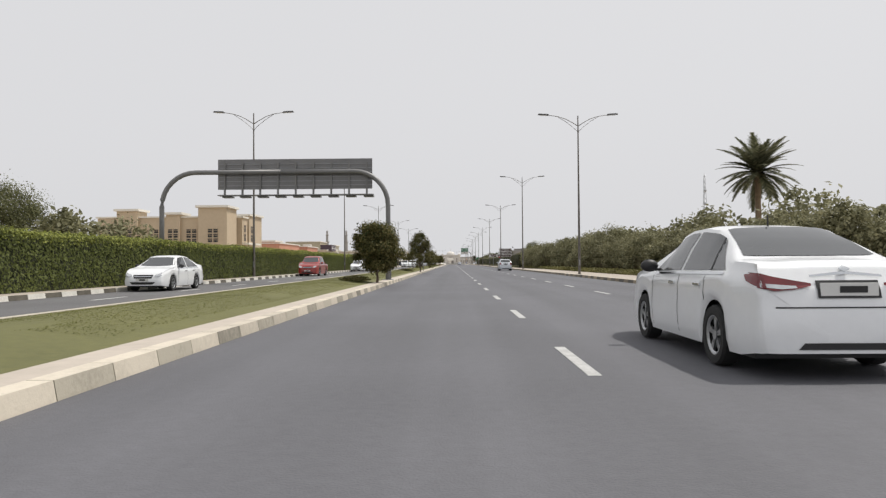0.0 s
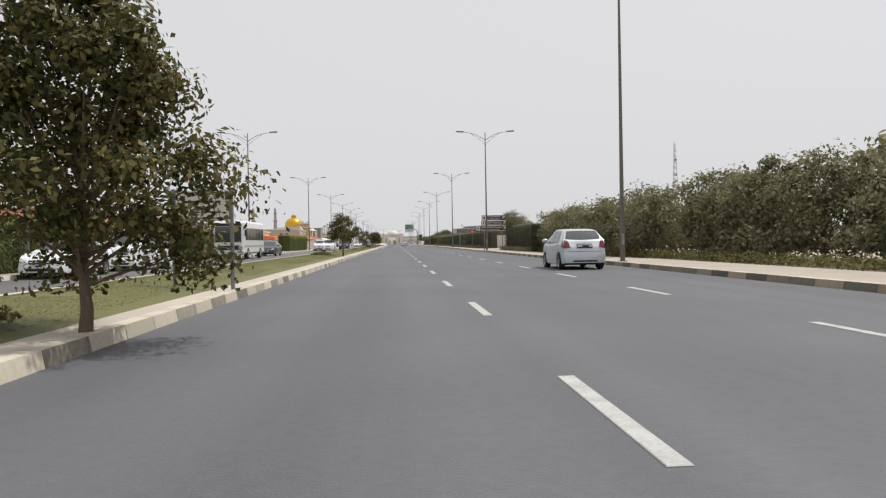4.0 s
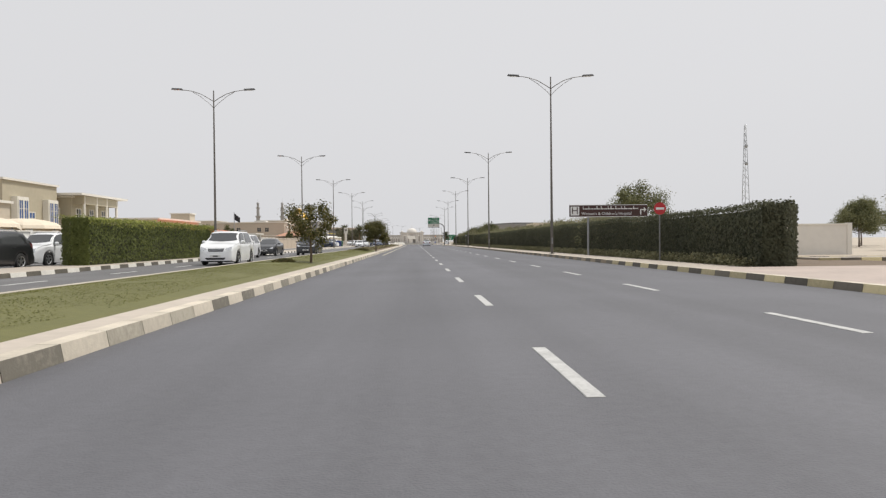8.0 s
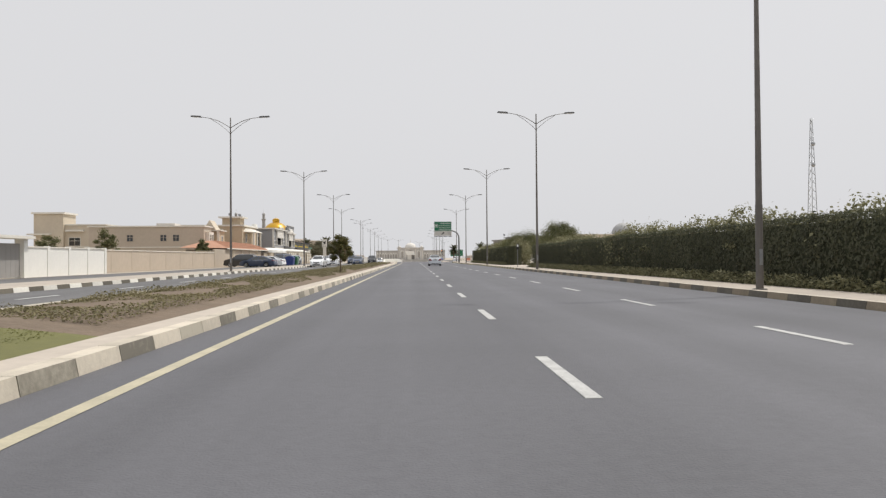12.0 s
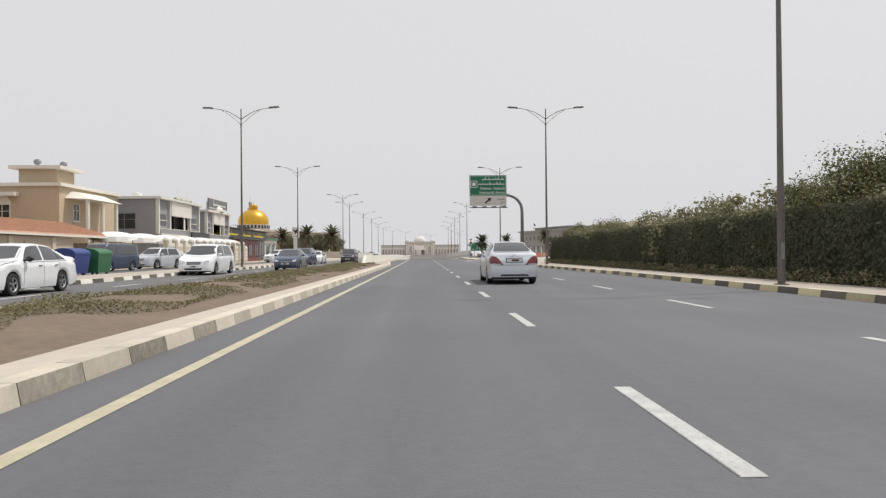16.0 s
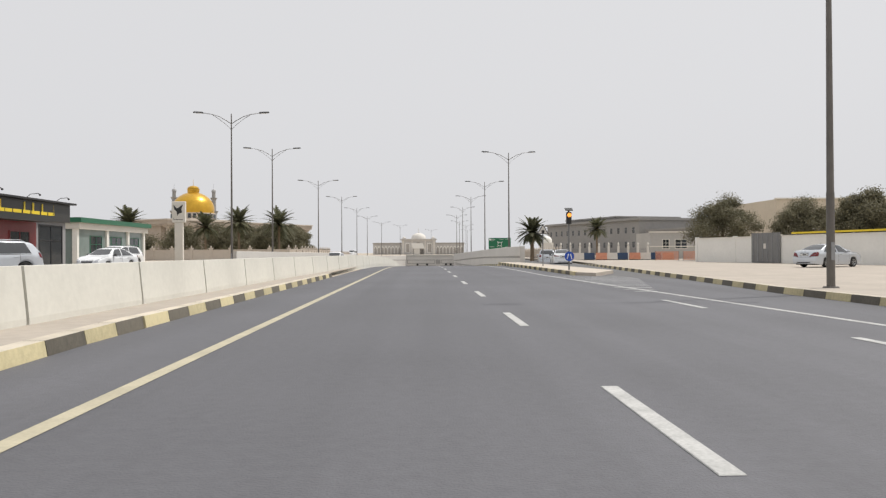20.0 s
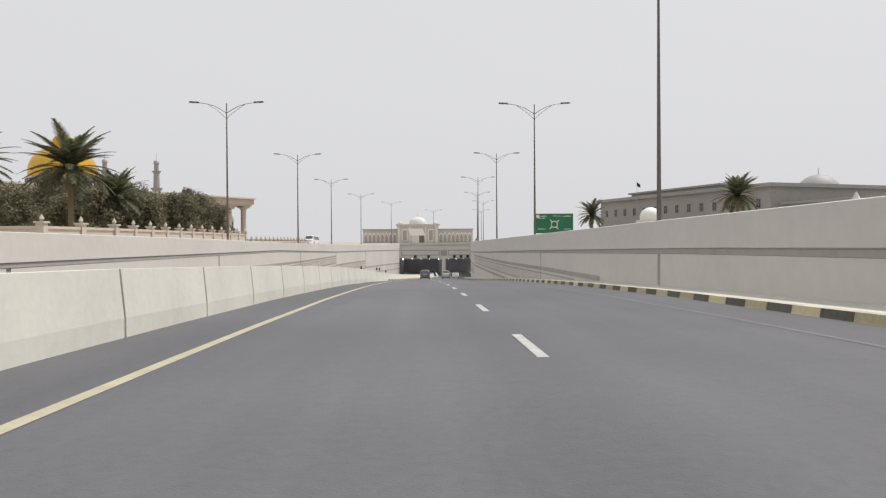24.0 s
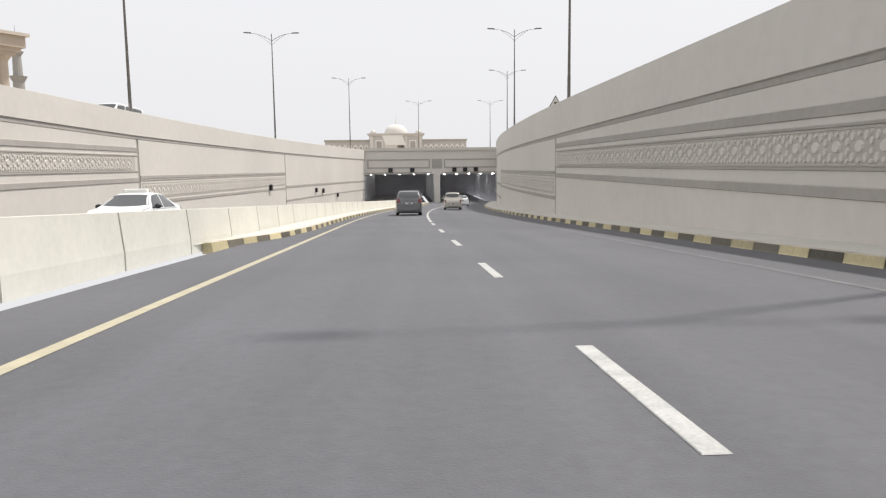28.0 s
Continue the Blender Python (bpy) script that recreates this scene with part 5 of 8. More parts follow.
brown = thing("direction_sign", "three stacked maroon direction signs on two posts", "road sign", (0.6, 153.2, 0))
brown_panel(brown, 8.7, 11.2, 3.3, 3.86, "", 21)
brown_panel(brown, 8.65, 11.3, 2.78, 3.27, "", 22)
brown_panel(brown, 8.05, 11.3, 2.2, 2.72, "Sharjah Government Legal Dept", 23, size=0.155)
cyl("post", 0.05, 0.05, 0.1, 3.8, M_POLEG, brown, x=8.95, y=0.12)
cyl("post", 0.05, 0.05, 0.1, 3.8, M_POLEG, brown, x=10.9, y=0.12)
hosp = thing("direction_sign", "long maroon hospital direction sign on two grey posts", "road sign", (0.6, 187.4, 0.14))
brown_panel(hosp, 8.4, 12.9, 2.27, 2.97, "Women's & Children's Hospital", 31, size=0.225, bent=True, symbol="H")
cyl("post", 0.06, 0.06, 0.1, 2.9, M_STEEL, hosp, x=9.5, y=0.12)
cyl("post", 0.06, 0.06, 0.1, 2.9, M_STEEL, hosp, x=12.0, y=0.12)

street = thing("street_name_sign", "white street name board between two dark posts on the grass", "street sign", (0, 93.6, 0.15))
sp = box("name_board", -4.55, -3.45, -0.03, 0.03, 1.5, 2.12, M_OFFW, street)
for a, b, c, d in ((-4.52, -3.48, 2.07, 2.09), (-4.52, -3.48, 1.53, 1.55)):
    box("border", a, b, -0.04, -0.031, c, d, M_BLACK, sp)
bars("script_line", -4.4, -3.6, 1.92, 0.2, M_BLACK, sp, y=-0.031, seed=41)
bars("script_line", -4.4, -3.6, 1.69, 0.13, M_BLACK, sp, y=-0.031, seed=42)
for x in (-4.6, -3.4):
    cyl("post", 0.045, 0.045, 0, 2.16, M_POLEG, street, x=x)

warn = thing("warning_sign", "triangular warning sign on a slim post", "road sign", (8.05, 415.0, -0.08))
cyl("post", 0.035, 0.035, 0, 2.9, M_POLEG, warn)


def triangle(sz, y, z):
    bm = bmesh.new()
    a = [bm.verts.new((sz * math.sin(t), y, z + sz * math.cos(t))) for t in (0, 2.0944, 4.18879)]
    fc = bm.faces.new(a)
    r = bmesh.ops.extrude_face_region(bm, geom=[fc])
    bmesh.ops.translate(bm, verts=[g for g in r["geom"] if isinstance(g, bmesh.types.BMVert)], vec=(0, 0.02, 0))
    return bm


part("rim", triangle(0.46, -0.06, 2.62), M_BLACK, warn)
part("face", triangle(0.36, -0.075, 2.62), M_OFFW, warn)
box("tunnel_symbol", -0.09, 0.09, -0.09, -0.076, 2.46, 2.66, M_BLACK, warn)
copy_thing(warn, pose(9.85, 575.4, -1.55))

sig = thing("traffic_signal", "solar amber flashing signal over a blue arrow sign", "traffic signal", (7.5, 403.8, 0.15))
cyl("post", 0.045, 0.045, 0, 3.12, M_POLEG, sig)
hd = box("signal_head", -0.13, 0.13, -0.12, 0.1, 2.4, 3.02, M_BLACK, sig, bevel=0.03)
bm = bmesh.new()
bm_cyl(bm, 0.105, 0.105, 0, 0.06, seg=16)
bmesh.ops.transform(bm, verts=bm.verts, matrix=Matrix.Translation((0, -0.13, 2.86)) @ Matrix.Rotation(radians(90), 4, "X"))
part("amber_lens", bm, M_AMBER, hd, "lit amber lens")
bm = bmesh.new()
bm_box(bm, -0.19, 0.19, -0.17, 0.17, -0.015, 0.015)
bmesh.ops.transform(bm, verts=bm.verts, matrix=Matrix.Translation((0, 0, 3.16)) @ Matrix.Rotation(radians(25), 4, "X"))
part("solar_panel", bm, M_BLACK, sig)
bm = bmesh.new()
bm_cyl(bm, 0.25, 0.25, 0, 0.03, seg=24)
bmesh.ops.transform(bm, verts=bm.verts, matrix=Matrix.Translation((0, -0.08, 0.72)) @ Matrix.Rotation(radians(90), 4, "X"))
bl = part("blue_disc", bm, M_BLUE, sig)
for s in (-1, 1):
    tube("arrow_mark", [(s * 0.05, -0.12, 0.85), (s * 0.12, -0.12, 0.58)], 0.025, M_LETTER, bl, seg=5)
isl = thing("traffic_island", "low kerbed island with yellow and black edge", "traffic island", kind="structure")
v = [(7.0, 400, 0), (7.6, 398.5, 0), (9.6, 403, 0), (9.4, 424, 0), (8.9, 433, 0), (7.3, 436, 0)]
mesh_ob("island_top", [(a, b, 0.16) for a, b, _ in v] + [(a, b, -0.05) for a, b, _ in v], [tuple(range(6))] + [(i, (i + 1) % 6, 6 + (i + 1) % 6, 6 + i) for i in range(6)], M_PAVER, isl)
for k in range(33):
    box("kerbstone", 6.94, 7.1, 400 + k * 1.0, 400.97 + k * 1.0, -0.05, 0.18, (M_KERB_Y, M_KERB_B)[k % 2], isl)

# ---- houses and walls on the far side ----


def window(parent, x, y, z, w, h, facing, glass=None, bars_n=1, sill=True, frame=None):
    """A framed window set into a facade. facing 'x': it looks along +x at plane x; '-y': it looks along -y at plane y."""
    fm = frame or M_TRIM
    m = Matrix.Translation((x, y, z)) @ (Matrix.Rotation(radians(90), 4, "Z") if facing == "x" else Matrix.Identity(4))

    def bx4(nm, a, b, c, d, e, g, ma, par):
        o = box(nm, a, b, c, d, e, g, ma, par)
        return o

    xs = [-w / 2 - 0.09, -w / 2]
    for k in range(1, bars_n + 1):
        xx = -w / 2 + w * k / (bars_n + 1)
        xs += [xx - 0.025, xx + 0.025]
    xs += [w / 2, w / 2 + 0.09]
    zs = [-h / 2 - 0.09, -h / 2, h * 0.12 - 0.025, h * 0.12 + 0.025, h / 2, h / 2 + 0.09]
    fr = bmesh.new()
    grid = [[fr.verts.new((q, -0.06, e)) for e in zs] for q in xs]
    faces = [fr.faces.new((grid[i][j], grid[i + 1][j], grid[i + 1][j + 1], grid[i][j + 1])) for i in range(len(xs) - 1) for j in range(len(zs) - 1) if i % 2 == 0 or j % 2 == 0]
    ext = bmesh.ops.extrude_face_region(fr, geom=faces)
    bmesh.ops.translate(fr, verts=[g for g in ext["geom"] if isinstance(g, bmesh.types.BMVert)], vec=(0, 0.08, 0))
    ob = part("window", fr, fm, parent)
    ob.matrix_basis = m
    gl = box("pane", -w / 2, w / 2, -0.02, 0.015, -h / 2, h / 2, glass or M_DARKG, ob)
    if sill and z < 9 and x > -45:
        box("sill", -w / 2 - 0.15, w / 2 + 0.15, -0.16, 0.0, -h / 2 - 0.17, -h / 2 - 0.092, fm, ob)
    return ob


def villa(label, x0, x1, y0, y1, h, material, rows=2, nx=3, ny=3, parapet=0.7, tower=None, trim=None, glass=None, z0=0.0, name="villa", category="house", win=(1.0, 1.5), frame=None, tower_win=True):
    """A flat-roofed house: walls, parapet with coping, string course, windows on the two faces that show, a stair tower."""
    t = thing(name, label, category)
    tr = trim or M_TRIM
    box("wall", x0, x1, y0, y1, z0, z0 + h, material, t)
    box("roof", x0 + 0.25, x1 - 0.25, y0 + 0.25, y1 - 0.25, z0 + h, z0 + h + 0.1, M_OFFW, t)
    for a, b, c, d in ((x0, x1, y0, y0 + 0.22), (x0, x1, y1 - 0.22, y1), (x1 - 0.22, x1, y0 + 0.222, y1 - 0.222), (x0, x0 + 0.22, y0 + 0.222, y1 - 0.222)):
        box("parapet", a, b, c, d, z0 + h, z0 + h + parapet, material, t)
    for a, b, c, d in ((x0 - 0.2, x1 + 0.2, y0 - 0.2, y0 + 0.25), (x1 - 0.25, x1 + 0.2, y0 + 0.252, y1 + 0.2)):
        box("cornice", a, b, c, d, z0 + h + parapet, z0 + h + parapet + 0.2, tr, t)
        box("string_course", a + 0.1, b - 0.1, c + 0.12, d - 0.1, z0 + h * 0.52, z0 + h * 0.52 + 0.15, tr, t)
    fh = h / rows
    for r in range(rows):
        zc = z0 + fh * (r + 0.55)
        for k in range(nx):
            window(t, x0 + (x1 - x0) * (k + 0.5) / nx, y0, zc, win[0], win[1], "-y", glass, frame=frame)
        for k in range(ny):
            window(t, x1, y0 + (y1 - y0) * (k + 0.5) / ny, zc, win[0], win[1], "x", glass, frame=frame)
    for (a, b, c, d, hh) in tower or ():
        tb = box("tower", a, b, c, d, z0, z0 + hh, material, t)
        box("tower_cornice", a - 0.3, b + 0.3, c - 0.3, d + 0.3, z0 + hh, z0 + hh + 0.3, tr, t)
        if tower_win:
            window(t, (a + b) / 2, c, z0 + hh * 0.66, 0.9, 1.7, "-y", glass, frame=frame)
            window(t, b, (c + d) / 2, z0 + hh * 0.66, 0.9, 1.7, "x", glass, frame=frame)
    return t


sand = villa("sand-coloured two-storey villa with square towers", -48.5, -31, 107.5, 123, 6.8, M_VILLA, nx=0, ny=0, rows=2, tower_win=False, tower=[(-45.6, -42.8, 106.9, 110, 8.4), (-38.9, -37.0, 107.0, 110, 7.9), (-34.4, -30.5, 106.7, 111, 8.8), (-33.5, -30.3, 118.6, 123.4, 8.4)], frame=M_VILLA)
# small square panes in two columns and three rows
for x, yw in ((-47.2, 107.5), (-44.2, 106.9), (-40.8, 107.5), (-37.95, 107.0), (-35.6, 107.5), (-32.4, 106.7)):
    for q in (-0.38, 0.38):
        for z in (4.35, 5.0, 5.65):
            window(sand, x + q, yw, z, 0.6, 0.5, "-y", M_BLACK, bars_n=0, sill=False, frame=M_VILLA)
for y, hb in ((112.9, 7.7), (116.4, 8.2)):
    box("bay", -31, -29.9, y - 1.2, y + 1.2, 0, hb, M_VILLA, sand)
    box("bay_cornice", -31, -29.7, y - 1.4, y + 1.4, hb, hb + 0.22, M_TRIM, sand)
    for z in (3.0, 4.9, 6.2):
        window(sand, -29.9, y, z, 0.8, 1.0, "x", M_BLACK, bars_n=0, sill=False, frame=M_VILLA)
    box("porch_slab", -29.9, -28.9, y - 1.3, y + 1.3, 3.9, 4.15, M_TRIM, sand)
villa("low salmon-pink villa with a tiled roof", -48, -34, 150, 168, 4.4, M_PINK, rows=1, nx=4, ny=5, tower=[(-42, -36, 154, 160, 5.6)])
villa("low salmon-pink house behind the hedge", -46, -33, 172, 184, 4.2, M_PINK, rows=1, nx=4, ny=4)
villa("pale cream house behind the hedge", -66, -50, 196, 208, 5.0, M_VILLA2, rows=2, nx=4, ny=3)
blue = villa("cream villa with blue window bays", -48, -38, 214.5, 224.5, 6.6, M_OLIVE, rows=1, nx=2, ny=1, glass=M_BLUEG)
for y in (216.9, 222.6):
    box("bay", -38, -37.4, y - 1.0, y + 1.0, 3.0, 5.8, M_TRIM, blue)
    for q in (-0.45, 0.45):
        window(blue, -37.4, y + q, 4.4, 0.66, 2.1, "x", M_BLUEG, sill=False)
roofed = villa("cream house with wide flat eaves on columns", -48, -37.2, 226, 235.5, 5.6, M_OLIVE, rows=2, nx=3, ny=3)
box("eave", -49, -35.6, 225, 237.2, 6.52, 6.75, M_TRIM, roofed)
box("balcony", -37.198, -36.2, 226.4, 235.2, 3.0, 3.9, M_OLIVE, roofed)
box("balcony_ceiling", -37.198, -36.0, 226.4, 235.2, 5.6, 6.5, M_OLIVE, roofed)
for y in (226.6, 229.6, 232.2, 235.0):
    cyl("column", 0.14, 0.14, 0, 6.5, M_TRIM, roofed, x=-36.1, y=y, seg=10)
clinic = villa("stepped beige clinic building with a dark sign box", -46, -31.5, 188, 204, 3.7, M_VILLA2, rows=1, nx=3, ny=3)
box("upper_storey", -44, -33.5, 190, 203, 4.45, 5.1, M_VILLA2, clinic)
cs = box("shop_sign", -33.4, -30.6, 190, 196.5, 4.3, 5.85, M_SIGNPU, clinic, "dark purple illuminated sign box")
for k in range(2):
    bars("script_line", 0.0, 2.8, 0.0, 0.8, M_LETTER, cs, seed=70 + k).matrix_basis = Matrix.Translation((-30.59, 190.3 + 3.2 * k, 5.05)) @ Matrix.Rotation(radians(90), 4, "Z")
box("roof_unit", -38, -36, 190.5, 192, 5.1, 6.0, M_OFFW, clinic, bevel=0.05)
for k in range(4):
    tt = thing("shade_canopy", "cream scalloped fabric canopy over parked cars", "canopy", (-27.2, 181.5 + 5.4 * k, 0), group="shade canopies")
    bm = bmesh.new()
    bm_dome(bm, 2.6, 0.75, 2.25, seg=12, rings=5)
    for vtx in bm.verts:
        if vtx.co.z < 2.3:
            vtx.co.z -= 0.18 * (math.sin(math.atan2(vtx.co.y, vtx.co.x) * 6) > 0)
    part("fabric", bm, M_TENT, tt)
    for sx in (-1.5, 1.5):
        for sy in (-1.5, 1.5):
            cyl("post", 0.05, 0.05, 0, 2.55, M_STEEL, tt, x=sx, y=sy, seg=8)

stepped = villa("beige villa with stepped roof terraces and white bays", -66.5, -54.5, 345, 357, 6.6, M_VILLA2, rows=1, nx=0, ny=0, tower=[(-66.6, -61.5, 344.4, 349, 9.3)], tower_win=False)
box("tower_slab", -67.4, -63.5, 343.6, 347, 5.6, 5.85, M_TRIM, stepped)
box("window_hood", -61.2, -58.2, 344.3, 344.998, 6.2, 6.5, M_TRIM, stepped)
window(stepped, -59.8, 345, 4.4, 1.9, 1.4, "-y", sill=True)
for y in (347.5, 352.5):
    box("bay", -54.5, -53.6, y - 1.4, y + 1.4, 1.4, 6.4, M_TRIM, stepped)
    window(stepped, -53.6, y, 4.4, 1.2, 2.2, "x", sill=False)
longv = villa("long beige villa behind a tan wall", -52, -33.8, 333, 337.4, 5.9, M_TAN, rows=1, nx=0, ny=0, parapet=0.5)
box("rear_wing", -51.5, -37.5, 337.402, 346, 0, 6.2, M_TAN, longv)
for x in (-40.2, -38.2, -45.5):
    window(longv, x, 333, 4.6, 0.95, 1.0, "-y", sill=False, frame=M_TAN)
box("bay", -33.8, -33.2, 334, 336.6, 2.9, 5.6, M_TRIM, longv)
for y in (334.7, 335.9):
    window(longv, -33.2, y, 4.5, 0.7, 1.3, "x", sill=False)
box("roof_box", -41.5, -38.6, 333.5, 336.5, 6.0, 7.0, M_OFFW, longv)
gab = villa("beige villa with a gabled porch and a roof tower", -46, -35.0, 337, 345, 6.0, M_VILLA, rows=2, nx=3, ny=1)
box("porch", -34.998, -31.6, 334.8, 338, 0, 5.9, M_VILLA, gab)
bm = bmesh.new()
vv = [bm.verts.new(p) for p in ((-34.25, 334.5, 6.1), (-32.15, 334.5, 6.1), (-33.2, 334.5, 7.75), (-34.25, 337.6, 6.1), (-32.15, 337.6, 6.1), (-33.2, 337.6, 7.75))]
for q in ((0, 1, 2), (3, 5, 4), (0, 2, 5, 3), (1, 4, 5, 2), (0, 3, 4, 1)):
    bm.faces.new([vv[i] for i in q])
part("gable_roof", bm, M_VILLA2, gab)
box("gable_field", -33.75, -32.65, 334.44, 334.498, 6.15, 6.75, M_VILLA, gab)
box("porch_cornice", -35.3, -31.3, 334.5, 338.2, 5.9, 6.098, M_TRIM, gab)
for x in (-34.8, -31.8):
    box("porch_pier", x - 0.2, x + 0.2, 334.6, 334.798, 2.6, 5.9, M_TRIM, gab)
window(gab, -33.3, 334.8, 4.3, 1.1, 1.5, "-y")
window(gab, -31.6, 336.4, 4.3, 0.9, 1.5, "x")
box("rear_block", -43, -31.4, 350, 362, 0, 7.4, M_VILLA, gab)
box("rear_cornice", -43.3, -31.1, 349.7, 362.3, 7.4, 7.7, M_TRIM, gab)
box("roof_tower", -35.4, -32.0, 350.8, 354, 7.7, 9.0, M_VILLA, gab)
box("tower_cornice", -36.0, -31.4, 350.2, 354.6, 9.0, 9.3, M_TRIM, gab)
box("window_hood", -37.9, -34.9, 349.2, 349.998, 6.5, 6.85, M_TRIM, gab)
for x in (-40.5, -36.4):
    window(gab, x, 350, 5.0, 1.3, 1.5, "-y")
    bm = bmesh.new()
    bm_cyl(bm, 0.75, 0.75, -0.05, 0.03, seg=20)
    bmesh.ops.bisect_plane(bm, geom=bm.verts[:] + bm.edges[:] + bm.faces[:], plane_co=(0, 0.001, 0), plane_no=(0, -1, 0), clear_outer=True)
    bmesh.ops.transform(bm, verts=bm.verts, matrix=Matrix.Translation((x, 349.97, 5.85)) @ Matrix.Rotation(radians(90), 4, "X"))
    part("arched_head", bm, M_TRIM, gab)
window(gab, -31.4, 353, 5.2, 1.1, 1.5, "x")
bm = bmesh.new()
vv = [bm.verts.new(p) for p in ((-31.398, 351, 6.4), (-29.2, 351, 6.3), (-29.2, 358, 6.3), (-31.398, 358, 6.4), (-31.398, 352, 7.1), (-30.6, 352, 7.0), (-30.6, 357, 7.0), (-31.398, 357, 7.1))]
for q in ((0, 1, 5, 4), (1, 2, 6, 5), (2, 3, 7, 6), (3, 0, 4, 7), (4, 5, 6, 7), (0, 3, 2, 1)):
    bm.faces.new([vv[i] for i in q])
part("porch_eave", bm, M_TRIM, gab)
for y in (351.5, 354.5, 357.5):
    cyl("porch_column", 0.18, 0.18, 0, 6.35, M_TRIM, gab, x=-29.6, y=y, seg=10)
gab.matrix_basis = pose(-1.2, 3.8, 0)
for k, (x, y) in enumerate(((-35.3, 355.3), (-33.9, 357.2))):
    dsh = thing("satellite_dish", "small grey satellite dish on the villa roof", "satellite dish", (x, y, 9.3), group="roof dishes")
    cyl("stand", 0.04, 0.04, 0, 0.5, M_STEEL, dsh, seg=6)
    bm = bmesh.new()
    bm_dome(bm, 0.32, 0.08, 0, seg=12, rings=3)
    part("dish", bm, M_SIGNBK, dsh).matrix_basis = pose(0, 0, 0.45, 70, 0, 30)
# tiled carport roof
bm = bmesh.new()
vv = [bm.verts.new(p) for p in ((-30.9, 321.4, 2.85), (-24.0, 321.4, 2.75), (-24.0, 352.4, 2.75), (-30.9, 352.4, 2.85), (-27.9, 325, 3.95), (-27.1, 325, 3.95), (-27.1, 349, 3.95), (-27.9, 349, 3.95))]
for q in ((0, 1, 5, 4), (1, 2, 6, 5), (2, 3, 7, 6), (3, 0, 4, 7), (4, 5, 6, 7), (0, 3, 2, 1)):
    bm.faces.new([vv[i] for i in q])
cp = thing("carport", "red-tiled carport roof over parked cars", "carport")
part("tiled_roof", bm, M_ROOFT, cp)
# raised courses of roof tiles on the slope towards the road
for k in range(1, 9):
    q = k / 9
    x, z = -24.0 - 3.1 * q, 2.75 + 1.2 * q
    box("tile_course", x - 0.12, x + 0.02, 321.6 + 3.4 * q, 352.2 - 3.4 * q, z + 0.0, z + 0.09, M_ROOFT, cp)
box("fascia_board", -24.12, -24.0, 321.42, 352.38, 2.6, 2.748, M_TRIM, cp)
for y in (326, 331.5, 337, 342.5):
    box("wall_pilaster", -24.35, -24.25, y - 0.25, y + 0.25, 0, 2.5, M_VILLA2, cp)
box("front_wall", -24.6, -24.35, 316, 345.5, 0, 2.55, M_TAN, cp)
box("front_wall", -24.6, -24.35, 348.0, 352, 0, 2.2, M_VILLA2, cp)
box("end_wall", -30.1, -24.602, 316, 316.25, 0, 2.3, M_VILLA2, cp)
box("dark_gate", -24.55, -24.45, 345.52, 347.98, 0, 2.15, M_BARK, cp)
box("back_wall", -30.4, -30.1, 322, 352, 0, 2.6, M_VILLA2, cp)
cp.matrix_basis = pose(-3.0, 0, 0)
for k, y in enumerate((353.5, 356.3)):
    wp = thing("wall_panel", "cream relief panel of a garden wall", "wall", (-27.4, y, 0), group="relief wall panels")
    box("panel", -0.12, 0.12, -1.3, 1.3, 0, 2.3, M_VILLA2, wp)
    box("panel_cap", -0.18, 0.18, -1.35, 1.35, 2.3, 2.42, M_TRIM, wp)
    for q in (-0.9, 0.9):
        box("bracket", 0.121, 0.22, q - 0.2, q + 0.2, 1.2, 1.7, M_TRIM, wp)


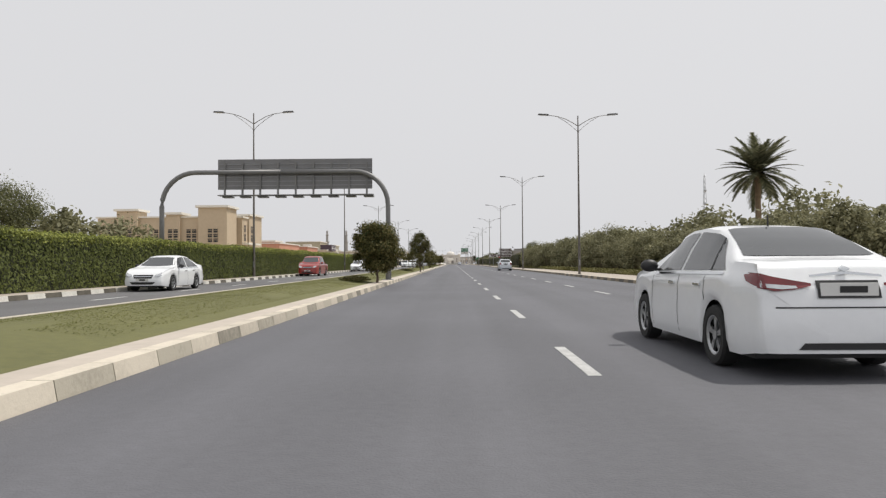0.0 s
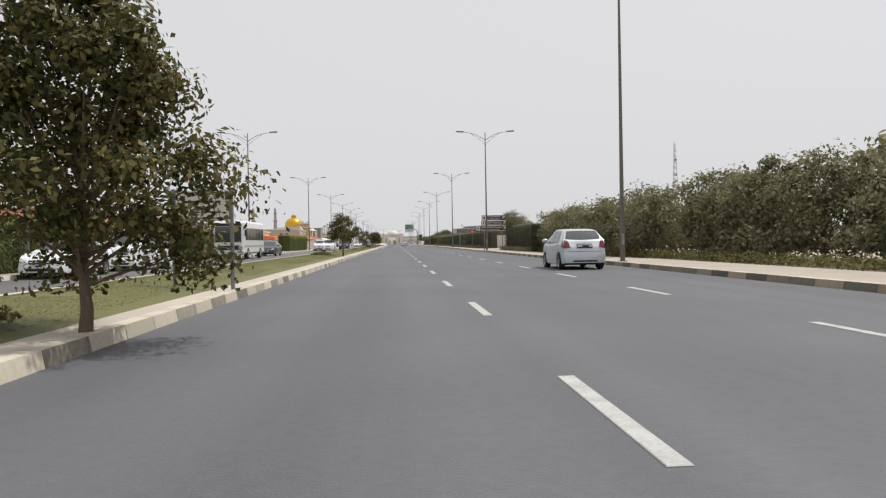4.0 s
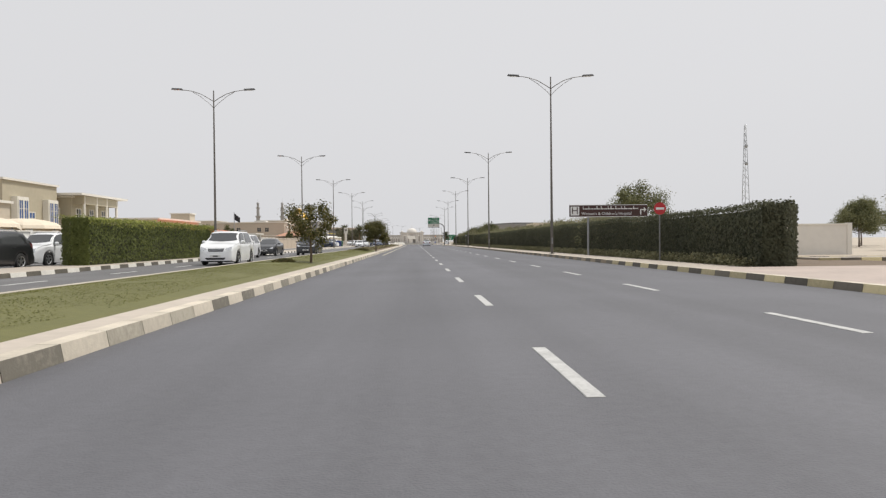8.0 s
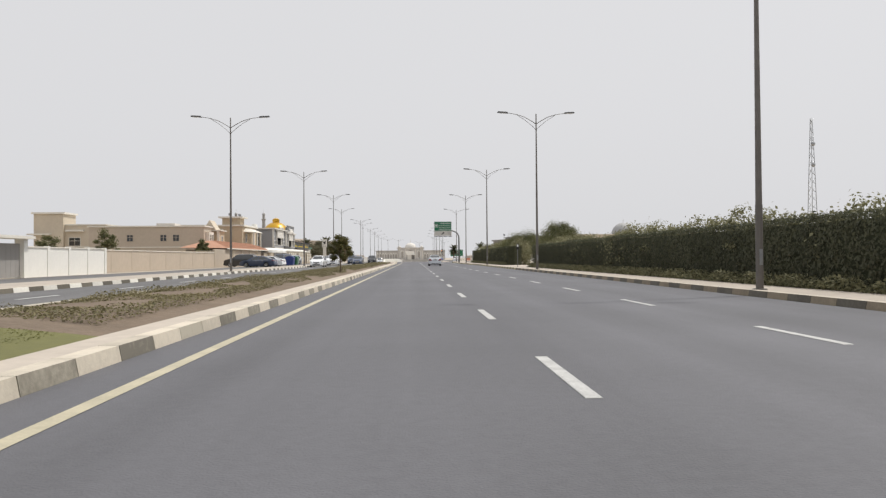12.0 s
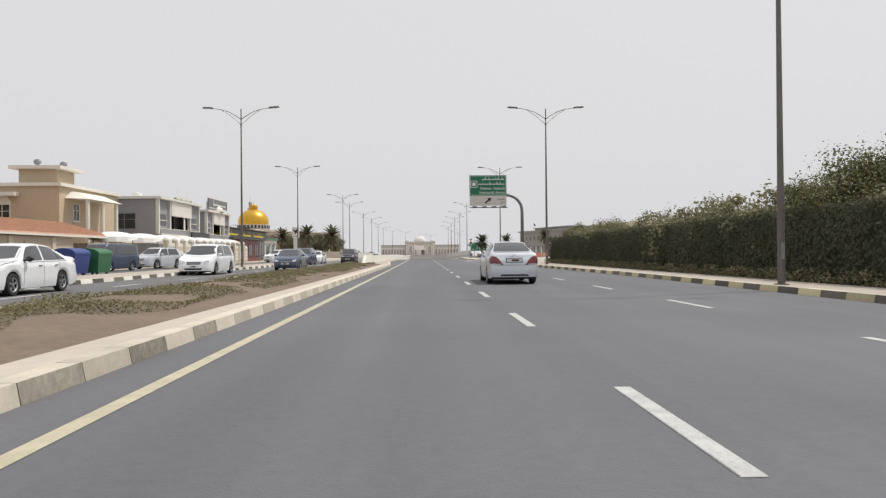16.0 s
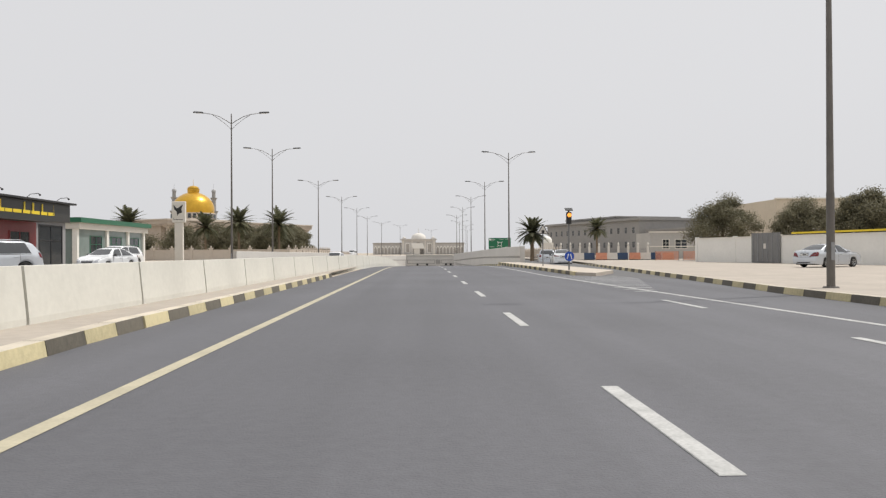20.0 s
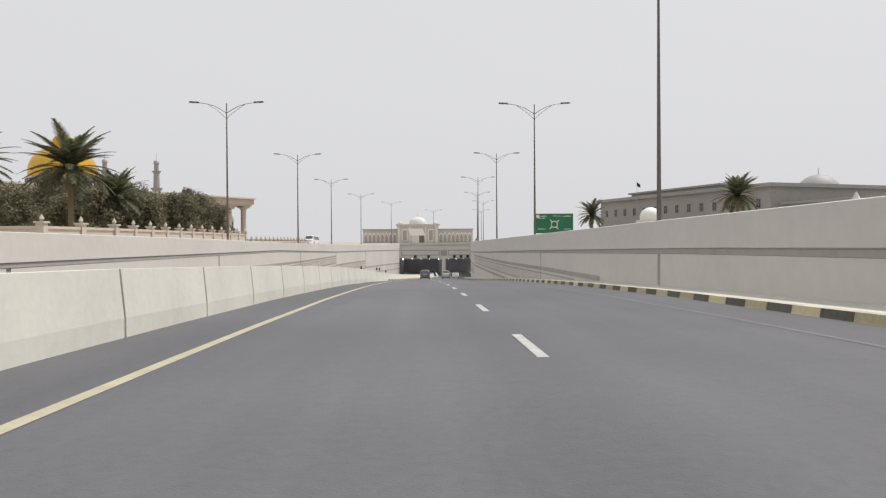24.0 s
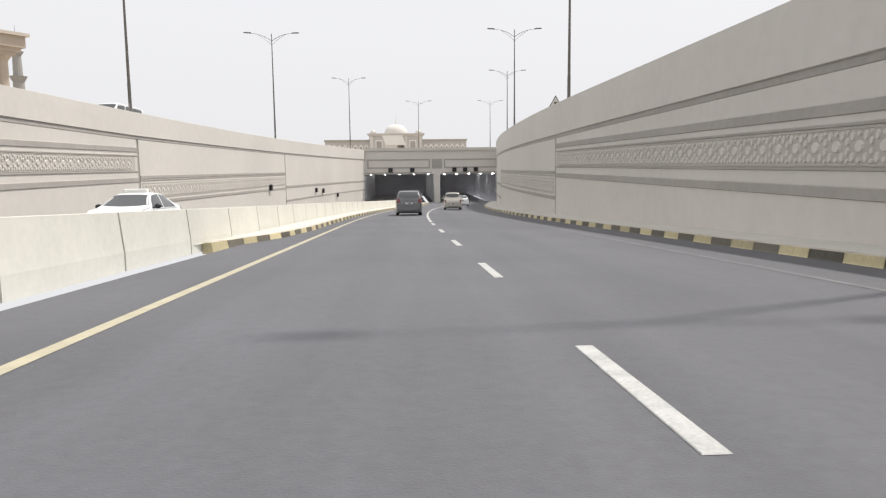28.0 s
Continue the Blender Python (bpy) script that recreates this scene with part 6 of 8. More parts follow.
def modern_villa(label, x0, x1, y0, y1, h, wins):
    """A grey two-storey box whose road side is opened by a deep balcony between white columns."""
    t = thing("villa", label, "house")
    d = 2.2
    box("wall", x0, x1 - d, y0, y1, 0, h, M_GREYB, t)
    box("ground_storey", x1 - d, x1, y0, y1, 0, h * 0.45, M_GREYB, t)
    box("side_wall", x1 - d, x1 - 0.35, y0, y0 + 0.3, h * 0.45, h, M_GREYB, t)
    box("side_wall", x1 - d, x1 - 0.35, y1 - 0.3, y1, h * 0.45, h, M_GREYB, t)
    box("roof_slab", x0 - 0.3, x1 + 0.35, y0 - 0.35, y1 + 0.35, h, h + 0.28, M_OFFW, t)
    box("balcony_slab", x1 - d, x1 + 0.25, y0 + 0.3, y1 - 0.3, h * 0.45 + 0.002, h * 0.45 + 0.2, M_OFFW, t)
    w = y1 - y0
    for k in (0.0, 0.25, 0.75, 1.0):
        yc = y0 + 0.18 + (w - 0.36) * k
        box("column", x1 - 0.34, x1 + 0.02, yc - 0.16, yc + 0.16, h * 0.45 + 0.2, h, M_OFFW, t)
    box("balcony_head", x1 - 0.3, x1 + 0.12, y0 + w * 0.25 + 0.2, y0 + w * 0.75 - 0.02, h * 0.77, h - 0.002, M_OFFW, t)
    box("balcony_wall", x1 - 0.2, x1 + 0.1, y0 + 0.36, y1 - 0.36, h * 0.45 - 0.5, h * 0.45 + 0.75, M_GREYB, t)
    box("balcony_coping", x1 - 0.24, x1 + 0.14, y0 + 0.36, y1 - 0.36, h * 0.45 + 0.752, h * 0.45 + 0.84, M_OFFW, t)
    for a, b in ((0.03, 0.22), (0.78, 0.97)):
        sp_ = box("side_screen", x1 - 0.28, x1 - 0.2, y0 + w * a, y0 + w * b, h * 0.45 + 0.9, h - 0.002, M_GREYB, t)
        box("screen_window", x1 - 0.199, x1 - 0.16, y0 + w * (a + 0.03), y0 + w * (b - 0.03), h * 0.45 + 1.2, h * 0.78, M_DARKG, sp_)
        box("screen_rail", x1 - 0.159, x1 - 0.1, y0 + w * a, y0 + w * b, h * 0.68, h * 0.69, M_OFFW, sp_)
    gd = box("balcony_door", x1 - d - 0.02, x1 - d + 0.03, y0 + w * 0.25, y0 + w * 0.75, h * 0.45 + 0.2, h * 0.82, M_DARKG, t)
    box("mullion", x1 - 0.12, x1 - 0.02, y0 + w * 0.58, y0 + w * 0.61, h * 0.45 + 0.84, h * 0.77, M_OFFW, t)
    for x, z, ww, hh in wins:
        window(t, x, y0, z, ww, hh, "-y", bars_n=1, sill=False, frame=M_GREYB)
    for k in range(2):
        window(t, x1, y0 + w * (0.3 + 0.4 * k), h * 0.22, 1.6, 1.4, "x", sill=False, frame=M_GREYB)
    return t


grey1 = modern_villa("grey two-storey modern villa with a white-columned balcony", -48, -29.8, 370, 384.6, 7.5, ((-38.6, 5.2, 2.6, 1.2), (-33.6, 5.0, 2.4, 1.7), (-44.5, 5.2, 2.3, 1.3)))
grey2 = modern_villa("grey two-storey building with a rooftop sign board", -46, -30.8, 391, 402.6, 7.3, ((-35.0, 5.2, 1.8, 1.5), (-40, 5.2, 1.8, 1.5)))
rs = box("roof_sign", -31.0, -30.8, 392, 401.5, 7.95, 9.35, M_SIGNBK, grey2)
for za, zb in ((9.28, 9.36), (7.94, 8.02)):
    box("sign_border", -30.798, -30.77, 391.95, 401.55, za, zb, M_OFFW, rs)
bars("script_line", 0, 6.4, 0, 0.9, M_LETTER, rs, seed=77).matrix_basis = Matrix.Translation((-30.78, 394, 8.65)) @ Matrix.Rotation(radians(90), 4, "Z")
bars("script_line", 0, 5.2, 0, 1.5, M_OFFW, grey1, seed=78, vert=0.3).matrix_basis = Matrix.Translation((-29.6, 375.2, 8.3)) @ Matrix.Rotation(radians(90), 4, "Z")
box("roof_sign", -29.75, -29.62, 374.8, 380.8, 7.5, 8.0, M_BIN, grey1)
bsd = box("sign_board", -29.3, -29.12, 379.4, 386.6, 2.2, 4.0, M_SIGNBLK, grey1)
bars("script_line", 0, 5.4, 0, 0.7, M_POLEG, bsd, seed=79).matrix_basis = Matrix.Translation((-29.11, 380.3, 3.1)) @ Matrix.Rotation(radians(90), 4, "Z")
for y in (393.5, 396.5, 399.5):
    box("sign_prop", -31.6, -31.002, y - 0.05, y + 0.05, 7.58, 8.9, M_STEEL, grey2)
bm = bmesh.new()
bm_dome(bm, 1.5, 1.0, 7.58, -31.6, 397, seg=16, rings=5)
part("roof_ornament", bm, M_OFFW, grey2)
for k, y in enumerate((379.5, 395)):
    tk = thing("water_tank", "small white rooftop water tank", "water tank", (-36, y, 7.78 if y < 386 else 7.58), group="rooftop tanks")
    cyl("tank", 0.6, 0.6, 0.0, 1.2, M_WHITE, tk, seg=14)
    cyl("tank_lid", 0.25, 0.2, 1.2, 1.32, M_WHITE, tk, seg=10)

# scalloped garden wall and small fabric canopies before the grey villas
sw = thing("garden_wall", "cream garden wall with scalloped white tops and relief panels", "wall", kind="structure")
pil = box("pillar", -0.22, 0.22, -0.22, 0.22, 0, 2.55, M_VILLA2, sw)
bm = bmesh.new()
bm_dome(bm, 0.3, 0.34, 2.55, seg=10, rings=4)
cap = part("pillar_cap", bm, M_TRIM, sw)
pan = box("panel", -0.12, 0.12, 0.22, 2.18, 0, 2.0, M_VILLA2, sw)
bm = bmesh.new()
for q in (0.55, 1.2, 1.85):
    bmesh.ops.create_cone(bm, segments=14, radius1=0.33, radius2=0.33, depth=0.2, cap_ends=True, matrix=Matrix.Translation((0, q, 2.0)) @ Matrix.Rotation(radians(90), 4, "Y"))
sca = part("scallop_top", bm, M_TRIM, sw)
bm = bmesh.new()
for z in (0.6, 1.02, 1.44):
    bm_box(bm, 0.12, 0.16, 0.5, 1.9, z - 0.14, z + 0.14)
rel = part("relief_panel", bm, M_TRIM, sw)
for k in range(13):
    m = pose(-24.8, 358.3 + 2.4 * k, 0)
    for o in (pil, cap, pan, sca, rel):
        if k == 0:
            o.matrix_basis = m
        elif k not in (4, 9) or o in (pil, cap):
            share(o, m, sw)
gw = thing("gate", "brown wooden gate in the cream wall", "gate", (-24.8, 369.1, 0))
for k in range(6):
    box("board", -0.05, 0.05, -0.93 + k * 0.31, -0.64 + k * 0.31, 0.05, 2.2, M_BARK, gw)
copy_thing(gw, pose(-24.8, 381.1, 0))
for k in range(7):
    tt = thing("shade_canopy", "small white scalloped fabric shade canopy", "canopy", (-27.3, 352.5 + 5.9 * k, 0), group="shade canopies")
    bm = bmesh.new()
    bm_dome(bm, 2.0, 0.7, 2.55, seg=12, rings=5)
    for vtx in bm.verts:
        if vtx.co.z < 2.6:
            vtx.co.z -= 0.22 * (math.sin(math.atan2(vtx.co.y, vtx.co.x) * 6) > 0)
    part("fabric", bm, M_WHITE, tt)
    for sx in (-1.2, 1.2):
        for sy in (-1.2, 1.2):
            cyl("post", 0.05, 0.05, 0, 2.75, M_STEEL, tt, x=sx, y=sy, seg=8)


def garden_wall(label, x, y0, y1, h, material, pitch=3.0, facing="x", pillar=0.32, proud=0.05):
    """A boundary wall of panels between pillars, running along y (facing x) or along x (facing y)."""
    t = thing("boundary_wall", label, "wall", kind="structure")
    L = y1 - y0
    n = max(1, round(L / pitch))
    m = pose(x, y0, 0) if facing == "x" else pose(y0, x, 0, 0, 0, -90)
    pn = box("panel", -0.1, 0.1, pillar / 2, L / n - pillar / 2, 0, h * 0.94, material, t)
    pl = box("pillar", -0.1 - proud, 0.1 + proud, -pillar / 2, pillar / 2, 0, h, material, t)
    cpn = box("coping", -0.16, 0.16, pillar / 2, L / n - pillar / 2, h * 0.94, h * 0.94 + 0.08, M_TRIM, t)
    for k in range(n + 1):
        mm = m @ Matrix.Translation((0, k * L / n, 0))
        for o in (pn, pl, cpn):
            if k == 0:
                o.matrix_basis = mm
            elif k < n or o is pl:
                share(o, mm, t)
    return t


garden_wall("white rendered boundary wall with pillars", -24.3, 154, 203, 2.1, M_WHITE, 3.2)
garden_wall("white panelled boundary wall", -25.2, 240, 259, 2.1, M_WHITE, 3.2)
garden_wall("white panelled boundary wall", -25.2, 264, 276, 2.1, M_WHITE, 3.4)
garden_wall("long tan rendered garden wall", -27.5, 278, 316, 2.1, M_TAN, 5.0, proud=0.02)
yard_wall = garden_wall("long off-white compound wall with a yellow coping strip", 0.0, 0, 40.0, 2.5, M_WHITE, 6.0)
yard_wall.matrix_basis = pose(38, 400, 0, 0, 0, 14.6)
box("yellow_strip", -0.2, 0.2, -0.2, 27, 2.52, 2.66, M_YELLOW, yard_wall)
# flat black sheet on the wall, painting the dark inside of an opening
box("gate_opening", -0.14, -0.11, 0.5, 3.2, 0.0, 2.3, M_BLACK, yard_wall)
gl_ = box("gate_leaf", -0.24, -0.16, 28.3, 31.8, 0.05, 2.7, M_POLEG, yard_wall, "grey sheet-metal gate")
for k in range(6):
    box("gate_rib", -0.27, -0.242, 28.55 + k * 0.6, 28.61 + k * 0.6, 0.15, 2.6, M_STEEL, gl_)
box("gate_emblem", -0.27, -0.245, 29.95, 30.25, 1.3, 1.75, M_OFFW, gl_)
garden_wall("long off-white compound wall", 25.0, 286, 342, 2.2, M_OFFW, 6.0)
garden_wall("off-white wall along the side street", 192.0, 14.5, 28.2, 2.05, M_OFFW, 6.0, facing="y")
garden_wall("off-white wall along the side street", 192.0, 31.6, 62, 2.05, M_OFFW, 6.0, facing="y")

wg = thing("gate", "dark panelled gate between white posts under a flat hood", "gate", (-25.2, 261.5, 0))
for y in (-2.3, 2.3):
    box("gate_post", -0.3, 0.3, y - 0.22, y + 0.22, 0, 2.5, M_WHITE, wg)
for k in range(8):
    box("board", -0.04, 0.04, -2.06 + k * 0.515, -1.56 + k * 0.515, 0.05, 2.2, M_UNIV, wg)
box("hood", -0.7, 0.7, -2.7, 2.7, 2.5, 2.68, M_TRIM, wg)
for x, y, h, w in ((-30.2, 320, 4.1, 2.6), (-46, 326, 6.0, 4.5), (-33, 262, 4.2, 5.5), (-31, 250, 3.6, 5.0), (-58, 332, 5.5, 5)):
    tree("garden_tree", "dark green garden tree behind a wall", x, y, h, w, M_GARDEN, n=5000, leaf_size=0.13, seed=int(y), trunk_h=0.2, clumps=16, z=0.0)

# shop with an orange canopy
shop = villa("small shop with an orange and red canopy", -40, -28.6, 228, 243, 3.2, M_VILLA2, rows=1, nx=3, ny=3)
bm = bmesh.new()
vv = [bm.verts.new(p) for p in ((-28.6, 226, 2.5), (-24.6, 226, 2.1), (-24.6, 243, 2.1), (-28.6, 243, 2.5), (-28.6, 226, 3.2), (-24.6, 226, 2.8), (-24.6, 243, 2.8), (-28.6, 243, 3.2))]
for q in ((0, 1, 5, 4), (1, 2, 6, 5), (2, 3, 7, 6), (3, 0, 4, 7), (4, 5, 6, 7), (0, 3, 2, 1)):
    bm.faces.new([vv[i] for i in q])
part("canopy", bm, M_ORANGE, shop, "orange sloping canopy")
for y in (226.5, 231, 235, 239, 242.5):
    cyl("canopy_post", 0.1, 0.1, 0, 2.2, M_OFFW, shop, x=-24.9, y=y)

# restaurant with a black fascia and yellow letters
rest = thing("restaurant", "dark flat-roofed restaurant with yellow lettering and a red front", "restaurant")
box("wall", -46, -31.5, 402, 430.5, 0, 3.9, M_GREYB, rest)
fa = box("fascia", -46.2, -31.2, 401.8, 430.7, 3.9, 5.45, M_SIGNBLK, rest)
box("roof_edge", -46.6, -30.8, 401.4, 431.1, 5.45, 5.6, M_BLACK, rest)
box("canopy", -31.2, -30.0, 402, 425.4, 3.72, 3.88, M_SIGNBLK, rest)
for k, (y0, L) in enumerate(((403.2, 6.0), (411.0, 7.2), (420.2, 7.8))):
    bars("script_line", 0, L, 0, 1.15, M_YELLOW, fa, seed=80 + k).matrix_basis = Matrix.Translation((-31.18, y0, 4.68)) @ Matrix.Rotation(radians(90), 4, "Z")
box("red_front", -31.5, -31.3, 402, 425.4, 0, 3.7, M_MAROON, rest)
for y in (405, 409.5, 414, 418.5, 423):
    window(rest, -31.3, y, 1.75, 2.6, 2.3, "x", sill=False, frame=M_MAROON)
window(rest, -31.5, 428, 1.9, 3.6, 3.2, "x", sill=False, frame=M_BLACK)
window(rest, -36, 402, 1.75, 3.4, 2.3, "-y", sill=False, frame=M_BLACK)
bars("script_line", -38, -32, 4.68, 1.0, M_YELLOW, fa, y=401.79, seed=84)
for y in (403.5, 408.5, 413.5, 418.5, 423.5, 428):
    tube("sign_lamp", [(-31.0, y, 5.6), (-30.7, y, 5.85), (-30.1, y, 5.9), (-29.95, y, 5.75)], [0.025, 0.025, 0.03, 0.09], M_BLACK, rest, seg=6)

# petrol station kiosk and sign pylon
kio = thing("petrol_station_kiosk", "green and white petrol station kiosk", "petrol station")
box("wall", -52, -35, 440, 457, 0, 3.7, M_GLASSG, kio)
for x in (-51.8, -46.0, -40.5, -35.2):
    box("pillar", x - 0.25, x + 0.25, 439.8, 440.2, 0, 3.698, M_WHITE, kio)
for y in (446.5, 452, 456.7):
    box("pillar", -35.2, -34.8, y - 0.25, y + 0.25, 0, 3.698, M_WHITE, kio)
box("fascia", -52.4, -34.6, 439.6, 457.4, 3.7, 4.35, M_OFFW, kio)
box("fascia_band", -43.5, -34.3, 439.3, 457.7, 4.35, 4.85, M_PETROL, kio)
for x in (-48, -43.5, -39):
    window(kio, x, 440, 1.9, 2.8, 2.2, "-y", sill=False, frame=M_PETROL)
for y in (444, 449, 454):
    window(kio, -35, y, 1.9, 2.6, 2.2, "x", sill=False, frame=M_PETROL)
can = thing("petrol_canopy", "white flat petrol station canopy on columns", "canopy")
box("canopy_roof", -62, -54, 425, 437, 4.6, 5.3, M_PETROL, can)
for x in (-60, -56):
    for y in (428, 434):
        box("column", x - 0.25, x + 0.25, y - 0.25, y + 0.25, 0, 4.6, M_WHITE, can)
pyl = thing("station_sign", "tall grey station sign with a dark bird emblem", "sign pylon", (-29.5, 453.8, 0))
box("pylon", -0.5, 0.5, -0.2, 0.2, 0, 4.9, M_OFFW, pyl, bevel=0.03)
hd = box("sign_head", -0.78, 0.78, -0.25, 0.25, 4.9, 7.45, M_OFFW, pyl, bevel=0.04)
bm = bmesh.new()
av = [bm.verts.new((x, -0.27, z)) for x, z in ((-0.6, 7.0), (-0.15, 6.6), (0.1, 6.75), (0.55, 7.1), (0.35, 6.5), (0.45, 6.1), (0.1, 6.0), (-0.15, 5.7), (-0.2, 6.2), (-0.5, 6.5))]
bm.faces.new(av)
part("bird_emblem", bm, M_BLACK, hd)
bars("script_line", -0.6, 0.6, 5.3, 0.3, M_BLACK, hd, y=-0.255, seed=88)

# ---- mosque with the golden dome ----
mosque = thing("mosque", "low cream mosque with a large golden dome", "mosque", (-38, 604, 0), 59)
MH = 9.0
box("wall", -56, -1.9, 3.2, 46, 0, MH, M_MOSQUE, mosque)
box("roof_slab", -57.5, 0.4, -1.2, 47, MH, MH + 1.1, M_MOSQUE, mosque)
box("roof_edge", -57.8, 0.7, -1.5, 47.3, MH + 1.1, MH + 1.4, M_STONE, mosque)
box("eave_moulding", -57.0, 0.2, -0.7, 46.5, MH - 0.35, MH, M_STONE, mosque)
box("plinth", -57.2, 0.9, -1.0, 46.8, 0, 0.7, M_STONE, mosque)
bm = bmesh.new()
bm_cyl(bm, 0.62, 0.58, 0.7, MH - 1.25, seg=12)
bm_cyl(bm, 0.6, 0.95, MH - 1.25, MH - 0.75, seg=12)
bm_box(bm, -0.95, 0.95, -0.95, 0.95, MH - 0.75, MH - 0.352)
bm_box(bm, -0.85, 0.85, -0.85, 0.85, 0.702, 1.3)
col = part("column", bm, M_MOSQUE, mosque)
col.matrix_basis = pose(-1.2, 0.4, 0)
for k in range(1, 14):
    share(col, pose(-1.2 - k * 4.2, 0.4, 0), mosque)
for k in range(1, 4):
    share(col, pose(-1.2, 0.4 + k * 4.6, 0), mosque)
# arched openings in the wall behind the columns
bm = bmesh.new()
ring = [(-1.0, 0.9), (1.0, 0.9), *[(math.cos(math.pi * k / 10), 5.3 + 1.25 * math.sin(math.pi * k / 10)) for k in range(11)]]
lo = [bm.verts.new((x, -0.02, z)) for x, z in ring]
bm.faces.new(lo)
arch = part("arched_window", bm, M_DARKG, mosque)
bm = bmesh.new()
for i in range(2, 12):
    (xa, za), (xb, zb) = ring[i], ring[i + 1]
    q = [bm.verts.new((x * f, -d, 5.3 + (z - 5.3) * f)) for f, d in ((1.0, 0.12), (1.28, 0.12), (1.28, 0.0)) for x, z in ((xa, za), (xb, zb))]
    bm.faces.new((q[0], q[1], q[3], q[2]))
    bm.faces.new((q[2], q[3], q[5], q[4]))
for s_ in (-1, 1):
    bm_box(bm, *sorted((s_ * 1.0, s_ * 1.28)), -0.12, 0.0, 0.9, 5.3)
trim = part("arch_trim", bm, M_STONE, arch)
arch.matrix_basis = pose(-2.7, 3.2, 0)
for k in range(1, 12):
    a2 = share(arch, pose(-2.7 - k * 4.2, 3.2, 0), mosque)
    share(trim, Matrix.Identity(4), a2)
DX, DY = -27.8, 22.9
box("drum_base", DX - 10, DX + 10, DY - 10, DY + 10, MH + 1.2, 11.6, M_STONE, mosque)
cyl("drum", 6.6, 6.6, 11.6, 13.8, M_STONE, mosque, x=DX, y=DY, seg=32)
arch0 = None
for k in range(28):
    a = 2 * math.pi * k / 28
    m = pose(DX + 6.6 * math.cos(a), DY + 6.6 * math.sin(a), 0, 0, 0, math.degrees(a) + 90)
    if arch0 is None:
        arch0 = box("drum_arch", -0.45, 0.45, -0.12, 0.12, 12.1, 13.5, M_DARKG, mosque)
        arch0.matrix_basis = m
    else:
        share(arch0, m, mosque)
bm = bmesh.new()
bm_dome(bm, 6.2, 6.7, 13.8, DX, DY, seg=40, rings=12, onion=0.1)
part("golden_dome", bm, M_GOLD, mosque, "gilded ribbed dome", smooth=True)
cyl("lantern", 1.7, 1.9, 20.0, 21.6, M_GOLD, mosque, x=DX, y=DY, seg=14)
bm = bmesh.new()
bm_dome(bm, 1.7, 0.8, 21.7, DX, DY, seg=14, rings=4)
part("lantern_cap", bm, M_GOLD, mosque)
cyl("finial", 0.07, 0.03, 22.3, 24.5, M_GOLD, mosque, x=DX, y=DY, seg=6)


def minaret(x, y, h):
    t = thing("minaret", "slim grey stone minaret with two balconies", "minaret", (x, y, 0), group="minarets")
    box("base", -2.2, 2.2, -2.2, 2.2, 0, h * 0.36, M_UNIV, t)
    cyl("shaft", 1.7, 1.5, h * 0.36, h * 0.6, M_UNIV, t, seg=12)
    cyl("balcony", 1.6, 2.4, h * 0.6, h * 0.64, M_UNIV, t, seg=12)
    cyl("upper_shaft", 1.3, 1.15, h * 0.64, h * 0.8, M_UNIV, t, seg=12)
    cyl("balcony", 1.2, 1.9, h * 0.8, h * 0.83, M_UNIV, t, seg=12)
    cyl("lantern", 0.95, 0.9, h * 0.83, h * 0.91, M_UNIV, t, seg=10)
    bm = bmesh.new()
    bm_dome(bm, 1.15, 1.7, h * 0.91, seg=12, rings=5, onion=0.12)
    part("cap", bm, M_GREYDOME, t, smooth=True)
    cyl("finial", 0.08, 0.04, h * 0.91 + 1.6, h + 1.2, M_STEEL, t, seg=6)


for x, y, h in ((-110.5, 746, 37), (-129.5, 741, 37)):
    minaret(x, y, h)

# balustrade wall with urn finials


def finial_wall(label, pts, h, pitch=3.4):
    t = thing("balustrade_wall", label, "wall", kind="structure")
    protos = None
    for (xa, ya), (xb, yb) in zip(pts, pts[1:]):
        L = math.hypot(xb - xa, yb - ya)
        n = max(1, round(L / pitch))
        ang = math.degrees(math.atan2(yb - ya, xb - xa))
        if protos is None:
            pn = box("panel", 0.25, pitch - 0.25, -0.12, 0.12, 0, h - 0.2, M_STONE, t)
            cpg = box("coping", 0.25, pitch - 0.25, -0.2, 0.2, h - 0.2, h - 0.02, M_STONE, t)
            bm = bmesh.new()
            bm_box(bm, -0.25, 0.25, -0.25, 0.25, 0, h + 0.15)
            bm_box(bm, -0.33, 0.33, -0.33, 0.33, h + 0.15, h + 0.27)
            pl = part("pillar", bm, M_STONE, t)
            bm = bmesh.new()
            bm_cyl(bm, 0.07, 0.16, h + 0.27, h + 0.42, seg=8)
            bm_cyl(bm, 0.16, 0.03, h + 0.42, h + 0.7, seg=8)
            fn = part("finial", bm, M_STONE, t)
            protos = (pn, cpg, pl, fn)
            used = False
        for k in range(n + 1):
            mm = pose(xa, ya, 0, 0, 0, ang) @ Matrix.Translation((k * L / n, 0, 0)) @ Matrix.Diagonal(((L / n) / pitch, 1, 1, 1))
            m2 = pose(xa, ya, 0, 0, 0, ang) @ Matrix.Translation((k * L / n, 0, 0))
            for o in protos:
                if k == n and o in protos[:2]:
                    continue
                q = mm if o in protos[:2] else m2
                if not used:
                    o.matrix_basis = q
                else:
                    share(o, q, t)
            used = True
    return t


finial_wall("cream balustrade wall topped with urn finials", [(-64, 492), (-23.5, 492), (-22.5, 500), (-22.5, 538)], 1.85)
finial_wall("low cream balustrade topped with small urn finials", [(-22.5, 538.8), (-22.5, 592)], 0.95, 2.8)
finial_wall("cream balustrade wall with urn finials beside the exit road", [(21.5, 478), (24.5, 540), (30, 600)], 1.3, 3.2)

